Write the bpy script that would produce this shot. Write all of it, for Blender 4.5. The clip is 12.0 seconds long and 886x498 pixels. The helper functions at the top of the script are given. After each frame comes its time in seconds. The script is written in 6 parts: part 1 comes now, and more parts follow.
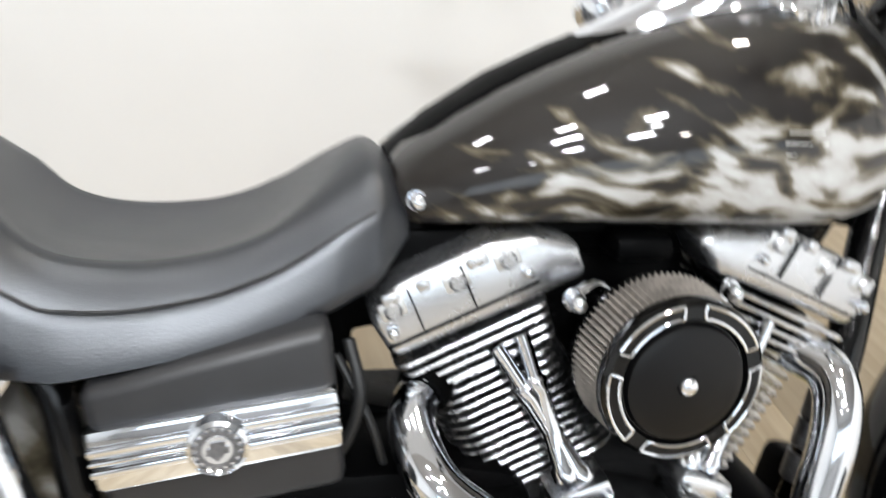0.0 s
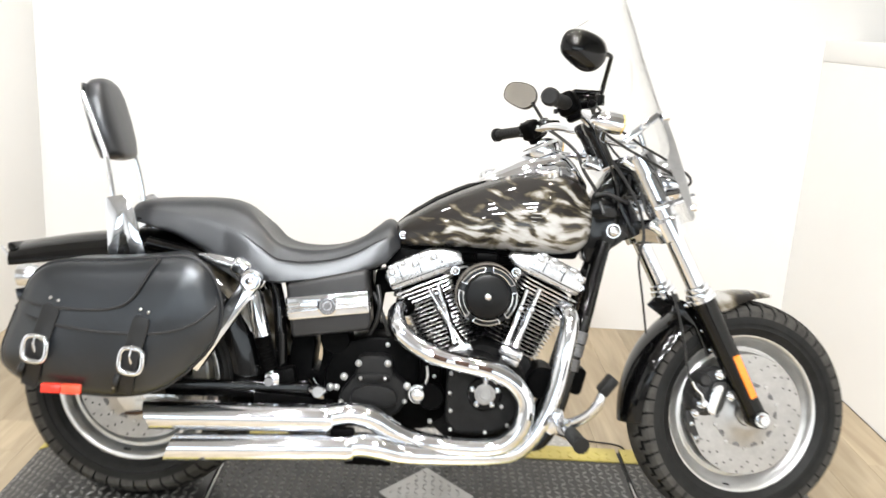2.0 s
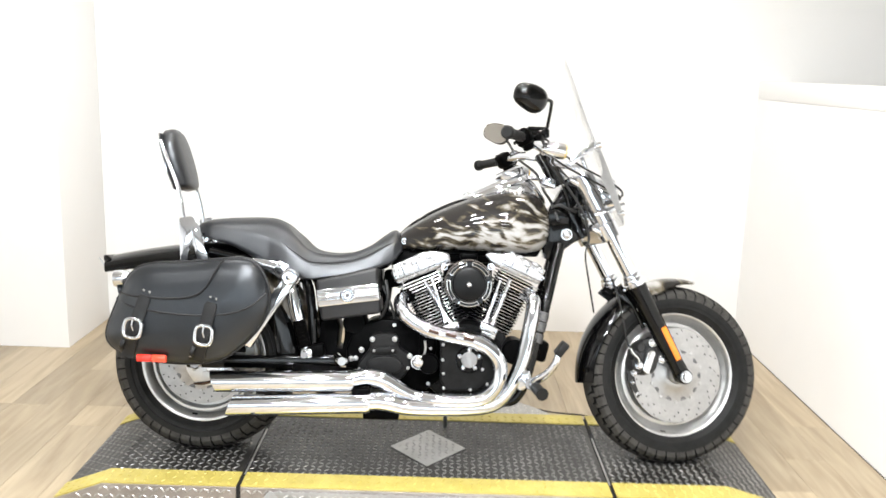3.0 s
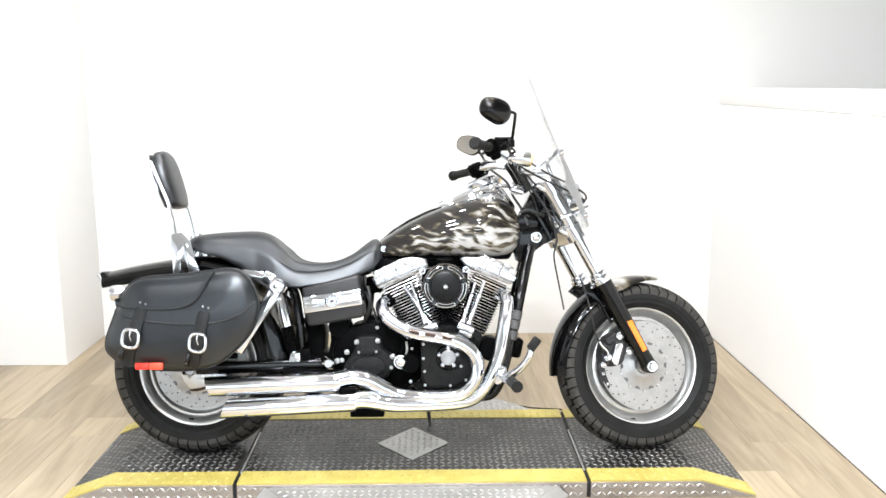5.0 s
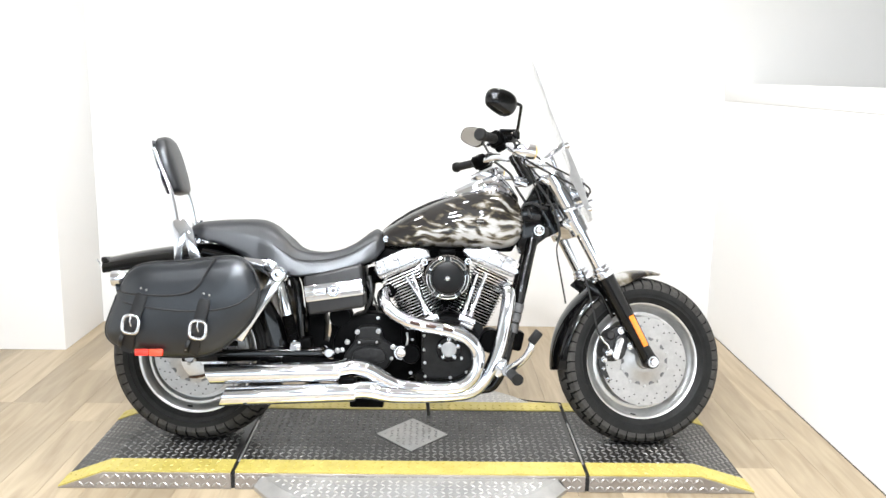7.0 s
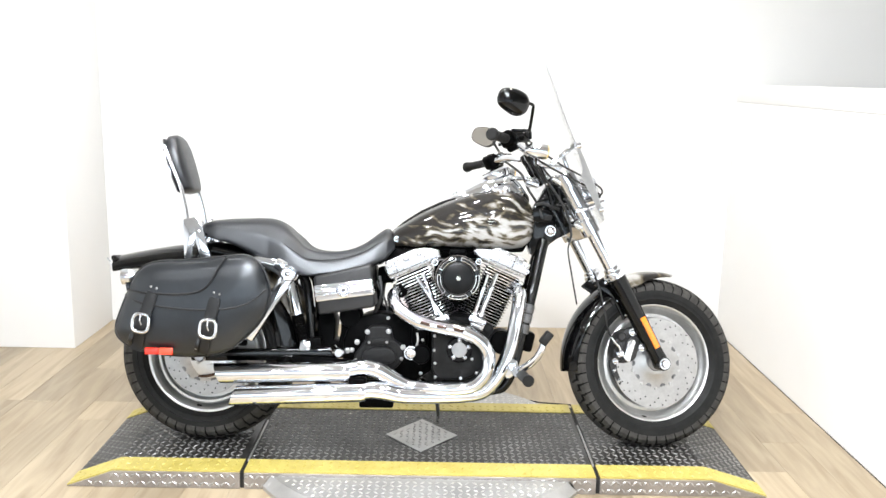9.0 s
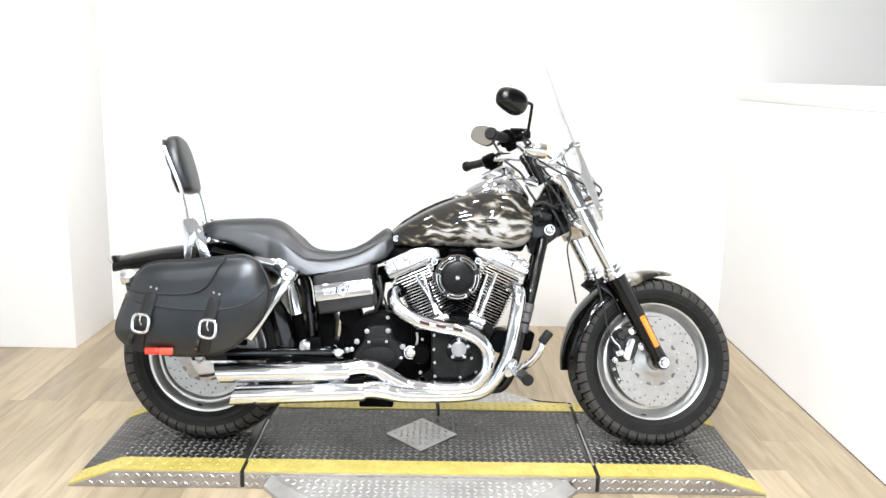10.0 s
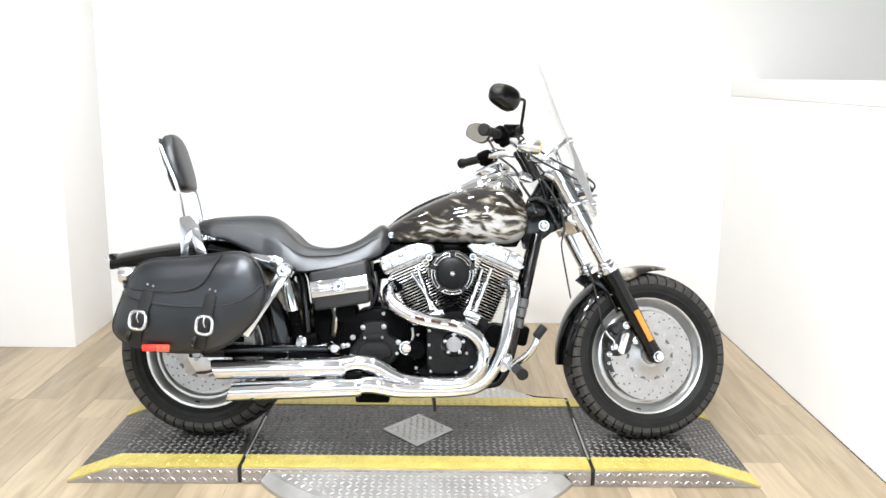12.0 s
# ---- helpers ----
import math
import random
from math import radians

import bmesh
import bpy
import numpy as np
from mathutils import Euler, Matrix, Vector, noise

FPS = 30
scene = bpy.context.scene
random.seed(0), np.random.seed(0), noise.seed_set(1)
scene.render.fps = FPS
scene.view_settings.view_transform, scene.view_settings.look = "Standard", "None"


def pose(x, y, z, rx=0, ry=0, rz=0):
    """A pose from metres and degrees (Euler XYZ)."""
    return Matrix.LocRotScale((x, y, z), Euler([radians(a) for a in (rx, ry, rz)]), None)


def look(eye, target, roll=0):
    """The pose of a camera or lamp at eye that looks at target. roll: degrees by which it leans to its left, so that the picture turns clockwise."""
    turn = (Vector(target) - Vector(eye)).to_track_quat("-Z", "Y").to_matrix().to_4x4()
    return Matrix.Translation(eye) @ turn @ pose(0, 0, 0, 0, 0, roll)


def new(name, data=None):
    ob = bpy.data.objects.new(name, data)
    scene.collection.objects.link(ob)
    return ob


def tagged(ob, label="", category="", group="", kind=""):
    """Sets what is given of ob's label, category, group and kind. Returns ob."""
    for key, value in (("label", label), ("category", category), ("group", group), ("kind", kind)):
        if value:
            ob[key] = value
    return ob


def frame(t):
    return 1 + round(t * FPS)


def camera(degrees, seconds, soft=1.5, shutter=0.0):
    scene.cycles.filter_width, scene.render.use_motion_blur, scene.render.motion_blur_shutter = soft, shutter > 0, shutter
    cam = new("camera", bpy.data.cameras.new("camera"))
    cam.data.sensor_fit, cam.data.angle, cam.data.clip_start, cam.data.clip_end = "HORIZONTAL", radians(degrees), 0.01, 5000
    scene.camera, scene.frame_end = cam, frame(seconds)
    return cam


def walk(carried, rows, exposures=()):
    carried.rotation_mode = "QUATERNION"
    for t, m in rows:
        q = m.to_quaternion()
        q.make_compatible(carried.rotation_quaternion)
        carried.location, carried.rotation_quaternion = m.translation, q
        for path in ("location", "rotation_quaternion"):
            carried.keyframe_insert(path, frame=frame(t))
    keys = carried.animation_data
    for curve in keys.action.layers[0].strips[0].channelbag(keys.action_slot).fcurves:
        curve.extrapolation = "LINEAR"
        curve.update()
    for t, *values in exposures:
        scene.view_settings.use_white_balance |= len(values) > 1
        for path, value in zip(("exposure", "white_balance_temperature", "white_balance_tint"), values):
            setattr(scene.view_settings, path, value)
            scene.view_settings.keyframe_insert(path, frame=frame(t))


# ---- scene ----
cam = camera(54.2, 12.0, 1.5, 0.5)
PATH = [
    (0, (-0.295, -0.646, 1.079), (0.142, 1.06, 0.13), 5.9),
    (0.2, (-0.286, -0.753, 1.081), (0.02, 1.041, 0.252), 5.9),
    (0.5, (-0.274, -0.952, 1.127), (-0.023, 0.833, 0.26), 3.7),
    (1, (-0.149, -1.3, 1.159), (-0.067, 0.567, 0.447), 5.0),
    (1.5, (-0.116, -1.712, 1.206), (-0.042, 0.198, 0.618), 3.2),
    (2, (-0.089, -2.138, 1.29), (-0.046, -0.205, 0.779), 3.6),
    (2.5, (0.015, -2.534, 1.308), (0.029, -0.615, 0.743), 4.5),
    (3, (-0.024, -2.836, 1.325), (-0.017, -0.879, 0.915), 1.8),
    (3.2, (-0.022, -2.933, 1.333), (0.002, -0.982, 0.891), 0.1),
    (5, (0.018, -3.029, 1.334), (0.05, -1.065, 0.956), -0.1),
    (5.5, (0.024, -3.033, 1.336), (0.061, -1.068, 0.966), 0.0),
    (6, (0.019, -3.035, 1.332), (0.051, -1.071, 0.957), 0.2),
    (6.5, (0.01, -3.028, 1.328), (0.051, -1.067, 0.938), 0.8),
    (8.5, (-0.001, -3.004, 1.328), (0.018, -1.044, 0.929), 1.4),
    (9, (-0.007, -3.005, 1.323), (0.011, -1.044, 0.929), 1.2),
    (9.5, (-0.004, -3.008, 1.324), (0.013, -1.047, 0.932), 1.0),
    (10, (0.003, -3.008, 1.328), (0.016, -1.048, 0.93), 1.0),
    (10.5, (0.006, -3.017, 1.326), (0.02, -1.054, 0.941), 0.8),
    (11, (0.018, -3.025, 1.316), (0.037, -1.063, 0.926), 0.5),
    (11.5, (0.025, -3.027, 1.321), (0.05, -1.068, 0.921), 0.9),
    (12, (0.026, -3.031, 1.315), (0.036, -1.07, 0.919), 0.6),
]
walk(cam, [(t, look(eye, target, roll)) for t, eye, target, roll in PATH], [(0.0, -0.43, 6450, 10), (0.5, -0.38, 6600, 10), (1.0, -0.31, 6700, 10), (1.5, -0.18, 6750, 10), (3.0, -0.10, 6650, 10), (5.0, -0.05, 6430, 10), (9.0, -0.05, 6430, 10), (11.0, -0.13, 6430, 10), (12.0, -0.13, 6450, 10)])

# ---- world, lamps, exposure ----
scene.view_settings.exposure = 0.0
world = bpy.data.worlds.new("world")
scene.world = world
world.use_nodes = True
world.node_tree.nodes["Background"].inputs[0].default_value = (0.9, 0.93, 1.0, 1)
world.node_tree.nodes["Background"].inputs[1].default_value = 0.1

FLOOR, CEILING = -0.06, 2.95


def area_lamp(x, y, z, sx, sy, watts, colour=(0.985, 0.99, 1.0)):
    data = bpy.data.lights.new("lamp", "AREA")
    data.shape, data.size, data.size_y, data.energy, data.color = "RECTANGLE", sx, sy, watts, colour
    new("lamp", data).matrix_world = pose(x, y, z)


LAMP_SPOTS = [(-1.3, 0.35), (-0.3, 0.35), (0.7, 0.5), (0.8, -1.1), (-0.6, -1.0), (-1.8, -2.2), (0.2, -2.4), (0.9, -3.8), (-1.2, -3.8)]
for lx, ly in LAMP_SPOTS:
    area_lamp(lx, ly, CEILING - 0.062, 0.15, 0.15, 11 if lx < -1.0 else 15 if lx < 0.6 else 17, (0.985, 0.99, 1.0) if lx < 0.6 else (1.0, 0.93, 0.82))
PANELS = [(-0.62, -1.75), (0.12, -1.75), (-0.62, -3.0), (0.12, -3.0)]
for lx, ly in PANELS:
    area_lamp(lx, ly, CEILING - 0.092, 0.24, 0.15, 60, (0.92, 0.96, 1.0))


# daylight through the shop window behind the camera
WIN = (-3.0, 3.8, 0.95, 2.45)
data = bpy.data.lights.new("lamp", "AREA")
data.shape, data.size, data.size_y, data.energy, data.color = "RECTANGLE", WIN[1] - WIN[0], WIN[3] - WIN[2], 100, (0.78, 0.90, 1.0)
new("lamp", data).matrix_world = pose((WIN[0] + WIN[1]) / 2, -6.14, (WIN[2] + WIN[3]) / 2, 90, 0, 0)


# ---- materials ----
def material(name, colour, rough=0.5, metal=0.0, coat=0.0, spec=0.5, vary=0.0, scale=20.0, bump=0.0, bscale=200.0, rvary=0.0, second=None):
    """Principled surface with colour drift at one scale, roughness drift and fine relief at another."""
    m = bpy.data.materials.new(name)
    m.use_nodes = True
    nt = m.node_tree
    b = nt.nodes["Principled BSDF"]
    b.inputs["Base Color"].default_value = (*colour, 1)
    b.inputs["Roughness"].default_value = rough
    b.inputs["Metallic"].default_value = metal
    b.inputs["Coat Weight"].default_value = coat
    b.inputs["Coat Roughness"].default_value = 0.04
    b.inputs["Specular IOR Level"].default_value = spec
    tc = nt.nodes.new("ShaderNodeTexCoord")
    if vary or rvary:
        n = nt.nodes.new("ShaderNodeTexNoise")
        n.inputs["Scale"].default_value, n.inputs["Detail"].default_value, n.inputs["Roughness"].default_value = scale, 6, 0.62
        nt.links.new(tc.outputs["Object"], n.inputs["Vector"])
        if vary:
            other = second or tuple(min(1, c * (1 + vary)) for c in colour)
            first = colour if second else tuple(c * (1 - vary) for c in colour)
            r = nt.nodes.new("ShaderNodeValToRGB")
            r.color_ramp.elements[0].position, r.color_ramp.elements[1].position = 0.32, 0.68
            r.color_ramp.elements[0].color, r.color_ramp.elements[1].color = (*first, 1), (*other, 1)
            nt.links.new(n.outputs["Fac"], r.inputs["Fac"])
            nt.links.new(r.outputs["Color"], b.inputs["Base Color"])
        if rvary:
            mr = nt.nodes.new("ShaderNodeMapRange")
            mr.inputs["To Min"].default_value, mr.inputs["To Max"].default_value = max(0.02, rough - rvary), min(1, rough + rvary)
            nt.links.new(n.outputs["Fac"], mr.inputs["Value"])
            nt.links.new(mr.outputs["Result"], b.inputs["Roughness"])
    if bump:
        n2 = nt.nodes.new("ShaderNodeTexNoise")
        n2.inputs["Scale"].default_value, n2.inputs["Detail"].default_value = bscale, 4
        nt.links.new(tc.outputs["Object"], n2.inputs["Vector"])
        bp = nt.nodes.new("ShaderNodeBump")
        bp.inputs["Strength"].default_value, bp.inputs["Distance"].default_value = bump, 0.002
        nt.links.new(n2.outputs["Fac"], bp.inputs["Height"])
        nt.links.new(bp.outputs["Normal"], b.inputs["Normal"])
    return m


CHROME = material("chrome", (0.80, 0.825, 0.87), 0.06, 1.0, rvary=0.03, scale=9)
POLISHED = material("polished_aluminium", (0.78, 0.79, 0.81), 0.22, 1.0, rvary=0.06, scale=14, bump=0.05, bscale=300)
SILVER = material("silver_engine_paint", (0.62, 0.63, 0.65), 0.27, 0.95, vary=0.05, rvary=0.05, scale=16, bump=0.08, bscale=500)
SATIN = material("satin_aluminium", (0.66, 0.66, 0.655), 0.42, 1.0, vary=0.08, rvary=0.06, scale=30)
DISC_STEEL = material("brake_steel", (0.43, 0.427, 0.424), 0.36, 1.0, vary=0.1, rvary=0.08, scale=40)
BOLT = material("bolt_steel", (0.52, 0.52, 0.52), 0.3, 1.0, vary=0.1, scale=60)
GLOSS_BLACK = material("gloss_black_paint", (0.0015, 0.0015, 0.0016), 0.09, 0.0, coat=0.1, spec=0.3, rvary=0.04, scale=8)
FACE_BLACK = material("satin_black_cover", (0.0018, 0.0018, 0.002), 0.33, 0.0, spec=0.25, rvary=0.05, scale=30)
WRINKLE = material("wrinkle_black_paint", (0.0065, 0.0065, 0.0067), 0.48, 0.0, spec=0.18, vary=0.35, scale=40, bump=0.5, bscale=900, rvary=0.08)
DULL_BLACK = material("dull_black_paint", (0.0013, 0.0013, 0.0014), 0.42, 0.0, spec=0.035, vary=0.3, scale=25, bump=0.15, bscale=400, rvary=0.1)
DARK = material("dark_metal_and_hole_shade", (0.0010, 0.0010, 0.0010), 0.6, 0.0, spec=0.015, vary=0.4, scale=30)
# Near-black rubber: the shade inside the tread grooves is put into their colour.
GROOVE = material("groove_shade_rubber", (0.004, 0.004, 0.004), 0.6, 0.0, spec=0.1)
TREAD = material("dusty_tread_rubber", (0.043, 0.041, 0.038), 0.75, 0.0, spec=0.25, vary=0.4, scale=30, bump=0.2, bscale=400)
RUBBER = material("tyre_rubber", (0.0105, 0.0105, 0.0105), 0.55, 0.0, spec=0.2, vary=0.3, scale=25, bump=0.2, bscale=500, rvary=0.1)
GRIP_RUBBER = material("grip_rubber", (0.0075, 0.0075, 0.0075), 0.55, 0.0, spec=0.3, vary=0.25, scale=60, bump=0.3, bscale=500)
VINYL = material("seat_vinyl", (0.0036, 0.004, 0.0056), 0.38, 0.0, spec=0.64, vary=0.25, scale=12, bump=0.16, bscale=500, rvary=0.08)
LEATHER = material("saddlebag_leather", (0.0052, 0.0062, 0.0082), 0.33, 0.0, spec=0.82, vary=0.35, scale=9, bump=0.45, bscale=26, rvary=0.10)
STRAP = material("strap_leather", (0.0045, 0.0047, 0.0055), 0.44, 0.0, spec=0.5, vary=0.3, scale=30, bump=0.25, bscale=160, rvary=0.08)
LEATHER.node_tree.nodes["Principled BSDF"].inputs["Specular Tint"].default_value = (0.90, 0.95, 1.0, 1)
VINYL.node_tree.nodes["Principled BSDF"].inputs["IOR"].default_value = 1.64
VINYL.node_tree.nodes["Principled BSDF"].inputs["Specular Tint"].default_value = (0.92, 0.955, 1.0, 1)
STITCH = material("leather_piping", (0.009, 0.009, 0.01), 0.45, 0.0, vary=0.3, scale=90)
SIDE_PAINT = material("satin_black_paint", (0.0135, 0.0135, 0.0145), 0.45, 0.0, vary=0.15, scale=18, bump=0.12, bscale=900)
FIN_EDGE = material("machined_fin", (0.62, 0.62, 0.63), 0.26, 1.0, vary=0.15, scale=45, rvary=0.08)
PLEAT = material("filter_cloth", (0.2, 0.18, 0.16), 0.7, 0.0, vary=0.35, scale=50)
SCREED = material("grey_screed", (0.4, 0.385, 0.36), 0.7, vary=0.08, scale=2, bump=0.1, bscale=60)
UNSEEN_FLOOR = material("taupe_unseen_floor", (0.27, 0.243, 0.21), 0.6, vary=0.1, scale=3, bump=0.1, bscale=60)
HOT_STEEL = material("heat_tinted_steel", (0.085, 0.055, 0.042), 0.35, 0.9, vary=0.4, scale=40)
CLEAR_AMBER = material("pale_amber_lens", (0.85, 0.55, 0.12), 0.15, 0.0, coat=0.8)
RED_BRIGHT = material("bright_red_reflector", (0.85, 0.07, 0.03), 0.2, 0.0, coat=0.6, vary=0.2, scale=140)
AMBER = material("amber_reflector", (0.9, 0.24, 0.02), 0.22, 0.0, coat=0.6, vary=0.15, scale=150)
RED = material("red_reflector", (0.72, 0.03, 0.015), 0.2, 0.0, coat=0.6, vary=0.2, scale=120)
MIRROR = material("mirror_glass", (0.86, 0.86, 0.84), 0.02, 1.0)
CABLE = material("cable_sheath", (0.012, 0.012, 0.012), 0.45, 0.0, vary=0.2, scale=80)
BELT_WHITE = material("lamp_lens", (0.75, 0.76, 0.78), 0.12, 0.2, coat=0.5)
LAMP_BODY = material("lamp_housing", (0.8, 0.8, 0.8), 0.5, vary=0.04, scale=30)
WALL = material("white_wall_paint", (0.82, 0.817, 0.808), 0.7, 0.0, vary=0.015, scale=1.3, bump=0.06, bscale=160)
WALL_DARK = material("grey_panelling", (0.42, 0.42, 0.42), 0.7, 0.0, vary=0.1, scale=1.2, bump=0.06, bscale=140)
WALL_TAUPE = material("taupe_wall_paint", (0.68, 0.67, 0.655), 0.7, 0.0, vary=0.04, scale=1.1, bump=0.06, bscale=140)
WALL_FAR = material("warm_wall_paint", (0.525, 0.505, 0.475), 0.75, 0.0, vary=0.03, scale=1.1, bump=0.06, bscale=140)
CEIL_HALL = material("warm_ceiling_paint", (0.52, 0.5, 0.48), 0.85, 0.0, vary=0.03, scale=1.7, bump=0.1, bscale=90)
CEIL = material("ceiling_paint", (0.83, 0.83, 0.83), 0.85, 0.0, vary=0.02, scale=1.7, bump=0.1, bscale=90)
PLATE_BLACK = material("worn_black_plate", (0.012, 0.0115, 0.011), 0.36, 0.3, vary=0.45, scale=5, second=(0.042, 0.0405, 0.038), bump=0.1, bscale=200, rvary=0.1)
PLATE_YELLOW = material("yellow_edge_paint", (0.43, 0.345, 0.078), 0.45, 0.0, vary=0.12, scale=14, second=(0.53, 0.445, 0.125), bump=0.1, bscale=150, rvary=0.1)
PLATE_BARE = material("bare_tread_aluminium", (0.36, 0.355, 0.345), 0.4, 0.6, vary=0.2, scale=8, second=(0.49, 0.485, 0.475), bump=0.1, bscale=200, rvary=0.1)
PLATE_LUG = material("worn_lug_metal", (0.11, 0.108, 0.105), 0.34, 0.6, vary=0.5, scale=5, second=(0.31, 0.305, 0.295), rvary=0.1)
LIP_STUD = material("dull_lug_metal", (0.42, 0.405, 0.385), 0.4, 0.7, vary=0.25, scale=14)
LIP_BARE = material("dull_tread_aluminium", (0.25, 0.225, 0.205), 0.44, 0.5, vary=0.2, scale=9, second=(0.37, 0.34, 0.315), bump=0.1, bscale=200, rvary=0.1)
LIP_LUG = material("bright_lug_metal", (0.66, 0.65, 0.63), 0.34, 0.8, vary=0.1, scale=20)
MEDAL_GREY = material("dull_medal_grey", (0.16, 0.16, 0.165), 0.4, 0.7, vary=0.3, scale=120)
GAP = material("dark_gap", (0.012, 0.012, 0.012), 0.7, 0.0, vary=0.2, scale=30)


def thin_clear(name, tint, rough=0.02):
    """Clear sheet: light passes straight, with a glancing gloss."""
    m = bpy.data.materials.new(name)
    m.use_nodes = True
    nt = m.node_tree
    nt.nodes.remove(nt.nodes["Principled BSDF"])
    a, g, f, pw, mix = (nt.nodes.new("ShaderNode" + k) for k in ("BsdfTransparent", "BsdfGlossy", "LayerWeight", "Math", "MixShader"))
    a.inputs["Color"].default_value = (*tint, 1)
    g.inputs["Roughness"].default_value = rough
    pw.operation = "POWER"
    pw.inputs[1].default_value = 5.0
    nt.links.new(f.outputs["Facing"], pw.inputs[0])
    nt.links.new(pw.outputs[0], mix.inputs[0])
    nt.links.new(a.outputs[0], mix.inputs[1])
    nt.links.new(g.outputs[0], mix.inputs[2])
    nt.links.new(mix.outputs[0], nt.nodes["Material Output"].inputs[0])
    return m


SHIELD_GLASS = thin_clear("windshield_plastic", (0.972, 0.974, 0.976))
SHEET_EDGE = material("sheet_edge_plastic", (0.47, 0.475, 0.48), 0.35, 0.0, vary=0.1, scale=40)


def glow(name, colour, strength):
    m = bpy.data.materials.new(name)
    m.use_nodes = True
    b = m.node_tree.nodes["Principled BSDF"]
    b.inputs["Emission Color"].default_value = (*colour, 1)
    b.inputs["Emission Strength"].default_value = strength
    return m


DIFFUSER = glow("lit_diffuser", (1, 0.98, 0.95), 6)


def flame_paint(name, rise, top, base, gain, drift, slant, size):
    """Black lacquer with feathered silver smoke tongues; rise and top: their upper edge; base, gain and drift: how thick they lie, and how that grows downward and forward; slant and size of the strokes."""
    m = bpy.data.materials.new(name)
    m.use_nodes = True
    nt = m.node_tree
    b = nt.nodes["Principled BSDF"]
    b.inputs["Roughness"].default_value = 0.5
    b.inputs["Specular IOR Level"].default_value = 0.15
    b.inputs["Coat Weight"].default_value = 1.0
    b.inputs["Coat Roughness"].default_value = 0.03
    tc = nt.nodes.new("ShaderNodeTexCoord")

    def calc(op, a, c=0.0, clamp=False):
        k = nt.nodes.new("ShaderNodeMath")
        k.operation = op
        k.use_clamp = clamp
        for i, v in enumerate((a, c)):
            if isinstance(v, (int, float)):
                k.inputs[i].default_value = v
            else:
                nt.links.new(v, k.inputs[i])
        return k.outputs[0]

    def noise(vec, scale, detail, rough=0.5):
        n = nt.nodes.new("ShaderNodeTexNoise")
        n.inputs["Scale"].default_value, n.inputs["Detail"].default_value, n.inputs["Roughness"].default_value = scale, detail, rough
        nt.links.new(vec, n.inputs["Vector"])
        return n

    def vec(op, a, c):
        k = nt.nodes.new("ShaderNodeVectorMath")
        k.operation = op
        nt.links.new(a, k.inputs[0])
        if isinstance(c, tuple):
            k.inputs[1].default_value = c
        else:
            nt.links.new(c, k.inputs[1])
        return k.outputs[0]

    # bend the strokes, turn them down towards the front, then draw them out
    bend = vec("MULTIPLY", vec("SUBTRACT", noise(tc.outputs["Object"], 8.0, 1.0).outputs["Color"], (0.5, 0.5, 0.5)), (0.07, 0.0, 0.085))
    bent = vec("ADD", tc.outputs["Object"], bend)
    rot = nt.nodes.new("ShaderNodeVectorRotate")
    rot.rotation_type = "Y_AXIS"
    rot.inputs["Angle"].default_value = radians(-slant)
    nt.links.new(bent, rot.inputs["Vector"])
    drawn = vec("MULTIPLY", rot.outputs[0], (14.0 / size, 6.0, 37.0 / size))
    sep = nt.nodes.new("ShaderNodeSeparateXYZ")
    nt.links.new(tc.outputs["Object"], sep.inputs["Vector"])
    tongue = noise(drawn, 1.0, 1.6, 0.45)
    fine = noise(drawn, 2.7, 3.0)
    # the smoke thickens below its upper edge
    depth = calc("SUBTRACT", calc("MINIMUM", calc("ADD", calc("MULTIPLY", sep.outputs["X"], rise), top[0]), top[1]), sep.outputs["Z"])
    thick = calc("ADD", calc("MULTIPLY", calc("MINIMUM", depth, 0.075), gain), calc("ADD", base, calc("MULTIPLY", sep.outputs["X"], drift)))
    smoke = calc("ADD", calc("MULTIPLY", calc("SUBTRACT", tongue.outputs["Fac"], 0.5), 2.5), thick)
    smoke = calc("ADD", smoke, calc("MULTIPLY", calc("SUBTRACT", fine.outputs["Fac"], 0.5), 0.65))
    r = nt.nodes.new("ShaderNodeValToRGB")
    e = r.color_ramp.elements
    e[0].position, e[0].color = 0.08, (0.007, 0.0052, 0.0042, 1)
    e[1].position, e[1].color = 1.0, (0.42, 0.42, 0.415, 1)
    for p, c in ((0.2, (0.03, 0.024, 0.014, 1)), (0.38, (0.10, 0.085, 0.058, 1)), (0.6, (0.33, 0.318, 0.30, 1))):
        k = e.new(p)
        k.color = c
    nt.links.new(smoke, r.inputs["Fac"])
    nt.links.new(r.outputs["Color"], b.inputs["Base Color"])
    return m


FLAME = flame_paint("flame_airbrush_paint", 0.50, (0.796, 0.834), 0.0, 5.2, 1.0, 11, 0.72)
FLAME_FENDER = flame_paint("fender_airbrush_paint", 0.0, (0.9, 0.9), 0.36, 0.0, 0.0, 68, 1.7)


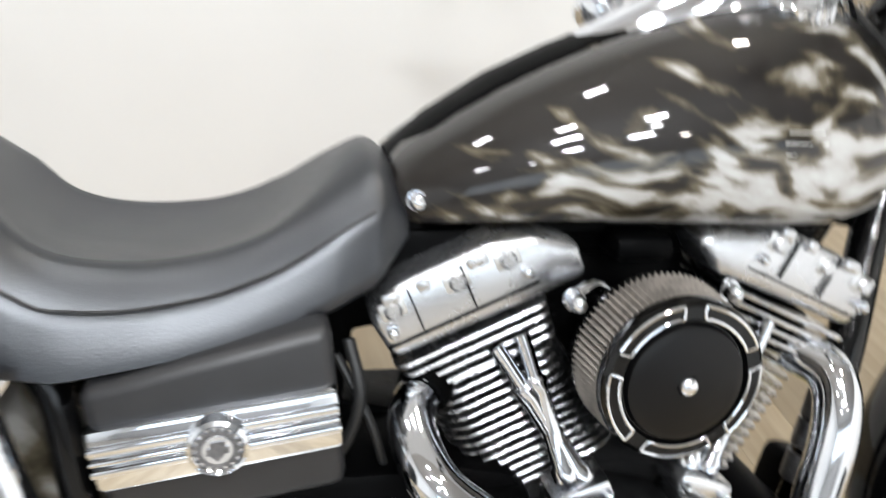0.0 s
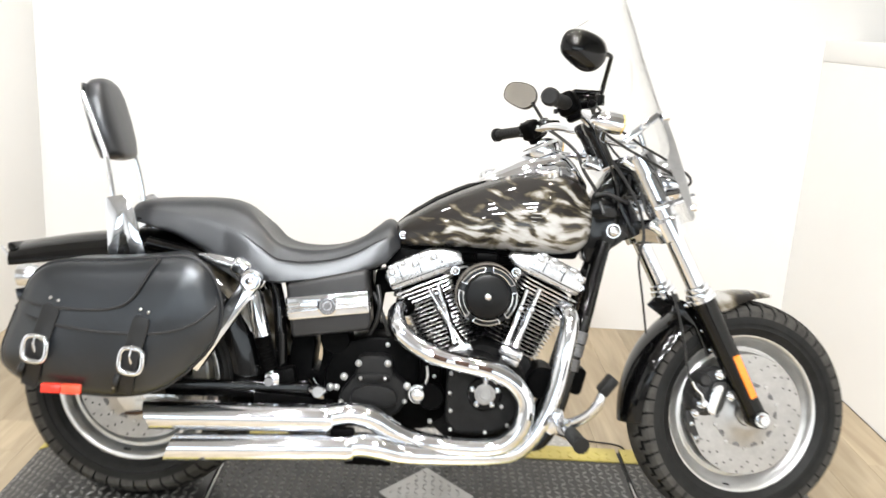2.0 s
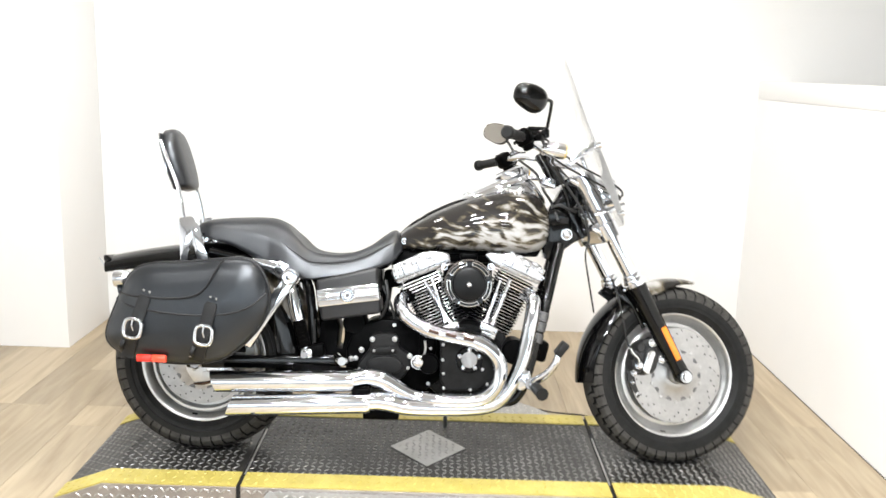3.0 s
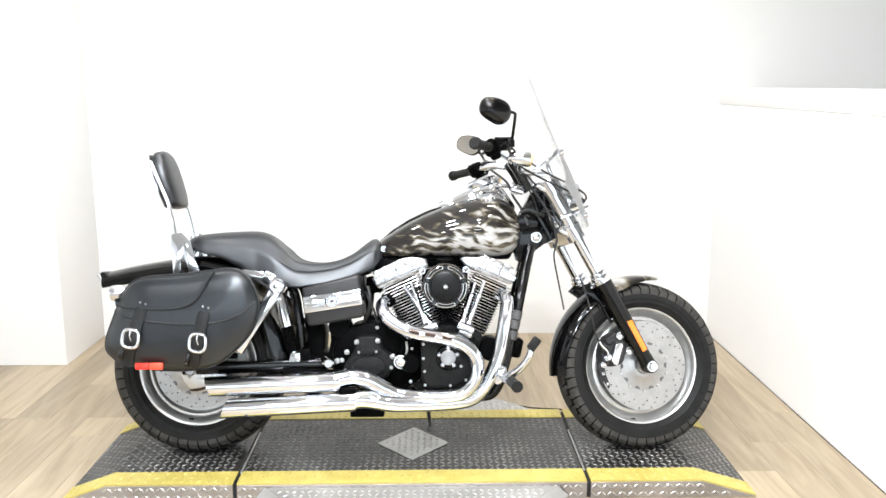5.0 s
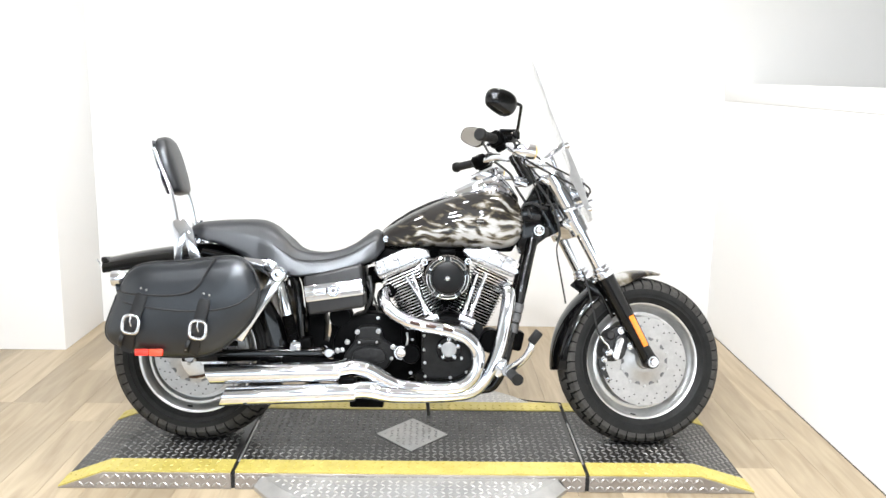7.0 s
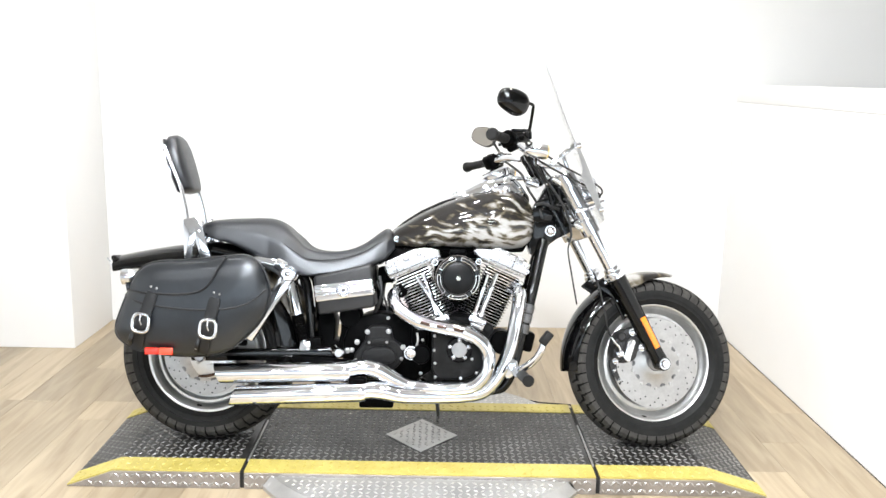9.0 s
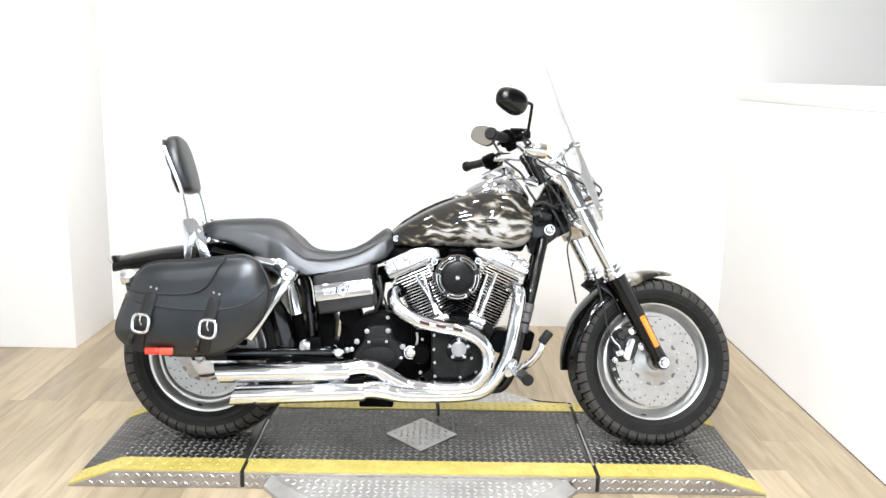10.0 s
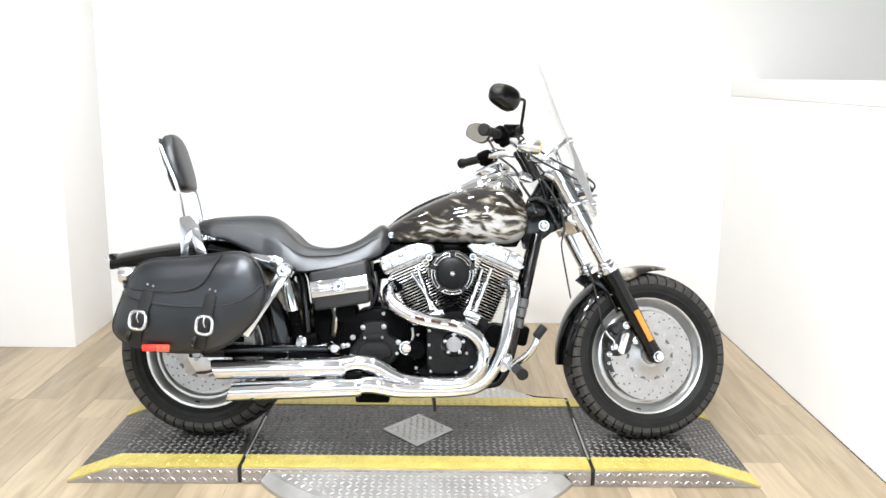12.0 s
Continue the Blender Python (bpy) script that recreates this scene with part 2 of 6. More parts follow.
def plank_material():
    """Pale oak vinyl: each plank takes its own tone, with long grain and a few darker streaks."""
    m = bpy.data.materials.new("oak_plank")
    m.use_nodes = True
    nt = m.node_tree
    b = nt.nodes["Principled BSDF"]
    b.inputs["Roughness"].default_value = 0.36
    tc = nt.nodes.new("ShaderNodeTexCoord")
    info = nt.nodes.new("ShaderNodeObjectInfo")
    add = nt.nodes.new("ShaderNodeVectorMath")
    add.operation = "ADD"
    mul = nt.nodes.new("ShaderNodeVectorMath")
    mul.operation = "SCALE"
    comb = nt.nodes.new("ShaderNodeCombineXYZ")
    for i in range(3):
        nt.links.new(info.outputs["Random"], comb.inputs[i])
    nt.links.new(comb.outputs[0], mul.inputs[0])
    mul.inputs["Scale"].default_value = 37.0
    nt.links.new(tc.outputs["Object"], add.inputs[0])
    nt.links.new(mul.outputs[0], add.inputs[1])
    mp = nt.nodes.new("ShaderNodeMapping")
    mp.inputs["Scale"].default_value = (24, 2.2, 24)
    nt.links.new(add.outputs[0], mp.inputs["Vector"])
    n = nt.nodes.new("ShaderNodeTexNoise")
    n.inputs["Scale"].default_value, n.inputs["Detail"].default_value, n.inputs["Distortion"].default_value = 1.0, 7, 0.8
    nt.links.new(mp.outputs[0], n.inputs["Vector"])
    r = nt.nodes.new("ShaderNodeValToRGB")
    e = r.color_ramp.elements
    e[0].position, e[0].color = 0.28, (0.285, 0.219, 0.140, 1)
    e[1].position, e[1].color = 0.7, (0.435, 0.354, 0.243, 1)
    nt.links.new(n.outputs["Fac"], r.inputs["Fac"])
    hue = nt.nodes.new("ShaderNodeHueSaturation")
    mr = nt.nodes.new("ShaderNodeMapRange")
    mr.inputs["To Min"].default_value, mr.inputs["To Max"].default_value = 0.8, 1.12
    nt.links.new(info.outputs["Random"], mr.inputs["Value"])
    nt.links.new(mr.outputs[0], hue.inputs["Value"])
    nt.links.new(r.outputs[0], hue.inputs["Color"])
    nt.links.new(hue.outputs[0], b.inputs["Base Color"])
    bp = nt.nodes.new("ShaderNodeBump")
    bp.inputs["Strength"].default_value, bp.inputs["Distance"].default_value = 0.12, 0.001
    nt.links.new(n.outputs["Fac"], bp.inputs["Height"])
    nt.links.new(bp.outputs[0], b.inputs["Normal"])
    return m


OAK = plank_material()


# ---- mesh tools ----
def part(name, bm, mat, parent=None, label="", sharp=34, m=None):
    """One mesh object out of bm, smooth but for edges sharper than sharp, under parent."""
    me = bpy.data.meshes.new(name)
    bmesh.ops.recalc_face_normals(bm, faces=bm.faces)
    bm.to_mesh(me)
    bm.free()
    me.materials.append(mat)
    me.polygons.foreach_set("use_smooth", [True] * len(me.polygons))
    me.set_sharp_from_angle(angle=radians(sharp))
    ob = new(name, me)
    while parent is not None and parent.parent is not None and parent.parent.parent is not None:
        parent = parent.parent          # thing, part, sub-part: no deeper
    ob.parent = parent
    if m is not None:
        ob.matrix_basis = m
    if label:
        tagged(ob, label)
    return ob


def join(bm, tmp, m=None):
    """Adds tmp to bm, moved by m."""
    if m is not None:
        bmesh.ops.transform(tmp, matrix=m, verts=tmp.verts)
    me = bpy.data.meshes.new("tmp")
    tmp.to_mesh(me)
    tmp.free()
    bm.from_mesh(me)
    bpy.data.meshes.remove(me)
    return bm


def box(bm, c, s, bevel=0.0, seg=2, m=None):
    t = bmesh.new()
    bmesh.ops.create_cube(t, size=1)
    bmesh.ops.scale(t, vec=s, verts=t.verts)
    if bevel:
        bmesh.ops.bevel(t, geom=list(t.edges), offset=bevel, segments=seg, affect="EDGES", profile=0.5)
    return join(bm, t, Matrix.Translation(c) @ (m or Matrix()))


def prism(bm, poly, y0, y1, bevel=0.0, seg=2, m=None, only=""):
    """A plate with the outline poly in x and z, from y0 to y1."""
    t = bmesh.new()
    vs = [t.verts.new((x, y0, z)) for x, z in poly]
    f = t.faces.new(vs)
    r = bmesh.ops.extrude_face_region(t, geom=[f])
    moved = [v for v in r["geom"] if isinstance(v, bmesh.types.BMVert)]
    bmesh.ops.translate(t, vec=(0, y1 - y0, 0), verts=moved)
    bmesh.ops.recalc_face_normals(t, faces=t.faces)
    if bevel:
        edges = list(t.edges)
        if only == "rim":
            edges = [e for e in t.edges if abs(e.verts[0].co.y - e.verts[1].co.y) < 1e-6]
        bmesh.ops.bevel(t, geom=edges, offset=bevel, segments=seg, affect="EDGES", profile=0.5)
    return join(bm, t, m)


def rounded(poly, steps=4, pull=0.25):
    """A softened copy of a closed outline (corner cutting)."""
    for _ in range(steps):
        out = []
        for i, a in enumerate(poly):
            b = poly[(i + 1) % len(poly)]
            out.append(tuple(p + (q - p) * pull for p, q in zip(a, b)))
            out.append(tuple(p + (q - p) * (1 - pull) for p, q in zip(a, b)))
        poly = out
    return poly


def spline(pts, steps=8):
    """Catmull-Rom through pts; returns the dense points and their place along pts."""
    p = [Vector(q) for q in pts]
    p = [2 * p[0] - p[1]] + p + [2 * p[-1] - p[-2]]
    out, along = [], []
    for i in range(1, len(p) - 2):
        for k in range(steps):
            t = k / steps
            a, b, c, d = p[i - 1], p[i], p[i + 1], p[i + 2]
            out.append(0.5 * ((2 * b) + (c - a) * t + (2 * a - 5 * b + 4 * c - d) * t * t + (3 * b - a - 3 * c + d) * t ** 3))
            along.append(i - 1 + t)
    out.append(p[-2])
    along.append(len(pts) - 1)
    return out, along


def tube(bm, pts, r, n=14, steps=8, flat=1.0, cap=True):
    """A tube along a smooth line; r: one radius or one for each point."""
    line, along = spline(pts, steps) if len(pts) > 2 and steps > 1 else ([Vector(q) for q in pts], list(range(len(pts))))
    rs = [r] * len(line) if isinstance(r, (int, float)) else [float(np.interp(a, range(len(r)), r)) for a in along]
    up, rings = None, []
    for i, c in enumerate(line):
        d = (line[min(i + 1, len(line) - 1)] - line[max(i - 1, 0)]).normalized()
        if up is None:
            up = d.cross(Vector((0, 1, 0)))
            if up.length < 0.1:
                up = d.cross(Vector((1, 0, 0)))
        up = (up - d * up.dot(d)).normalized()
        side = d.cross(up)
        rings.append([bm.verts.new(c + (up * math.cos(a) + side * math.sin(a) * flat) * rs[i]) for a in (2 * math.pi * k / n for k in range(n))])
    for a, b in zip(rings, rings[1:]):
        for k in range(n):
            bm.faces.new((a[k], a[(k + 1) % n], b[(k + 1) % n], b[k]))
    if cap:
        bm.faces.new(rings[0][::-1]), bm.faces.new(rings[-1])
    return bm


def lathe(bm, prof, c, axis=(0, 1, 0), n=48, loop=False):
    """Turns the profile (radius, place along the axis) round the axis through c."""
    d = Vector(axis).normalized()
    up = d.cross(Vector((0, 0, 1)))
    if up.length < 0.01:
        up = d.cross(Vector((1, 0, 0)))
    up.normalize()
    side = d.cross(up)
    c = Vector(c)
    rings = []
    for r, h in prof:
        if r < 1e-6:
            rings.append([bm.verts.new(c + d * h)])
        else:
            rings.append([bm.verts.new(c + d * h + (up * math.cos(a) + side * math.sin(a)) * r) for a in (2 * math.pi * k / n for k in range(n))])
    pairs = list(zip(rings, rings[1:])) + ([(rings[-1], rings[0])] if loop else [])
    for a, b in pairs:
        for k in range(n):
            q = (k + 1) % n
            if len(a) == 1 and len(b) == 1:
                continue
            if len(a) == 1:
                bm.faces.new((a[0], b[k], b[q]))
            elif len(b) == 1:
                bm.faces.new((a[k], a[q], b[0]))
            else:
                bm.faces.new((a[k], a[q], b[q], b[k]))
    return bm


def loft(bm, rings, cap=True, close=True):
    vs = [[bm.verts.new(p) for p in ring] for ring in rings]
    n = len(vs[0])
    for a, b in zip(vs, vs[1:]):
        for k in range(n if close else n - 1):
            q = (k + 1) % n
            bm.faces.new((a[k], a[q], b[q], b[k]))
    if cap:
        bm.faces.new(vs[0][::-1]), bm.faces.new(vs[-1])
    return bm


def ball(bm, c, s, m=None, u=20, v=12):
    t = bmesh.new()
    bmesh.ops.create_uvsphere(t, u_segments=u, v_segments=v, radius=1)
    bmesh.ops.scale(t, vec=s, verts=t.verts)
    return join(bm, t, Matrix.Translation(c) @ (m or Matrix()))


def bolt_at(x, z, y, r=0.008, parent=None, mat=None, name="bolt", h=0.006, n=6):
    """A hexagon or round head that faces the right-hand side of the bike."""
    bm = bmesh.new()
    lathe(bm, [(0, -h * 1.12), (r * 0.3, -h * 1.09), (r * 0.6, -h), (r * 0.85, -h * 0.85), (r, -h * 0.6), (r, 0), (r * 1.25, 0), (r * 1.25, h * 0.3), (0, h * 0.3)], (x, y, z), n=n * 2)
    return part(name, bm, mat or BOLT, parent, sharp=40)


def bar(bm, a, b, w, th, bevel=0.003):
    """A flat bar from a to b (x, z at y), w wide in the x-z plane and th thick in y."""
    a, b = Vector(a), Vector(b)
    d = b - a
    m = Matrix.Translation((a + b) / 2) @ Matrix.Rotation(-math.atan2(d.z, d.x), 4, "Y")
    t = bmesh.new()
    bmesh.ops.create_cube(t, size=1)
    bmesh.ops.scale(t, vec=(d.length, th, w), verts=t.verts)
    if bevel:
        bmesh.ops.bevel(t, geom=list(t.edges), offset=bevel, segments=2, affect="EDGES", profile=0.5)
    return join(bm, t, m)


# ---- the room ----
def structure(name, bm, mat, label, category):
    return tagged(part(name, bm, mat), label, category, kind="structure")


X0, X1, Y0, Y1 = -3.4, 4.2, -6.0, 1.685
structure("wall_back", box(bmesh.new(), ((X0 + X1) / 2, Y1 + 0.08, (FLOOR + CEILING) / 2), (X1 - X0, 0.16, CEILING - FLOOR)), WALL, "plain white painted back wall behind the motorcycle", "wall")
structure("wall_pier", box(bmesh.new(), ((X0 - 1.804) / 2, (1.167 + Y1) / 2, (FLOOR + CEILING) / 2), (-1.804 - X0, Y1 - 1.167 - 0.002, CEILING - FLOOR), 0.004), WALL, "white painted wall pier standing forward of the back wall", "wall")
structure("wall_west", box(bmesh.new(), (X0 - 0.08, (Y0 + Y1) / 2, (FLOOR + CEILING) / 2), (0.16, Y1 - Y0, CEILING - FLOOR)), WALL, "white painted side wall of the showroom", "wall")
wall_south = bmesh.new()
for x0_, x1_, z0_, z1_ in ((X0, WIN[0], FLOOR, CEILING), (WIN[1], X1, FLOOR, CEILING), (WIN[0], WIN[1], FLOOR, WIN[2]), (WIN[0], WIN[1], WIN[3], CEILING)):
    box(wall_south, ((x0_ + x1_) / 2, Y0 - 0.08, (z0_ + z1_) / 2), (x1_ - x0_, 0.16, z1_ - z0_))
structure("wall_south", wall_south, WALL_TAUPE, "off-white showroom wall with a wide shop window", "wall")
window = tagged(new("window_1"), "wide shop window with slim grey frame and clear panes", "window", kind="structure")
window.location = ((WIN[0] + WIN[1]) / 2, Y0 - 0.06, (WIN[2] + WIN[3]) / 2)
ww, wh = WIN[1] - WIN[0], WIN[3] - WIN[2]
for zz in (-wh / 2 + 0.025, wh / 2 - 0.025):
    part("window_frame", box(bmesh.new(), (0, 0, zz), (ww, 0.06, 0.05), 0.004), WALL_DARK, window)
for k in range(4):
    part("window_frame", box(bmesh.new(), (-ww / 2 + 0.025 + k * (ww - 0.05) / 3, 0, 0), (0.05, 0.06, wh - 0.1), 0.004), WALL_DARK, window)
for k in range(3):
    pane = part("pane", box(bmesh.new(), (-ww / 2 + 0.025 + (k + 0.5) * (ww - 0.05) / 3, 0, 0), ((ww - 0.05) / 3 - 0.05, 0.006, wh - 0.1)), SHIELD_GLASS, window)
    pane.visible_shadow = False
structure("backdrop", box(bmesh.new(), (window.location.x, Y0 - 0.5, window.location.z), (ww + 1.2, 0.02, wh + 1.0)), WALL, "pale daylight beyond the shop window", "backdrop")
# Added panelling, out of view; it darkens low reflections in the chrome.
structure("wall_panelling", box(bmesh.new(), ((X0 + X1) / 2, Y0 + 0.02, (FLOOR + 0.9) / 2), (X1 - X0 - 0.01, 0.036, 0.9 - FLOOR), 0.004), WALL_DARK, "unseen grey panelling added along the foot of the facing wall", "wall")
structure("wall_east", box(bmesh.new(), (X1 + 0.08, (Y0 + Y1) / 2, (FLOOR + CEILING) / 2), (0.16, Y1 - Y0, CEILING - FLOOR)), WALL_FAR, "warm grey painted wall beyond the low partition", "wall")
structure("wall_partition", box(bmesh.new(), (1.588 + 0.075, (Y0 + Y1) / 2, (FLOOR + 1.215) / 2), (0.15, Y1 - Y0 - 0.004, 1.215 - FLOOR)), WALL, "white low partition wall beside the platform", "wall")
structure("trim", box(bmesh.new(), (1.585 + 0.078, (Y0 + Y1) / 2, 1.215 + 0.046), (0.156, Y1 - Y0 - 0.004, 0.092), 0.006), WALL, "white cap board along the top of the partition", "trim")
structure("ceiling", box(bmesh.new(), ((X0 + X1) / 2, (-0.5 + Y1 + 0.15) / 2, CEILING + 0.06), (X1 - X0 + 0.3, Y1 + 0.65, 0.12)), CEIL, "off-white ceiling above the display platform", "ceiling")
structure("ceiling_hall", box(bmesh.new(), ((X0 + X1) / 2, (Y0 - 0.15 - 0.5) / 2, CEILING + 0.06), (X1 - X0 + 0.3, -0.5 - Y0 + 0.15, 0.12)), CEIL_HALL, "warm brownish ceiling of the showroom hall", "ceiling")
# Out-of-view floor, added in taupe so the chrome mirrors less tan.
structure("floor_south", box(bmesh.new(), ((X0 + 1.588) / 2, (Y0 - 1.32) / 2, FLOOR - 0.003), (1.586 - X0, -1.322 - Y0, 0.005)), UNSEEN_FLOOR, "unseen taupe floor added to tone down tan reflections in the chrome", "floor")
floor = structure("floor", box(bmesh.new(), ((X0 + X1) / 2, (Y0 + Y1) / 2, FLOOR - 0.0555), (X1 - X0, Y1 - Y0, 0.1)), GAP, "pale oak vinyl plank floor", "floor")


structure("floor_hall", box(bmesh.new(), ((1.74 + X1) / 2, (Y0 + Y1) / 2, FLOOR - 0.003), (X1 - 1.74, Y1 - Y0, 0.005)), SCREED, "plain grey floor beyond the low partition", "floor")


def ceiling_lamp(x, y, sx, sy, depth, label, group):
    ob = tagged(new("ceiling_light"), label, "ceiling light", group)
    ob.location = (x, y, CEILING)
    t = bmesh.new()
    box(t, (0, 0, -depth / 2), (sx + 0.05, sy + 0.05, depth), 0.006)
    part("housing", t, LAMP_BODY, ob)
    t = bmesh.new()
    box(t, (0, 0, -depth - 0.002), (sx, sy, 0.008), 0.002)
    part("diffuser", t, DIFFUSER, ob, "lit white diffuser")


for lx, ly in LAMP_SPOTS:
    ceiling_lamp(lx, ly, 0.15, 0.15, 0.05, "square white lit ceiling panel light", "square ceiling lights")
for lx, ly in PANELS:
    ceiling_lamp(lx, ly, 0.24, 0.15, 0.08, "oblong white lit light box on the ceiling", "oblong ceiling lights")


# ---- the platform and its turntable ----

def lugs(name, xs, ys, at, mat, parent, pitch=0.026, length=0.021, keep=None, label="raised diamond lugs", rise=None):
    """Raised tread lugs in a chequer of two slants over a patch; at(u, v) gives the place and the two directions."""
    verts, faces = [], []
    i = 0
    rise = rise or pitch
    u = xs[0] + pitch * 0.5
    while u < xs[1] - pitch * 0.3:
        j = 0
        v = ys[0] + rise * 0.5
        while v < ys[1] - rise * 0.3:
            if keep is None or keep(u, v):
                ang = radians(45 if (i + j) % 2 else -45)
                c, du, dv, n = at(u, v)
                a = du * math.cos(ang) + dv * math.sin(ang)
                b = n.cross(a)
                k = len(verts)
                le, wi, h = length * 0.5, length * 0.19, 0.0025
                verts += [c - a * le, c + b * wi, c + a * le, c - b * wi, c - a * le * 0.45 + n * h, c + b * wi * 0.35 + n * h, c + a * le * 0.45 + n * h, c - b * wi * 0.35 + n * h]
                faces += [(k, k + 1, k + 5, k + 4), (k + 1, k + 2, k + 6, k + 5), (k + 2, k + 3, k + 7, k + 6), (k + 3, k, k + 4, k + 7), (k + 4, k + 5, k + 6, k + 7)]
            v += rise
            j += 1
        u += pitch
        i += 1
    me = bpy.data.meshes.new(name)
    me.from_pydata([tuple(p) for p in verts], [], faces)
    me.materials.append(mat)
    ob = new(name, me)
    ob.parent = parent
    return tagged(ob, label, kind="stuff")


YF, YB, YI, YJ = -0.293, 0.36, -0.2, 0.277      # front and back edges, inner edges of the yellow strips
XL, XR, XA, XB = -1.232, 1.134, -0.643, 0.558   # ends of the ramps, the two gaps
KL, KR = -1.078, 0.945                          # where the ramps begin
EX, EY, EZ = Vector((1, 0, 0)), Vector((0, 1, 0)), Vector((0, 0, 1))
TT, TR = (-0.042, 0.04), 0.63                  # the turntable's centre and radius


def top_z(x):
    if x < KL:
        return FLOOR + 0.004 + (x - XL) / (KL - XL) * (-FLOOR - 0.004)
    if x > KR:
        return FLOOR + 0.004 + (XR - x) / (XR - KR) * (-FLOOR - 0.004)
    return 0.0


def on_top(lift):
    def at(u, v):
        s = (top_z(u + 0.001) - top_z(u - 0.001)) / 0.002
        du = Vector((1, 0, s)).normalized()
        return Vector((u, v, top_z(u) + lift)), du, EY, du.cross(EY)
    return at


def in_diamond(u, v, grow=0.0):
    return abs(u + 0.045) / (0.134 + grow) + abs(v - 0.032) / (0.15 + grow) < 1


platform = tagged(new("display_platform"), "black diamond-plate display platform with yellow painted edges on the wood floor", "platform")
platform.location = (0, 0, 0)


def deck(x0, x1):
    """One section of the deck with its ramp, hollow below but closed."""
    knots = [x0] + [k for k in (KL, KR) if x0 < k < x1] + [x1]
    poly = [(x0, FLOOR)] + [(k, top_z(k)) for k in knots] + [(x1, FLOOR)]
    clean = []
    for p in poly:
        if not clean or (abs(p[0] - clean[-1][0]) + abs(p[1] - clean[-1][1])) > 0.002:
            clean.append(p)
    return clean


for k, (a, b) in enumerate(((XL, XA - 0.007), (XA + 0.007, XB - 0.007), (XB + 0.007, XR))):
    sec = part("deck_section", prism(bmesh.new(), deck(a, b), YF, YB, 0.0015, 1), PLATE_BLACK, platform, "worn black tread-plate deck section")
    for y0, y1 in ((YF - 0.001, YI), (YJ, YB + 0.001)):
        t = bmesh.new()
        knots = [a] + [q for q in (KL, KR) if a < q < b] + [b]
        rings = [[(q, y0, top_z(q) + 0.0035), (q, y1, top_z(q) + 0.0035), (q, y1, top_z(q) - 0.002), (q, y0, top_z(q) - 0.002)] for q in knots]
        loft(t, rings)
        part("yellow_strip", t, PLATE_YELLOW, sec, "yellow painted edge strip")
        lugs("strip_tread", (a, b), (y0, y1), on_top(0.0036), PLATE_YELLOW, sec, 0.03, 0.022)
    lugs("deck_tread", (a, b), (YI, YJ), on_top(0.0), PLATE_LUG, sec, 0.0245, 0.027, keep=lambda u, v: not in_diamond(u, v, 0.008))
    # bare front lip
    t = bmesh.new()
    lip = [(p[0], p[1] - (0.002 if p[1] > FLOOR else -0.001)) for p in deck(a, b)]
    prism(t, lip, YF - 0.006, YF - 0.0005, 0.0008, 1)
    part("front_lip", t, LIP_BARE, sec, "bare aluminium tread-plate lip")

    def on_lip(u, v):
        return Vector((u, YF - 0.0062, v)), EX, EZ, -EY
    lugs("lip_tread", (a, b), (FLOOR + 0.002, -0.002), on_lip, LIP_STUD, sec, 0.0178, 0.024, keep=lambda u, v: v < top_z(u) - 0.012, rise=0.028)
for gx in (XA, XB):
    t = bmesh.new()
    box(t, (gx, (YF + YB) / 2, FLOOR / 2 - 0.004), (0.0138, YB - YF - 0.006, -FLOOR - 0.01))
    part("gap_filler", t, GAP, platform)
    t = bmesh.new()
    box(t, (gx + 0.001, (YI + 0.16) / 2, -0.004), (0.0062, 0.16 - YI, 0.006), 0.001, 1)
    part("joint_strip", t, PLATE_BARE, platform, "worn metal strip in the joint")
t = bmesh.new()
vs = [t.verts.new(p) for p in ((-0.179, 0.032, 0.0015), (-0.045, -0.118, 0.0015), (0.089, 0.032, 0.0015), (-0.045, 0.182, 0.0015))]
f = t.faces.new(vs)
r = bmesh.ops.extrude_face_region(t, geom=[f])
bmesh.ops.translate(t, vec=(0, 0, 0.002), verts=[v for v in r["geom"] if isinstance(v, bmesh.types.BMVert)])
part("diamond_plate", t, PLATE_BARE, platform, "bare aluminium diamond-shaped plate")
lugs("diamond_tread", (-0.179, 0.089), (-0.118, 0.182), lambda u, v: (Vector((u, v, 0.0035)), EX, EY, EZ), PLATE_BARE, platform, 0.0235, 0.02, keep=lambda u, v: in_diamond(u, v, -0.02))

turntable = tagged(new("turntable"), "round bare aluminium tread-plate turntable under the platform", "turntable")
turntable.location = (TT[0], TT[1], FLOOR)
H = -FLOOR
DROP = 0.012


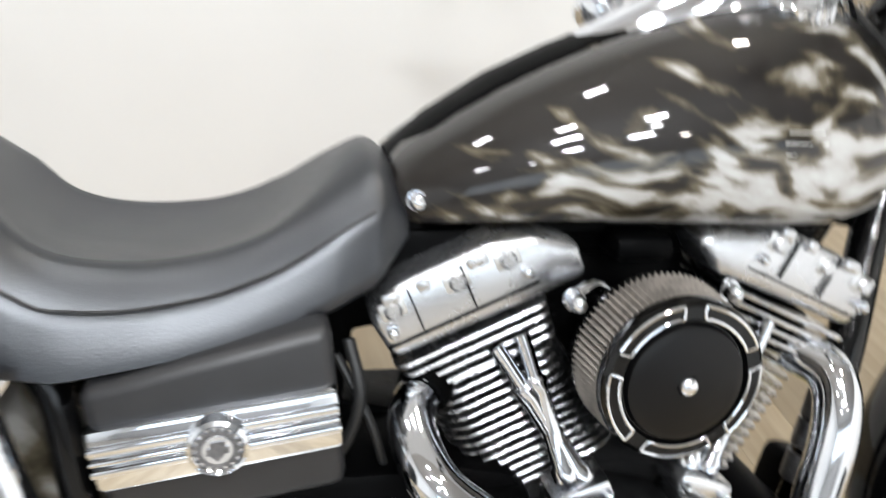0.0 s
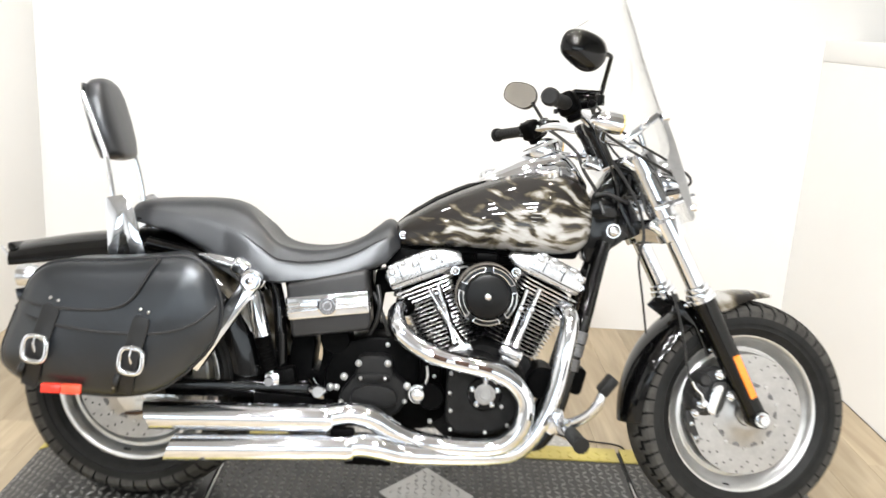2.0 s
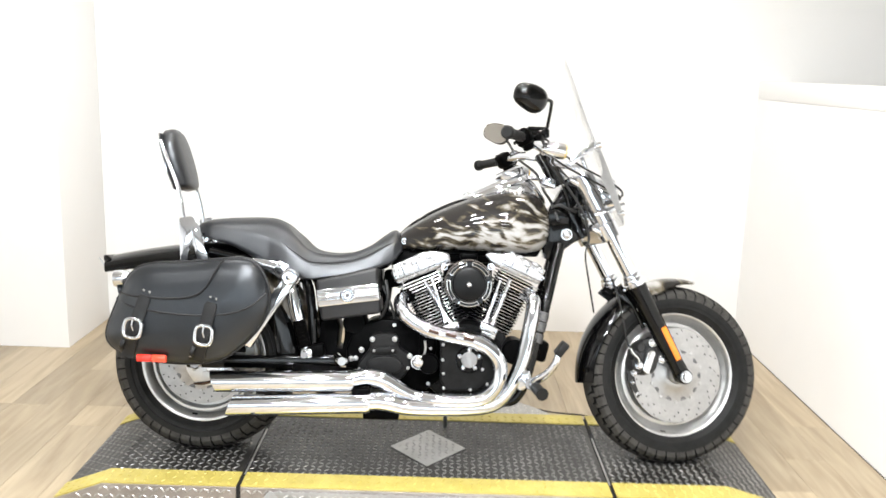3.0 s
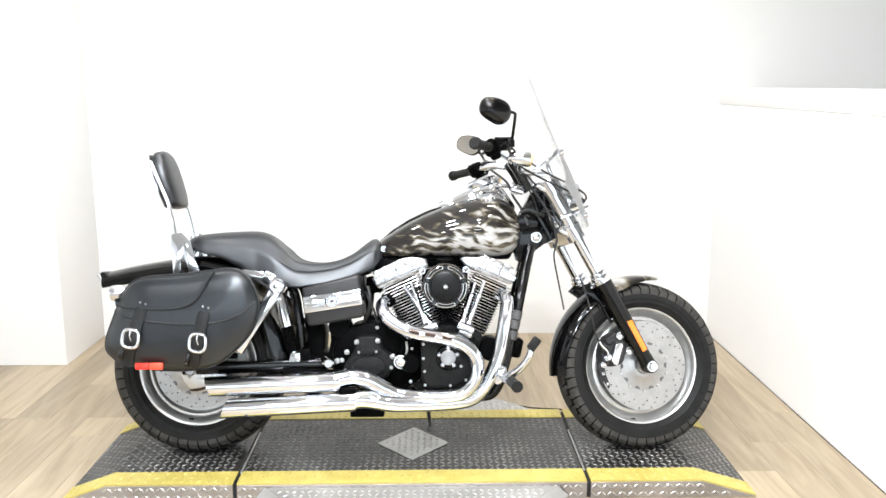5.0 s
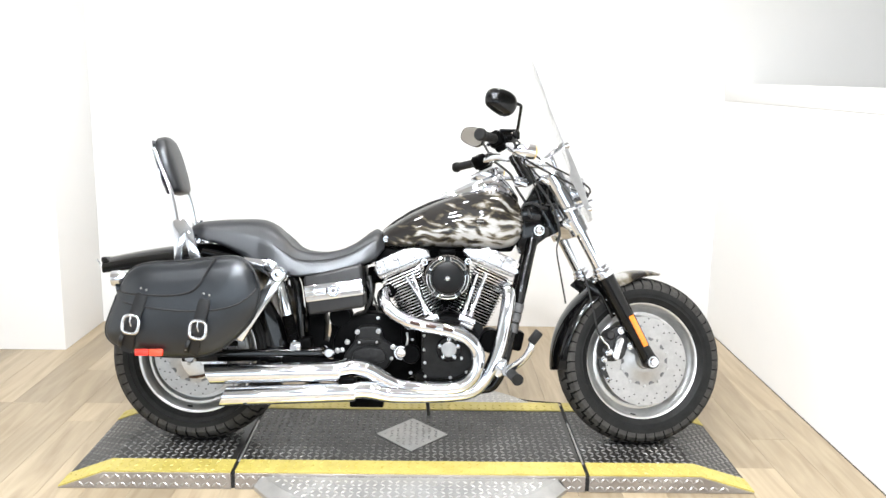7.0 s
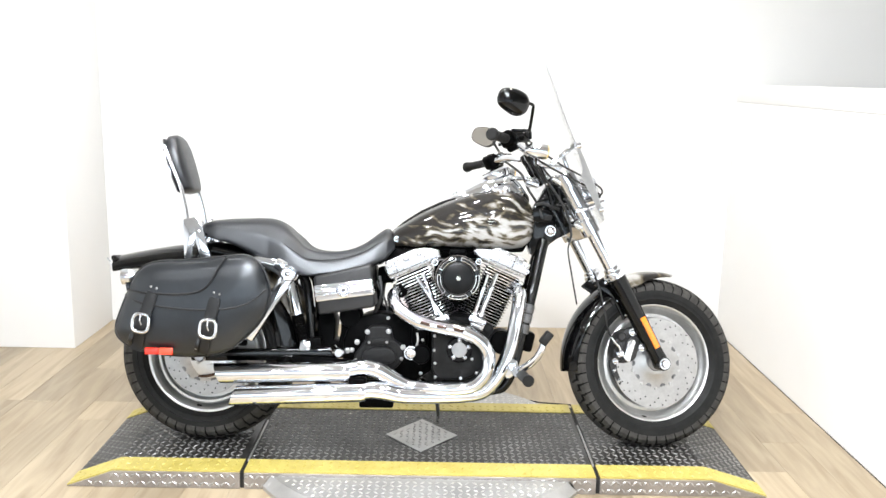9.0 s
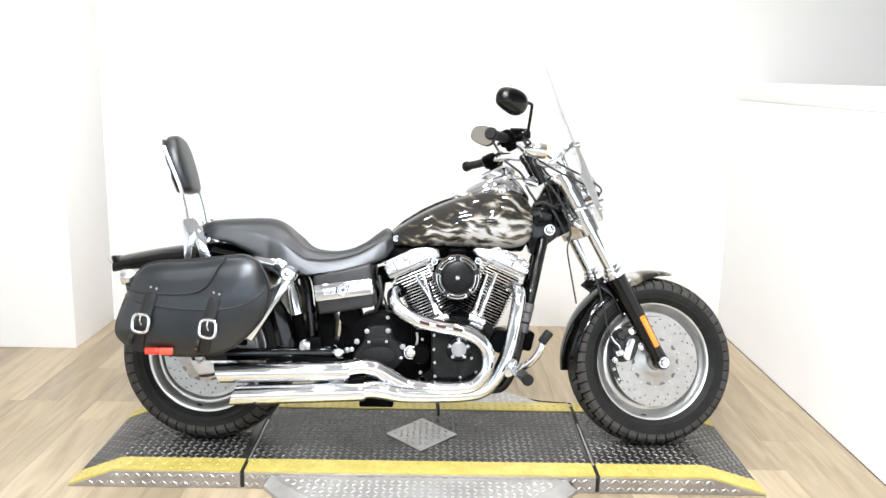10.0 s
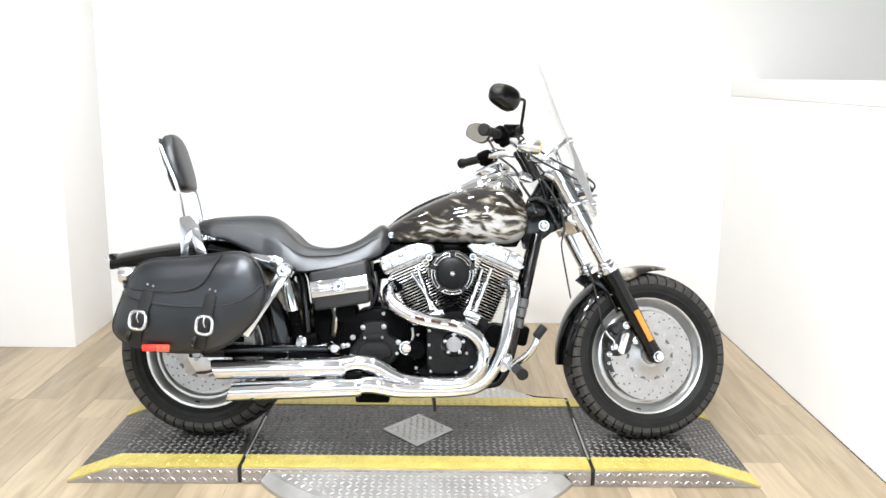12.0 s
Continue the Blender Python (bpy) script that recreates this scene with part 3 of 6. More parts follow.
def crescent(sgn, ycut):
    """The part of the disc that shows before (sgn -1) or behind (sgn 1) the deck, with a bevelled rim."""
    xe = math.sqrt(TR * TR - ycut * ycut)
    a0 = math.atan2(ycut, xe)
    a1 = math.atan2(ycut, -xe)
    if sgn < 0:
        a1 -= 2 * math.pi if a1 > 0 else 0
    outer, inner = [], []
    for q in range(65):
        a = a0 + (a1 - a0) * q / 64
        outer.append((TR * math.cos(a), TR * math.sin(a)))
        r_ = TR - 0.03
        y_ = r_ * math.sin(a)
        y_ = min(y_, ycut) if sgn < 0 else max(y_, ycut)
        inner.append((r_ * math.cos(a), y_))
    t = bmesh.new()
    loft(t, [[(x, y, 0.0) for x, y in outer], [(x, y, 0.014) for x, y in outer], [(x, y, H - DROP) for x, y in inner]])
    part("turntable_disc", t, PLATE_BARE, turntable, "bare aluminium turntable plate")
    ys = (-TR, ycut - 0.004) if sgn < 0 else (ycut + 0.004, TR)
    lugs("turntable_tread", (-TR, TR), ys, lambda u, v: (Vector((u, v, H - DROP)), EX, EY, EZ), LIP_LUG, turntable, 0.025, 0.024, keep=lambda u, v: u * u + v * v < (TR - 0.045) ** 2)


# a thin lead lying on the floor behind the platform
lead = part("cable", tube(bmesh.new(), [(0.40, 0.565, FLOOR + 0.003), (0.45, 0.538, FLOOR + 0.003), (0.50, 0.527, FLOOR + 0.003), (0.54, 0.520, FLOOR + 0.003), (0.585, 0.512, FLOOR + 0.003), (0.612, 0.488, FLOOR + 0.003), (0.615, 0.44, FLOOR + 0.003), (0.592, 0.385, FLOOR + 0.003), (0.572, 0.364, FLOOR + 0.003)], 0.0028, 8, 6), CABLE)
tagged(lead, "thin black cable lying on the wood floor behind the platform", "cable")

crescent(-1, YF - 0.008 - TT[1])
crescent(1, YB + 0.003 - TT[1])


# ---- the motorcycle: built upright, x forward, y to its left, then leaned on its side stand ----
LEAN_DEG, LIFT = 11.0, 0.004
bike = tagged(new("motorcycle"), "black and chrome cruiser motorcycle with silver smoke paint, leaning", "motorcycle")
bike.matrix_world = Matrix.Translation((0, 0, LIFT)) @ Matrix.Rotation(radians(-LEAN_DEG), 4, "X")
RAKE = radians(30.0)
AXIS = Vector((math.sin(RAKE), 0, -math.cos(RAKE)))
PIVOT = Vector((0.43, 0, 0.83))
STEER = Matrix.Translation(PIVOT) @ Matrix.Rotation(radians(9.0), 4, -AXIS) @ Matrix.Translation(-PIVOT)
FA, RA = Vector((0.795, 0, 0.297)), Vector((-0.822, 0, 0.31))


def tyre(bm, c, R, width, rim_r, crown, n=768):
    """The crown of a tyre with slanted grooves sunk into it, or (crown False) its two sidewalls."""
    hw = width / 2
    rows = []
    if crown:
        k = 26
        for i in range(k + 1):
            s = -1 + 2 * i / k
            a = s * radians(72)
            rows.append((R - hw * 0.62 * (1 - math.cos(a)), hw * math.sin(a) / math.sin(radians(72)), s))
        low = [(rows[0][0] - 0.016, hw * 1.016, 1), (rows[0][0] - 0.008, hw * 1.009, 1)]
        rows = [(r, -h, -g) for r, h, g in low] + rows + low[::-1]
        bands = [rows]
    else:
        edge = R - hw * 0.62 * (1 - math.cos(radians(72)))
        one = [(edge - 0.0145, hw * 1.0145), (edge - 0.022, hw * 1.0195), (edge - 0.034, hw * 1.02), (rim_r + 0.032, hw * 0.975), (rim_r + 0.02, hw * 0.93), (rim_r + 0.017, hw * 0.94), (rim_r + 0.013, hw * 0.9), (rim_r + 0.003, hw * 0.78), (rim_r - 0.006, hw * 0.72)]
        bands = [[(r, q * h, None) for r, h in one] for q in (-1, 1)]
    sunk = set()
    for band in bands:
        vs = []
        for q in range(n):
            th = 2 * math.pi * q / n
            ring = []
            for i, (r, h, s) in enumerate(band):
                rr = r
                if s is not None:
                    g = abs(s)
                    turn = q / n * 48 + (0.5 if s > 0 else 0)
                    u = (turn + 0.8 * min(g, 0.5) + (0.45 if g > 0.62 else 0.0) + 0.35 * max(g - 0.62, 0)) % 1.0
                    step = abs(g - 0.62) < 0.04 and (turn + 0.4) % 1.0 > 0.5
                    inner = 0.16 if int(turn) % 2 else 0.45
                    if (g > inner and u < 0.095) or step:
                        rr -= 0.003
                        sunk.add((q, i))
                    if (q, i) in sunk and g > 0.85:
                        h = h * 0.98
                ring.append(bm.verts.new((c[0] + rr * math.cos(th), c[1] + h, c[2] + rr * math.sin(th))))
            vs.append(ring)
        for q in range(n):
            a, b = vs[q], vs[(q + 1) % n]
            for i in range(len(band) - 1):
                f = bm.faces.new((a[i], a[i + 1], b[i + 1], b[i]))
                q2 = (q + 1) % n
                if crown and ({(q, i), (q, i + 1), (q2, i), (q2, i + 1)} & sunk):
                    f.material_index = 1
    return bm


def wheel(name, c, R, width, rim_r, rim_w, disc_r, disc_y, band, ring, m=None, label=""):
    """A cast wheel; band is the width of the drilled disc ring, ring the radii and height of the raised ring inside the rim."""
    hub = bmesh.new()
    lathe(hub, [(0, -0.075), (0.026, -0.075), (0.034, -0.06), (0.036, -0.03), (0.045, -0.02), (0.045, 0.02), (0.036, 0.03), (0.034, 0.06), (0.026, 0.075), (0, 0.075)], c)
    w = part(name, hub, SATIN, bike, label, m=m)
    part("tyre", tyre(bmesh.new(), c, R, width, rim_r, False), RUBBER, w, "black rubber tyre sidewall", sharp=40)
    tr = part("tread", tyre(bmesh.new(), c, R, width, rim_r, True), TREAD, w, "dusty tread with slanted grooves", sharp=25)
    # second slot: sunk faces painted darker as groove shade
    tr.data.materials.append(GROOVE)
    t = bmesh.new()
    h = rim_w / 2
    r0, r1, rise, deep = ring
    lathe(t, [(rim_r + 0.004, -h), (rim_r + 0.006, -h - 0.004), (rim_r, -h - 0.007), (rim_r - 0.008, -h - 0.005), (rim_r - 0.013, -h + 0.004), (rim_r - 0.02, -h + 0.016) if deep < 0.03 else (rim_r - 0.016, -h + 0.012), (rim_r - 0.034, -h + 0.02) if deep < 0.03 else (rim_r - 0.02, -h + deep + 0.004),
              (rim_r - 0.04, -0.012), (rim_r - 0.04, 0.012), (rim_r - 0.034, h - 0.02), (rim_r - 0.02, h - 0.016), (rim_r - 0.008, h + 0.005), (rim_r + 0.004, h)], c, n=96, loop=True)
    part("rim", t, SATIN, w, "satin machined aluminium rim", sharp=50)
    t = bmesh.new()
    lathe(t, [(0.03, -h + 0.008), (r0 - 0.03, -h + deep), (r0 - 0.004, -h + deep), (r0, -h + rise + 0.003), (r0 + 0.003, -h + rise), (r1 - 0.003, -h + rise), (r1, -h + rise + 0.003), (r1 + 0.003, -h + deep), (rim_r - 0.03, -h + deep), (rim_r - 0.03, 0.012), (rim_r - 0.05, 0.012), (0.03, 0.022)], c, n=96, loop=True)
    part("wheel_disc", t, SATIN, w, "solid satin aluminium wheel centre")
    # brake rotor; near-black discs on its face stand in for shaded drilled holes
    t = bmesh.new()
    y0, y1 = disc_y - 0.0025, disc_y + 0.0025
    inner = disc_r - band
    lathe(t, [(inner, y0), (disc_r - 0.001, y0), (disc_r, y0 + 0.001), (disc_r, y1), (inner, y1)], c, n=96, loop=True)
    rotor = part("brake_rotor", t, DISC_STEEL, w, "drilled steel brake disc")
    t = bmesh.new()
    for k in range(18):
        for j, rr in enumerate((disc_r - 0.008, disc_r - 0.021, disc_r - 0.035)):
            a = 2 * math.pi * (k + 0.31 * j + (0.12 if k % 3 == 1 else 0)) / 18
            lathe(t, [(0, y0 - 0.0005), (0.0026, y0 - 0.0005), (0.0026, y0 + 0.001), (0, y0 + 0.001)], (c[0] + rr * math.cos(a), c[1], c[2] + rr * math.sin(a)), n=8)
    tagged(part("dark_hole_discs", t, DARK, rotor), kind="stuff")
    t = bmesh.new()
    lathe(t, [(0.03, y0 - 0.006), (0.045, y0 - 0.006), (0.05, y0 - 0.003), (inner - 0.004, y0 - 0.002), (inner + 0.001, y0 - 0.001), (inner + 0.001, y1), (0.03, y1)], c, n=72, loop=True)
    part("rotor_carrier", t, DISC_STEEL, rotor, "satin aluminium disc carrier")
    t = bmesh.new()
    for k in range(10):
        a = 2 * math.pi * k / 10
        m_ = Matrix.Translation(c) @ Matrix.Rotation(-a, 4, "Y")
        prism(t, [(inner - 0.001 - 0.0105 * math.sin(math.pi * q / 10), 0.0105 * math.cos(math.pi * q / 10)) for q in range(11)], y0 - 0.0032, y0 + 0.001, m=m_)
    tagged(part("carrier_windows", t, MEDAL_GREY, rotor), kind="stuff")
    t = bmesh.new()
    for k in range(10):
        a = 2 * math.pi * (k + 0.5) / 10
        rr = inner + 0.003
        lathe(t, [(0, y0 - 0.0045), (0.004, y0 - 0.0045), (0.0052, y0 - 0.002), (0.0052, y0), (0, y0)], (c[0] + rr * math.cos(a), c[1], c[2] + rr * math.sin(a)), n=12)
    tagged(part("rotor_rivets", t, BOLT, rotor), kind="stuff")
    # balance weights and the valve on the rim
    t = bmesh.new()
    for a in (-1.75, -1.71):
        rr = rim_r - 0.016
        box(t, (c[0] + rr * math.cos(a), c[1] - rim_w / 2 + 0.012, c[2] + rr * math.sin(a)), (0.012, 0.008, 0.006), 0.002, 1, Matrix.Rotation(-a - 1.57, 4, "Y"))
    part("balance_weight", t, DULL_BLACK, w)
    return w


wheel("front_wheel", FA, 0.308, 0.132, 0.216, 0.085, 0.163, -0.062, 0.074, (0.163, 0.172, 0.021, 0.026), STEER, "front wheel with satin rim and wide black tyre")
wheel("rear_wheel", RA, 0.318, 0.18, 0.212, 0.125, 0.149, -0.088, 0.050, (0.170, 0.183, 0.010, 0.036), None, "rear wheel with satin rim and wide black tyre")


# -- fork, triple trees, fender
def leg(s):
    """One fork leg: chrome stanchion into a black slider, with its axle clamp."""
    y = 0.118 * s
    top, mid, low = Vector((0.437, y, 0.955)), Vector((0.624, y, 0.609)), Vector((0.795, y, 0.298))
    slider = tube(bmesh.new(), [mid + (mid - low) * 0.02, mid, low.lerp(mid, 0.55), low.lerp(mid, 0.16), low], [0.031, 0.034, 0.031, 0.027, 0.029], 24, 4)
    lathe(slider, [(0, -0.028), (0.024, -0.028), (0.026, -0.02), (0.026, 0.02), (0, 0.02)], low, n=32)
    ob = part("fork_leg", slider, GLOSS_BLACK, bike, "gloss black fork slider with chrome stanchion", m=STEER)
    part("stanchion", tube(bmesh.new(), [top, mid], 0.0245, 28, 1), CHROME, ob, "chrome fork tube")
    t = bmesh.new()
    d = (low - mid).normalized()
    lathe(t, [(0.0245, -0.034), (0.0295, -0.032), (0.0305, -0.029), (0.0305, -0.019), (0.035, -0.017), (0.036, -0.014), (0.036, -0.004), (0.039, -0.002), (0.039, 0.008), (0.0355, 0.011), (0.0245, 0.012)], mid, d, n=36)
    part("dust_cover", t, CHROME, ob, "chrome slider cap")
    part("upper_cover", tube(bmesh.new(), [top.lerp(mid, 0.0), top.lerp(mid, 0.455)], 0.0315, 28, 1), CHROME, ob, "chrome upper fork cover")
    t = bmesh.new()
    lathe(t, [(0, -0.043), (0.007, -0.043), (0.008, -0.046), (0.012, -0.046), (0.015, -0.041), (0.015, -0.036), (0.019, -0.036), (0.0205, -0.033), (0.0205, -0.02), (0, -0.02)], low, n=32)
    part("axle_cap", t, CHROME, ob, "chrome axle nut cover")
    if s < 0:
        a, b = Vector((0.714, y - 0.031, 0.462)), Vector((0.770, y - 0.030, 0.354))
        t = bmesh.new()
        bar(t, a, b, 0.02, 0.008, 0.003)
        part("fork_reflector", t, AMBER, ob, "amber strip reflector")
    return ob


leg(-1)
leg(1)
for cz, cx, hh, nm in ((0.935, 0.425, 0.03, "upper_fork_clamp"), (0.775, 0.505, 0.032, "lower_fork_clamp")):
    t = bmesh.new()
    box(t, (cx, 0, cz), (0.085, 0.28, hh), 0.012, 3, Matrix.Rotation(RAKE, 4, "Y"))
    trees = part(nm, t, CHROME, bike, "chrome fork clamp", m=STEER)
    for s in (-1, 1):
        t = bmesh.new()
        lathe(t, [(0, 0.02), (0.03, 0.02), (0.038, 0.012), (0.038, -0.04), (0, -0.04)], (cx + 0.015, 0.118 * s, cz + 0.02), -AXIS, n=28)
        part("clamp_collar", t, CHROME, trees)
t = bmesh.new()
tube(t, [(0.40, 0, 0.9), (0.475, 0, 0.765)], 0.034, 24, 1)
part("steering_head_cover", t, GLOSS_BLACK, trees)

# front fender: a shell round the tyre, longer behind than in front, its tip airbrushed
def fender_shell(q0, q1):
    rings = []
    for q in range(q0, q1 + 1):
        a = radians(186 - q * (186 - 74) / 40)
        R_ = 0.338 - 0.005 * math.sin(q / 40 * math.pi)
        hw = 0.083 * min(1, 0.7 + q / 10 * 0.3) * min(1, 0.06 + math.sqrt((40 - q) / 11))
        drop = 0.05 * min(1, 0.12 + (40 - q) / 12)
        ring = []
        for sgn in (1, -1):
            for k in range(13):
                b = radians(-82 + 164 * k / 12) * sgn
                off = 0.0 if sgn > 0 else 0.004
                rr = R_ - off - drop * (1 - math.cos(b))
                ring.append((FA.x + rr * math.cos(a), (hw - off) * math.sin(b) / math.sin(radians(82)), FA.z + rr * math.sin(a)))
        rings.append(ring)
    return loft(bmesh.new(), rings)


fender_f = part("front_fender", fender_shell(0, 26), GLOSS_BLACK, bike, "gloss black front fender with silver smoke tip", sharp=60, m=STEER)
part("fender_tip", fender_shell(26, 40), FLAME_FENDER, fender_f, "silver smoke airbrushed tip", sharp=60)
for s in (-1, 1):
    t = bmesh.new()
    prism(t, [(0.585, 0.60), (0.66, 0.565), (0.69, 0.47), (0.665, 0.45), (0.625, 0.53), (0.56, 0.575)], 0.085 * s - 0.004, 0.085 * s + 0.004, 0.002)
    br = part("fender_bracket", t, GLOSS_BLACK, fender_f)
    if s < 0:
        for bx, bz in ((0.60, 0.585), (0.632, 0.555), (0.648, 0.52), (0.675, 0.47)):
            bolt_at(bx, bz, -0.09, 0.006, fender_f, CHROME)

# front brake caliper: a lumpy black body over the disc's edge with a kidney-shaped polished insert
t = bmesh.new()
prism(t, rounded([(0.636, 0.318), (0.628, 0.352), (0.642, 0.402), (0.668, 0.43), (0.712, 0.434), (0.728, 0.405), (0.728, 0.37), (0.715, 0.33), (0.69, 0.312), (0.66, 0.308)], 1), -0.104, -0.03, 0.008)
prism(t, rounded([(0.672, 0.318), (0.668, 0.345), (0.676, 0.395), (0.695, 0.408), (0.722, 0.402), (0.722, 0.37), (0.71, 0.325), (0.69, 0.315)], 1), -0.117, -0.09, 0.006)
for lx, lz, lr in ((0.660, 0.405, 0.018), (0.646, 0.37, 0.016), (0.648, 0.335, 0.017), (0.705, 0.425, 0.014)):
    lathe(t, [(0, -0.114), (lr * 0.7, -0.114), (lr, -0.106), (lr, -0.06), (0, -0.06)], (lx, 0, lz), n=20)
prism(t, [(0.632, 0.32), (0.655, 0.315), (0.66, 0.28), (0.676, 0.24), (0.668, 0.225), (0.645, 0.262), (0.632, 0.295)], -0.066, -0.04, 0.004)
cal = part("brake_caliper", t, SIDE_PAINT, bike, "black front brake caliper", m=STEER @ Matrix.Translation((-0.008, 0, -0.013)))
kidney = []
for k in range(25):
    a = math.pi * k / 24
    kidney.append((0.0138 * math.cos(a), 0.027 + 0.0138 * math.sin(a)))
for k in range(25):
    a = math.pi + math.pi * k / 24
    kidney.append((0.0138 * math.cos(a), -0.027 + 0.0138 * math.sin(a)))
kidney = [(0.6815 + x * 0.91 + z * 0.30 + 6.0 * (z * z - 0.0004), 0.3555 + z * 0.95 - x * 0.30) for x, z in kidney]
t = bmesh.new()
prism(t, kidney, -0.121, -0.112, 0.002)
part("caliper_badge", t, POLISHED, cal, "polished kidney-shaped caliper insert")
for bx, bz, by in ((0.697, 0.421, -0.117), (0.734, 0.366, -0.112), (0.648, 0.343, -0.116), (0.636, 0.318, -0.11)):
    bolt_at(bx, bz, by, 0.0105 if bx > 0.69 else 0.0085, cal, CHROME)
t = bmesh.new()
tube(t, [(0.618, -0.120, 0.402), (0.630, -0.121, 0.383), (0.646, -0.121, 0.368), (0.651, -0.120, 0.350)], 0.0042, 12, 5)
lathe(t, [(0, -0.128), (0.007, -0.128), (0.0085, -0.125), (0.0115, -0.124), (0.0115, -0.110), (0, -0.110)], (0.651, 0, 0.345), n=20)
part("banjo_fitting", t, CHROME, cal, "chrome brake hose fitting")
bolt_at(0.648, 0.283, -0.068, 0.005, cal, CHROME)
bolt_at(0.664, 0.245, -0.068, 0.005, cal, CHROME)

# -- handlebar with controls
GY, GE = 0.41, 0.29
STEER_BAR = Matrix.Translation((-0.012, 0, 0)) @ Matrix.Translation(PIVOT) @ Matrix.Rotation(radians(1.5), 4, -AXIS) @ Matrix.Translation(-PIVOT)
BAR = [(0.174, -GY, 1.071), (0.231, -GE, 1.072), (0.285, -0.19, 1.063), (0.33, -0.10, 1.05), (0.345, 0, 1.045), (0.33, 0.10, 1.05), (0.285, 0.19, 1.063), (0.220, GE, 1.056), (0.143, GY, 1.047)]
t = tube(bmesh.new(), BAR, 0.0127, 16, 8)
hbar = part("handlebar", t, CHROME, bike, "chrome handlebar with black controls", m=STEER_BAR)
for s in (-1, 1):
    e, i = (Vector(BAR[0]), Vector((0.225, -0.302, 1.073))) if s < 0 else (Vector(BAR[-1]), Vector((0.212, 0.302, 1.055)))
    d = (e - i).normalized()
    L_ = (e - i).length
    t = bmesh.new()
    prof = [(0, -0.004), (0.014, -0.004)]
    for k in range(9):
        prof += [(0.0165, L_ * k / 9), (0.0165, L_ * (k + 0.62) / 9), (0.0153, L_ * (k + 0.7) / 9), (0.0153, L_ * (k + 0.92) / 9)]
    prof += [(0.021, L_ - 0.004), (0.021, L_ + 0.008), (0.016, L_ + 0.014), (0, L_ + 0.014)]
    lathe(t, prof, i, d, n=24)
    part("grip", t, GRIP_RUBBER, hbar, "ribbed black rubber grip")
    # switch housing
    t = bmesh.new()
    c = i - d * 0.03
    rot = Vector((0, 0, 1)).rotation_difference(d).to_matrix().to_4x4()
    box(t, c, (0.05, 0.056, 0.055), 0.013, 3, rot)
    box(t, c + Vector((0.012, 0, -0.02)), (0.036, 0.04, 0.03), 0.008, 2, rot)
    sw = part("switch_housing", t, DULL_BLACK, hbar, "black switch housing")
    t = bmesh.new()
    for dz, da in ((0.014, 0.0), (-0.002, 0.004), (-0.018, 0.0)):
        box(t, c + Vector((-0.028, da, dz)), (0.01, 0.018, 0.011), 0.003)
    part("switch_button", t, GRIP_RUBBER, sw)
    # lever
    t = bmesh.new()
    p0 = c + Vector((0.03, 0, 0.0))
    tube(t, [p0 + d * -0.01, p0 + d * 0.03 + Vector((0.036, 0, 0.0)), p0 + d * 0.08 + Vector((0.054, 0, -0.006)), p0 + d * 0.135 + Vector((0.060, 0, -0.008))], [0.009, 0.0085, 0.007, 0.0075], 12, 8, 0.6)
    ball(t, p0 + d * 0.139 + Vector((0.060, 0, -0.008)), (0.0095, 0.0095, 0.0095))
    part("lever", t, DULL_BLACK, hbar, "black hand lever")
    # clamp / reservoir
    t = bmesh.new()
    c2 = c - d * 0.035 + Vector((0.03, 0, 0.012))
    box(t, c2, (0.062, 0.05, 0.032), 0.007, 2)
    if s < 0:
        box(t, c2 + Vector((0, 0, 0.021)), (0.066, 0.054, 0.010), 0.003, 2)
    part("brake_reservoir" if s < 0 else "clutch_clamp", t, GLOSS_BLACK, hbar, "black brake fluid reservoir" if s < 0 else "black clutch lever clamp")
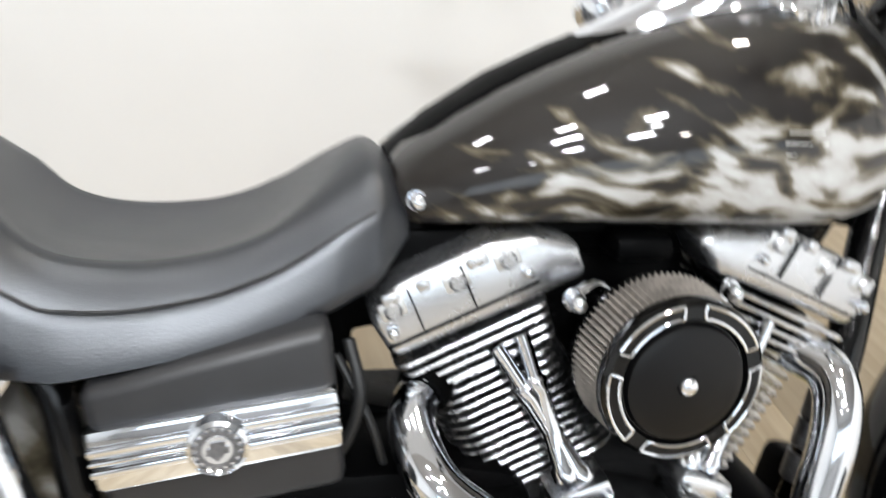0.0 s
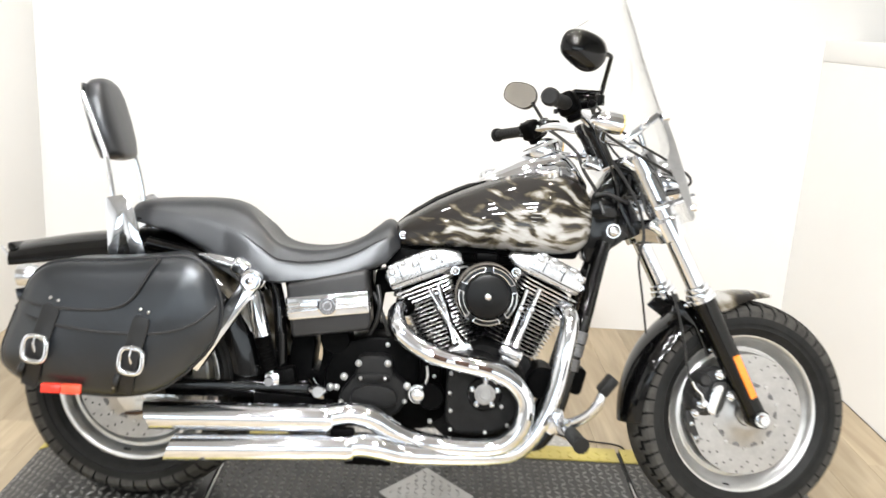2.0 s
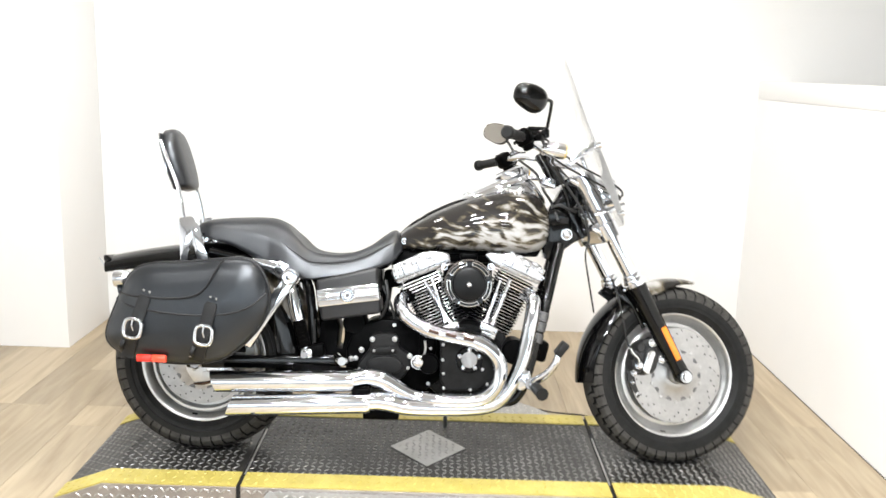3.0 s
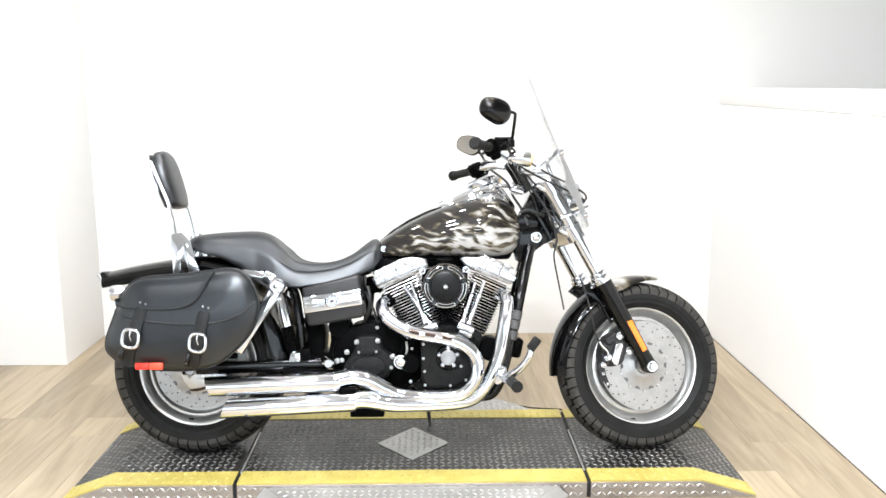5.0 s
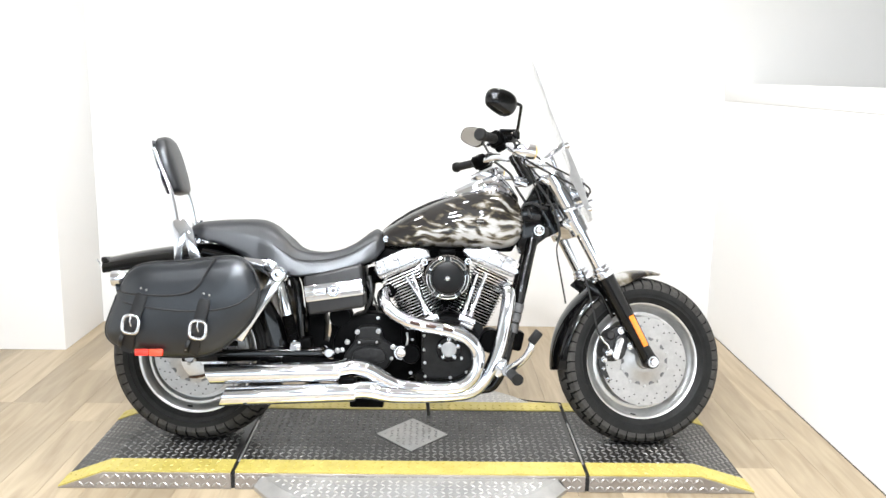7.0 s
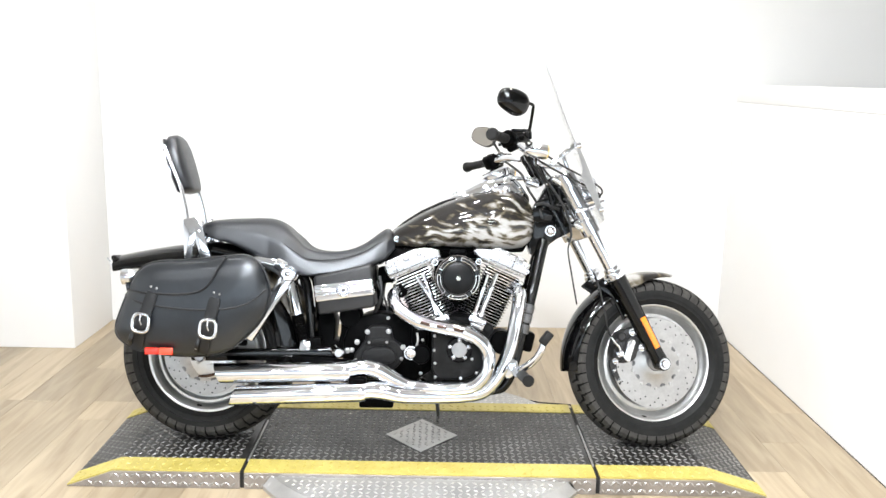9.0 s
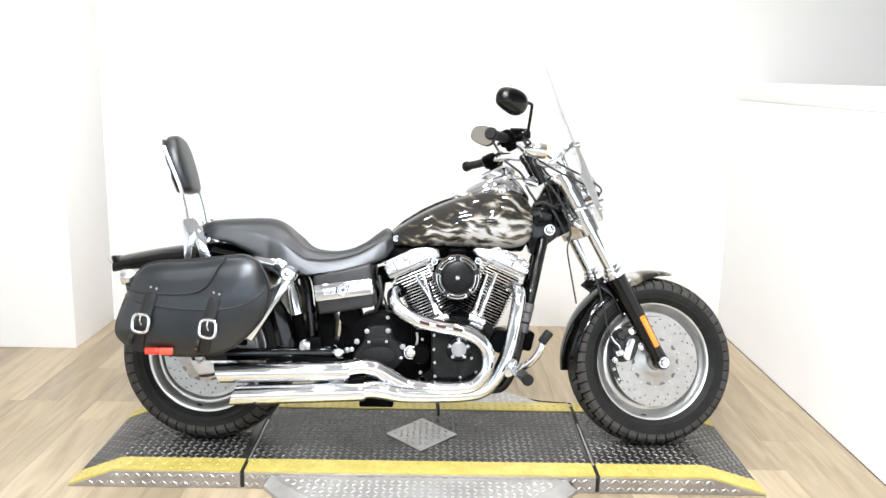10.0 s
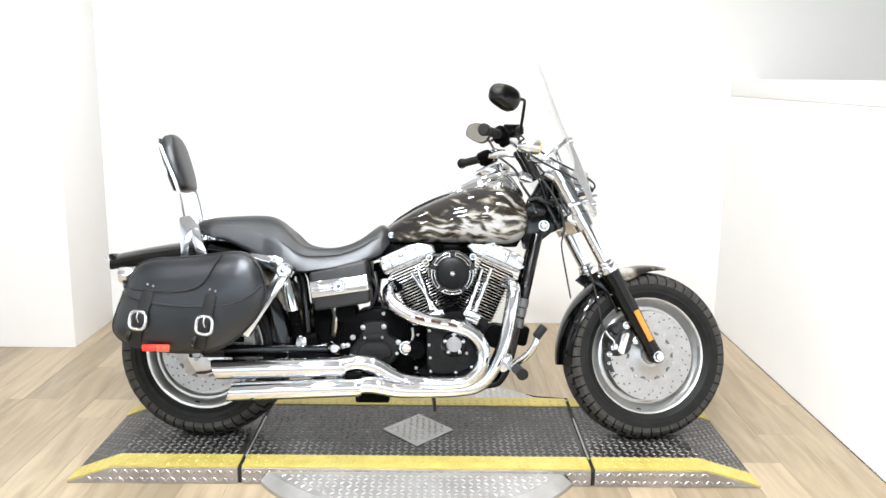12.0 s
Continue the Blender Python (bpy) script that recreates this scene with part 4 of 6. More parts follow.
# mirrors
for s in (-1, 1):
    foot = Vector((0.272, s * 0.285, 1.083))
    cen = Vector((0.236, -0.425, 1.172)) if s < 0 else Vector((0.214, 0.452, 1.178))
    if s < 0:
        foot = Vector((0.300, -0.335, 1.083))
        stem = [foot, Vector((0.304, -0.352, 1.12)), Vector((0.306, -0.385, 1.160)), Vector((0.302, -0.405, 1.170)), Vector((0.278, -0.43, 1.172))]
    else:
        stem = [foot, Vector((0.272, 0.345, 1.098)), Vector((0.252, 0.42, 1.15)), cen + Vector((0.03, -0.005, -0.012))]
    t = tube(bmesh.new(), stem, 0.0055, 12, 8)
    lathe(t, [(0, -0.014), (0.011, -0.014), (0.011, 0.008), (0.006, 0.014), (0, 0.014)], foot, (0, 0, 1), n=16)
    mir = part("mirror", t, GLOSS_BLACK, hbar, "black handlebar mirror")
    # outline of the shell in its own plane
    out = rounded([(-0.060, -0.004), (-0.050, 0.040), (-0.014, 0.048), (0.036, 0.037), (0.056, 0.010), (0.050, -0.026), (0.016, -0.047), (-0.036, -0.024)], 3)
    nrm = Vector((-0.42, 0.9, 0.08)) if s < 0 else Vector((-0.4, -0.9, 0.16))
    nrm.normalize()
    ex = Vector((nrm.y, -nrm.x, 0)).normalized() * (1 if s < 0 else -1)
    ez = ex.cross(nrm) if s > 0 else nrm.cross(ex)
    if ez.z < 0:
        ez = -ez
    t = bmesh.new()
    rings = []
    for sc, dep in ((1.0, 0.006), (1.02, 0.0), (0.99, -0.012), (0.86, -0.026), (0.62, -0.034), (0.3, -0.038)):
        rings.append([cen + ex * (p * sc) + ez * (q * sc) + nrm * dep for p, q in out])
    loft(t, rings)
    part("mirror_shell", t, GLOSS_BLACK, mir, "gloss black mirror shell", sharp=50)
    t = bmesh.new()
    loft(t, [[cen + ex * (p * 0.95) + ez * (q * 0.95) + nrm * dep for p, q in out] for dep in (0.0055, 0.0072)])
    part("mirror_glass", t, MIRROR, mir, "mirror glass")
# risers
t = bmesh.new()
for s in (-1, 1):
    tube(t, [(0.395, 0.05 * s, 0.945), (0.372, 0.05 * s, 0.99), (0.348, 0.05 * s, 1.035)], 0.019, 16, 4)
    box(t, (0.345, 0.05 * s, 1.045), (0.046, 0.036, 0.042), 0.01, 3, Matrix.Rotation(-0.5, 4, "Y"))
part("riser", t, GLOSS_BLACK, hbar, "black handlebar riser")
# front turn signals
for s in (-1, 1):
    c = Vector((0.303, s * 0.25, 1.024))
    t = bmesh.new()
    lathe(t, [(0, -0.045), (0.011, -0.043), (0.02, -0.032), (0.026, -0.012), (0.027, 0.02), (0.0255, 0.03), (0, 0.03)], c, (1, 0, -0.1), n=28)
    tube(t, [c + Vector((0, -s * 0.02, -0.01)), c + Vector((0.02, -s * 0.08, -0.03)), (0.42, s * 0.13, 0.99)], 0.009, 12, 6)
    ts = part("turn_signal", t, CHROME, trees, "chrome bullet turn signal")
    t = bmesh.new()
    lathe(t, [(0.0245, 0.028), (0.0255, 0.032), (0.02, 0.036), (0, 0.038)], c, (1, 0, -0.1), n=28)
    part("lens", t, CLEAR_AMBER, ts, "pale amber lens")

# stem nut and clamp end on the upper fork clamp
t = bmesh.new()
box(t, (0.336, -0.045, 0.942), (0.046, 0.05, 0.022), 0.006, 2, Matrix.Rotation(0.3, 4, "Y"))
for k in range(3):
    lathe(t, [(0, 0.018), (0.007, 0.018), (0.008, 0.012), (0.008, 0), (0, 0)], (0.322 + 0.014 * k, -0.058, 0.948 - 0.004 * k), (0, 0, 1), n=12)
part("stem_nut", t, CHROME, trees, "chrome stem nut and clamp")

# headlamps
for s in (-1, 1):
    c = Vector((0.515, 0.075 * s, 0.905))
    t = bmesh.new()
    lathe(t, [(0, -0.075), (0.03, -0.07), (0.055, -0.04), (0.066, 0.0), (0.069, 0.03), (0.064, 0.034), (0, 0.034)], c, (1, 0, -0.05), n=36)
    hl = part("headlamp", t, CHROME, trees, "round chrome headlamp")
    t = bmesh.new()
    lathe(t, [(0.062, 0.034), (0.05, 0.045), (0.025, 0.051), (0, 0.053)], c, (1, 0, -0.05), n=36)
    part("lens", t, BELT_WHITE, hl, "clear headlamp lens")

# -- windshield: a wide clear sheet bowed forwards, held by a satin plate and brackets on either side
prof = [(0.596, 0.804, 0.235), (0.569, 0.905, 0.25), (0.536, 0.985, 0.25), (0.501, 1.056, 0.25), (0.457, 1.162, 0.25), (0.421, 1.259, 0.25), (0.390, 1.338, 0.247), (0.383, 1.356, 0.232), (0.378, 1.368, 0.19), (0.375, 1.376, 0.12)]
line, along = spline([(a, 0, b) for a, b, c in prof], 4)
sheet, rims = [], ([], [])
for p, al in zip(line, along):
    hw = float(np.interp(al, range(len(prof)), [q[2] for q in prof]))
    front = [(p.x - 0.063 * (hw * q / 12 / 0.25) ** 2, hw * q / 12, p.z) for q in range(-12, 13)]
    sheet.append(front + [(a - 0.0035, b, c) for a, b, c in front[::-1]])
    rims[0].append(front[0])
    rims[1].append(front[-1])
shield = part("windshield", loft(bmesh.new(), sheet), SHIELD_GLASS, bike, "clear plastic windshield with satin side plates", m=STEER, sharp=60)
shield.visible_shadow = False
for s, rim in zip((-1, 1), rims):
    part("sheet_edge", tube(bmesh.new(), rim, 0.0012, 8, 1), SHEET_EDGE, shield, "grey polished edge of the clear sheet")
    t = bmesh.new()
    prism(t, [(0.436, 1.060), (0.442, 1.058), (0.474, 0.988), (0.503, 0.911), (0.535, 0.806), (0.524, 0.806), (0.482, 0.891), (0.455, 0.938), (0.461, 0.968), (0.447, 1.017)], s * 0.2515 - 0.0012, s * 0.2515 + 0.0012, 0.0006, 1)
    part("side_plate", t, DISC_STEEL, shield, "satin steel windshield side plate")
    t = bmesh.new()
    bar(t, (0.383, 0.15 * s, 1.005), (0.432, 0.246 * s, 1.046), 0.018, 0.005)
    part("bracket", t, CHROME, shield, "chrome windshield bracket")
    part("bracket_stem", tube(bmesh.new(), [(0.427, 0.13 * s, 1.030), (0.437, 0.13 * s, 1.005), (0.463, 0.125 * s, 0.945)], 0.007, 12, 4), CHROME, shield)
    for q in (0.25, 0.55):
        bolt_at(0.383 + 0.049 * q, 1.005 + 0.041 * q, (0.15 + 0.096 * q) * s - 0.004, 0.0068, shield, POLISHED, "bracket_bolt", 0.006, 12)
    t = bmesh.new()
    lathe(t, [(0, -0.012), (0.010, -0.012), (0.012, 0.006), (0, 0.008)], (0.446, 0.252 * s, 1.048), (1, 0, 0.3), n=16)
    part("sheet_grommet", t, CHROME, shield)
    part("lower_bracket", bar(bmesh.new(), (0.49, 0.14 * s, 0.840), (0.524, 0.246 * s, 0.853), 0.014, 0.005), CHROME, shield)
    t = bmesh.new()
    lathe(t, [(0, -0.010), (0.008, -0.010), (0.010, 0.006), (0, 0.008)], (0.528, 0.25 * s, 0.830), (1, 0, 0.3), n=16)
    part("sheet_grommet", t, CHROME, shield)

# -- cables
for name, pts, r in (
    ("brake_hose", [(0.25, -0.27, 1.055), (0.295, -0.2, 1.02), (0.37, -0.175, 0.98), (0.46, -0.17, 0.94), (0.54, -0.165, 0.902), (0.553, -0.155, 0.885), (0.52, -0.15, 0.872), (0.48, -0.13, 0.862)], 0.0036),
    ("throttle_cable", [(0.255, -0.28, 1.06), (0.33, -0.19, 1.035), (0.41, -0.175, 0.99), (0.49, -0.172, 0.952), (0.553, -0.165, 0.917), (0.557, -0.15, 0.893), (0.50, -0.14, 0.87), (0.42, -0.08, 0.86)], 0.0034),
    ("clutch_cable", [(0.255, 0.26, 1.06), (0.275, 0.14, 1.03), (0.315, 0.06, 0.985), (0.335, 0.02, 0.93), (0.36, -0.03, 0.88), (0.38, -0.06, 0.82)], 0.005),
    ("wiring_loom", [(0.33, -0.1, 1.03), (0.36, -0.09, 0.97), (0.41, -0.1, 0.90), (0.447, -0.11, 0.83), (0.463, -0.11, 0.76), (0.455, -0.11, 0.725)], 0.0045),
    ("front_brake_line", [(0.458, -0.11, 0.73), (0.452, -0.11, 0.69), (0.467, -0.11, 0.60), (0.492, -0.085, 0.505)], 0.003),
    ("caliper_hose", [(0.545, -0.115, 0.62), (0.562, -0.125, 0.565), (0.585, -0.125, 0.47), (0.598, -0.121, 0.409), (0.610, -0.12, 0.389)], 0.0032),
    ("switch_wire", [(0.255, -0.28, 1.045), (0.30, -0.18, 1.0), (0.355, -0.1, 0.96), (0.395, -0.07, 0.90), (0.41, -0.06, 0.84)], 0.0032),
    ("switch_wire", [(0.25, -0.29, 1.05), (0.31, -0.16, 1.02), (0.37, -0.09, 0.985), (0.42, -0.085, 0.93), (0.43, -0.08, 0.87)], 0.0032),
    ("horn_wire", [(0.345, -0.055, 0.862), (0.372, -0.07, 0.868), (0.40, -0.075, 0.856), (0.43, -0.07, 0.848)], 0.0055),
    ("lower_hose", [(0.43, -0.13, 0.95), (0.445, -0.12, 0.88), (0.462, -0.125, 0.82), (0.5, -0.12, 0.78)], 0.004),
):
    part(name, tube(bmesh.new(), pts, r, 10, 8), CABLE, bike, m=STEER if name != "clutch_cable" else None)

# -- frame
t = bmesh.new()
prism(t, rounded([(0.325, 0.69), (0.34, 0.86), (0.385, 0.895), (0.41, 0.87), (0.468, 0.772), (0.435, 0.742), (0.405, 0.722), (0.385, 0.68)], 1), -0.034, 0.034, 0.008)
fr = part("frame", t, GLOSS_BLACK, bike, "gloss black steel frame")
for s in (-1, 1):
    t = tube(bmesh.new(), [(0.39, 0.03 * s, 0.74), (0.37, 0.05 * s, 0.66), (0.337, 0.085 * s, 0.52), (0.286, 0.105 * s, 0.31), (0.252, 0.11 * s, 0.222), (0.2, 0.11 * s, 0.2), (0.05, 0.11 * s, 0.192), (-0.2, 0.11 * s, 0.192), (-0.36, 0.12 * s, 0.2), (-0.42, 0.12 * s, 0.23)], [0.021, 0.021, 0.021, 0.02, 0.018, 0.017, 0.017, 0.017, 0.017, 0.017], 16, 8)
    part("down_tube", t, GLOSS_BLACK, fr)
    t = tube(bmesh.new(), [(-0.42, 0.12 * s, 0.23), (-0.44, 0.12 * s, 0.36), (-0.45, 0.12 * s, 0.5), (-0.48, 0.11 * s, 0.6), (-0.6, 0.11 * s, 0.64), (-0.8, 0.11 * s, 0.68)], 0.016, 14, 6)
    part("seat_post", t, GLOSS_BLACK, fr)
part("backbone", tube(bmesh.new(), [(0.38, 0, 0.83), (0.1, 0, 0.76), (-0.2, 0, 0.68), (-0.45, 0, 0.6)], 0.03, 16, 6), GLOSS_BLACK, fr)
bolt_at(0.413, 0.775, -0.04, 0.0155, fr, POLISHED, "neck_plug", 0.012, 12)
t = bmesh.new()
prism(t, [(0.34, 0.815), (0.35, 0.872), (0.392, 0.885), (0.425, 0.835), (0.415, 0.81), (0.37, 0.805)], -0.05, -0.03, 0.004)
part("ignition_cover", t, GLOSS_BLACK, fr, "black steering head cover")
t = bmesh.new()
box(t, (0.405, 0, 0.885), (0.07, 0.10, 0.09), 0.014, 3, Matrix.Rotation(RAKE, 4, "Y"))
part("wiring_housing", t, GLOSS_BLACK, fr, "black wiring housing at the steering head")
t = bmesh.new()
box(t, (0.333, -0.045, 0.372), (0.045, 0.08, 0.072), 0.012, 3, Matrix.Rotation(0.22, 4, "Y"))
part("voltage_regulator", t, DULL_BLACK, fr, "finned black regulator box")
t = bmesh.new()
lathe(t, [(0, -0.12), (0.035, -0.12), (0.042, -0.11), (0.042, 0.0), (0, 0.0)], (0.235, -0.03, 0.375), n=32)
part("oil_filter", t, DULL_BLACK, fr, "black oil filter")
t = tube(bmesh.new(), [(0.345, -0.095, 0.55), (0.325, -0.105, 0.47), (0.30, -0.115, 0.38), (0.285, -0.12, 0.32)], 0.0075, 10, 6)
part("frame_loom", t, CABLE, fr)
for q in (0.10, 0.17, 0.27, 0.34, 0.46, 0.53):
    low, high = Vector((0.2885, -0.104, 0.32)), Vector((0.337, -0.085, 0.52))
    t = bmesh.new()
    lathe(t, [(0.0205, -0.009), (0.0235, -0.008), (0.0235, 0.008), (0.0205, 0.009)], high.lerp(low, q), low - high, n=24, loop=True)
    part("wiring_clip", t, MEDAL_GREY, fr, "grey sleeve clip round the frame tube")

# -- fuel tank
def tank_ring(x, z0, z1, hw, low=0.36, n=36):
    """A rounded section, widest low down, narrowing over the top."""
    ring = []
    zc = z0 + (z1 - z0) * low
    for k in range(n):
        a = 2 * math.pi * k / n
        c, s = math.cos(a), math.sin(a)
        up = s > 0
        ex = 0.95 if up else 0.6
        yy = hw * math.copysign(abs(c) ** (0.75 if up else 0.62), c)
        zz = zc + ((z1 - zc) if up else (zc - z0)) * math.copysign(abs(s) ** ex, s)
        ring.append((x, yy, zz))
    return ring


TANK = [(-0.170, 0.712, 0.744, 0.05), (-0.160, 0.703, 0.766, 0.082), (-0.12, 0.703, 0.795, 0.104), (-0.06, 0.706, 0.833, 0.122), (0.0, 0.708, 0.862, 0.135), (0.07, 0.707, 0.891, 0.147), (0.14, 0.705, 0.914, 0.154),
        (0.21, 0.703, 0.928, 0.157), (0.27, 0.704, 0.924, 0.150), (0.31, 0.712, 0.908, 0.134), (0.335, 0.732, 0.878, 0.108), (0.349, 0.765, 0.845, 0.066), (0.353, 0.79, 0.825, 0.03)]
line, along = spline([(a, 0, b) for a, b, c, d in TANK], 3)
rings = []
for q, al in enumerate(along):
    row_ = [float(np.interp(al, range(len(TANK)), [r[i] for r in TANK])) for i in range(4)]
    rings.append(tank_ring(line[q].x, row_[1], row_[2], row_[3]))
tank = part("fuel_tank", loft(bmesh.new(), rings), FLAME, bike, "black fuel tank with silver smoke airbrush", sharp=70)
# black strap along the tank's crest, chrome console and cap
t = bmesh.new()
rings = []
for x, z in ((-0.160, 0.762), (-0.12, 0.797), (-0.06, 0.836), (0.0, 0.865), (0.06, 0.89), (0.12, 0.91), (0.17, 0.922)):
    rings.append([(x - 0.003, v, z + 0.005 - 6.0 * v * v) for v in (-0.036, -0.02, 0, 0.02, 0.036)] + [(x - 0.003, v, z - 0.012 - 6.0 * v * v) for v in (0.036, 0.0, -0.036)])
loft(t, rings)
part("tank_strap", t, DULL_BLACK, tank, "black strip along the crest of the tank")
t = bmesh.new()
rings = []
for x, z, hw, h in ((0.0, 0.860, 0.015, 0.012), (0.04, 0.877, 0.03, 0.020), (0.09, 0.896, 0.044, 0.03), (0.14, 0.909, 0.055, 0.046), (0.18, 0.917, 0.062, 0.056), (0.23, 0.92, 0.064, 0.07), (0.27, 0.915, 0.060, 0.07), (0.30, 0.904, 0.05, 0.052), (0.335, 0.878, 0.03, 0.03)):
    rings.append([(x, hw * math.cos(a), z - 0.006 + h * max(0, math.sin(a)) ** 0.7) for a in (math.pi * k / 14 for k in range(15))])
loft(t, rings)
cons = part("tank_console", t, CHROME, tank, "chrome tank console", sharp=60)
t = bmesh.new()
lathe(t, [(0, 0.0), (0.052, 0.0), (0.055, 0.008), (0.055, 0.022), (0.047, 0.03), (0, 0.03)], (0.216, 0, 0.965), (-0.45, 0, 0.9), n=40)
gau = part("speedometer", t, CHROME, cons, "round chrome speedometer")
t = bmesh.new()
lathe(t, [(0, 0.031), (0.044, 0.031), (0.044, 0.033), (0, 0.033)], (0.216, 0, 0.965), (-0.45, 0, 0.9), n=40)
part("dial", t, DULL_BLACK, gau, "dark dial face")
t = bmesh.new()
lathe(t, [(0, 0), (0.026, 0), (0.029, 0.008), (0.029, 0.018), (0.022, 0.026), (0, 0.028)], (0.082, 0.07, 0.893), (-0.3, 0.3, 1), n=28)
part("fuel_cap", t, CHROME, tank, "chrome fuel cap")
up = Vector((-0.15, -0.38, 1)).normalized()
side = up.cross(Vector((0, 1, 0))).normalized()
rings = []
for h, r0, r1 in ((-0.012, 0.031, 0.031), (0.002, 0.032, 0.032), (0.003, 0.033, 0.0355), (0.017, 0.033, 0.0355), (0.019, 0.031, 0.032), (0.022, 0.024, 0.024)):
    rings.append([Vector((0.226, -0.064, 0.912)) + up * h + (side * math.cos(2 * math.pi * k / 56) + up.cross(side) * math.sin(2 * math.pi * k / 56)) * (r1 if k % 4 < 2 else r0) for k in range(56)])
part("filler_cap", loft(bmesh.new(), rings), CHROME, tank, "knurled chrome filler cap", sharp=20)
# faint badge on the tank's side, plain bars
t = bmesh.new()
for k, (bx, bz, bw) in enumerate(((0.197, 0.812, 0.037), (0.199, 0.802, 0.045), (0.197, 0.792, 0.037))):
    box(t, (bx, -0.1545, bz), (bw, 0.002, 0.0025), 0.001, 1)
part("tank_badge", t, SATIN, tank, "faint grey tank badge")
part("seat_tank_cover", box(bmesh.new(), (-0.155, 0, 0.69), (0.07, 0.13, 0.11), 0.02, 3), DULL_BLACK, fr)
bolt_at(-0.146, 0.735, -0.094, 0.008, tank, CHROME, "tank_bolt", 0.01)
t = bmesh.new()
prism(t, [(-0.17, 0.70), (-0.10, 0.70), (0.0, 0.712), (0.30, 0.712), (0.33, 0.73), (0.31, 0.695), (0.0, 0.69), (-0.12, 0.665), (-0.19, 0.64)], -0.07, 0.07, 0.006)
part("tank_tunnel", t, DULL_BLACK, fr)

# -- seat
TOP = [(-0.868, 0.752), (-0.855, 0.776), (-0.82, 0.790), (-0.764, 0.797), (-0.70, 0.801), (-0.64, 0.803), (-0.592, 0.799), (-0.55, 0.780), (-0.51, 0.742), (-0.465, 0.698), (-0.40, 0.684), (-0.33, 0.690), (-0.27, 0.713), (-0.215, 0.755), (-0.186, 0.772), (-0.166, 0.764), (-0.152, 0.738)]
LOW = [(-0.868, 0.735), (-0.82, 0.728), (-0.73, 0.705), (-0.65, 0.666), (-0.59, 0.63), (-0.53, 0.606), (-0.45, 0.598), (-0.33, 0.617), (-0.23, 0.64), (-0.185, 0.66), (-0.152, 0.7)]
HALF = [(-0.868, 0.05), (-0.85, 0.085), (-0.80, 0.108), (-0.70, 0.118), (-0.60, 0.13), (-0.53, 0.148), (-0.45, 0.158), (-0.38, 0.155), (-0.30, 0.144), (-0.22, 0.128), (-0.18, 0.114), (-0.152, 0.092)]
DISH = [(-0.868, 0), (-0.6, 0), (-0.54, 0.002), (-0.46, 0.005), (-0.36, 0.005), (-0.28, 0.002), (-0.2, 0.0), (-0.152, 0)]


def along_x(rows, x):
    return float(np.interp(x, [r[0] for r in rows], [r[1] for r in rows]))


t = bmesh.new()
rings = []
sx, _ = spline([(a, 0, b) for a, b in TOP], 5)
for p in sx:
    x, zt = p.x, p.z
    zl, hw, di = along_x(LOW, x), along_x(HALF, x), along_x(DISH, x)
    shell = [(0.98, 0.0), (1.03, 0.05), (1.02, 0.16), (0.985, 0.32), (0.945, 0.48), (0.915, 0.585), (0.903, 0.60), (0.885, 0.625), (0.79, 0.73), (0.67, 0.83), (0.5, 0.925), (0.26, 0.985), (0.0, 1.0)]
    bowl = [(0.98, 0.0), (1.03, 0.05), (1.02, 0.16), (0.985, 0.32), (0.945, 0.48), (0.915, 0.585), (0.903, 0.60), (0.885, 0.635), (0.80, 0.77), (0.72, 0.90), (0.635, 0.965), (0.585, 0.945), (0.0, 0.86)]
    bw = float(np.interp(x, [-0.56, -0.50, -0.27, -0.2], [0, 1, 1, 0]))
    shell = [(u0 + (u1 - u0) * bw, w0 + (w1 - w0) * bw) for (u0, w0), (u1, w1) in zip(shell, bowl)]
    half = []
    for u, w in shell:
        z = zl + (zt - zl) * w + di * max(0, 1 - abs(u - 0.72) / 0.25) * (1 if w > 0.6 else 0)
        half.append((u * hw, z))
    ring = [(x, -y, z) for y, z in half] + [(x, y, z) for y, z in half[-2::-1]]
    rings.append(ring)
loft(t, rings)
seat = part("seat", t, VINYL, bike, "stepped black vinyl two-up seat", sharp=60)
for s in (-1, 1):
    t = bmesh.new()
    pts = []
    for x in np.linspace(-0.545, -0.185, 14):
        zl, zt, hw = along_x(LOW, x), along_x(TOP, x), along_x(HALF, x)
        pts.append((x, s * hw * 0.904, zl + (zt - zl) * 0.600 + 0.001))
    tube(t, pts, 0.0018, 6, 3)
    part("seat_seam", t, STITCH, seat, "stitched seat seam")
part("seat_pan", prism(bmesh.new(), [(-0.86, 0.745), (-0.74, 0.712), (-0.65, 0.672), (-0.59, 0.635), (-0.53, 0.605), (-0.45, 0.595), (-0.2, 0.642), (-0.2, 0.66), (-0.5, 0.63), (-0.8, 0.74)], -0.1, 0.1, 0.004), DULL_BLACK, seat)

# -- side cover with chrome band
t = bmesh.new()
prism(t, [(-0.433, 0.598), (-0.229, 0.648), (-0.213, 0.494), (-0.411, 0.462)], -0.172, -0.02, 0.012, 3)
cover = part("side_cover", t, SIDE_PAINT, bike, "satin black side cover box with chrome band")
t = bmesh.new()
prism(t, [(-0.431, 0.566), (-0.224, 0.595), (-0.217, 0.538), (-0.420, 0.508)], -0.181, -0.06, 0.006, 2)
band = part("chrome_band", t, CHROME, cover, "chrome trim band")
t = bmesh.new()
for a, b, w_ in (((-0.4265, 0.549), (-0.223, 0.578), 0.007), ((-0.4255, 0.5385), (-0.222, 0.568), 0.0045), ((-0.424, 0.529), (-0.220, 0.559), 0.007)):
    bar(t, (a[0], -0.182, a[1]), (b[0], -0.182, b[1]), w_, 0.007, 0.002)
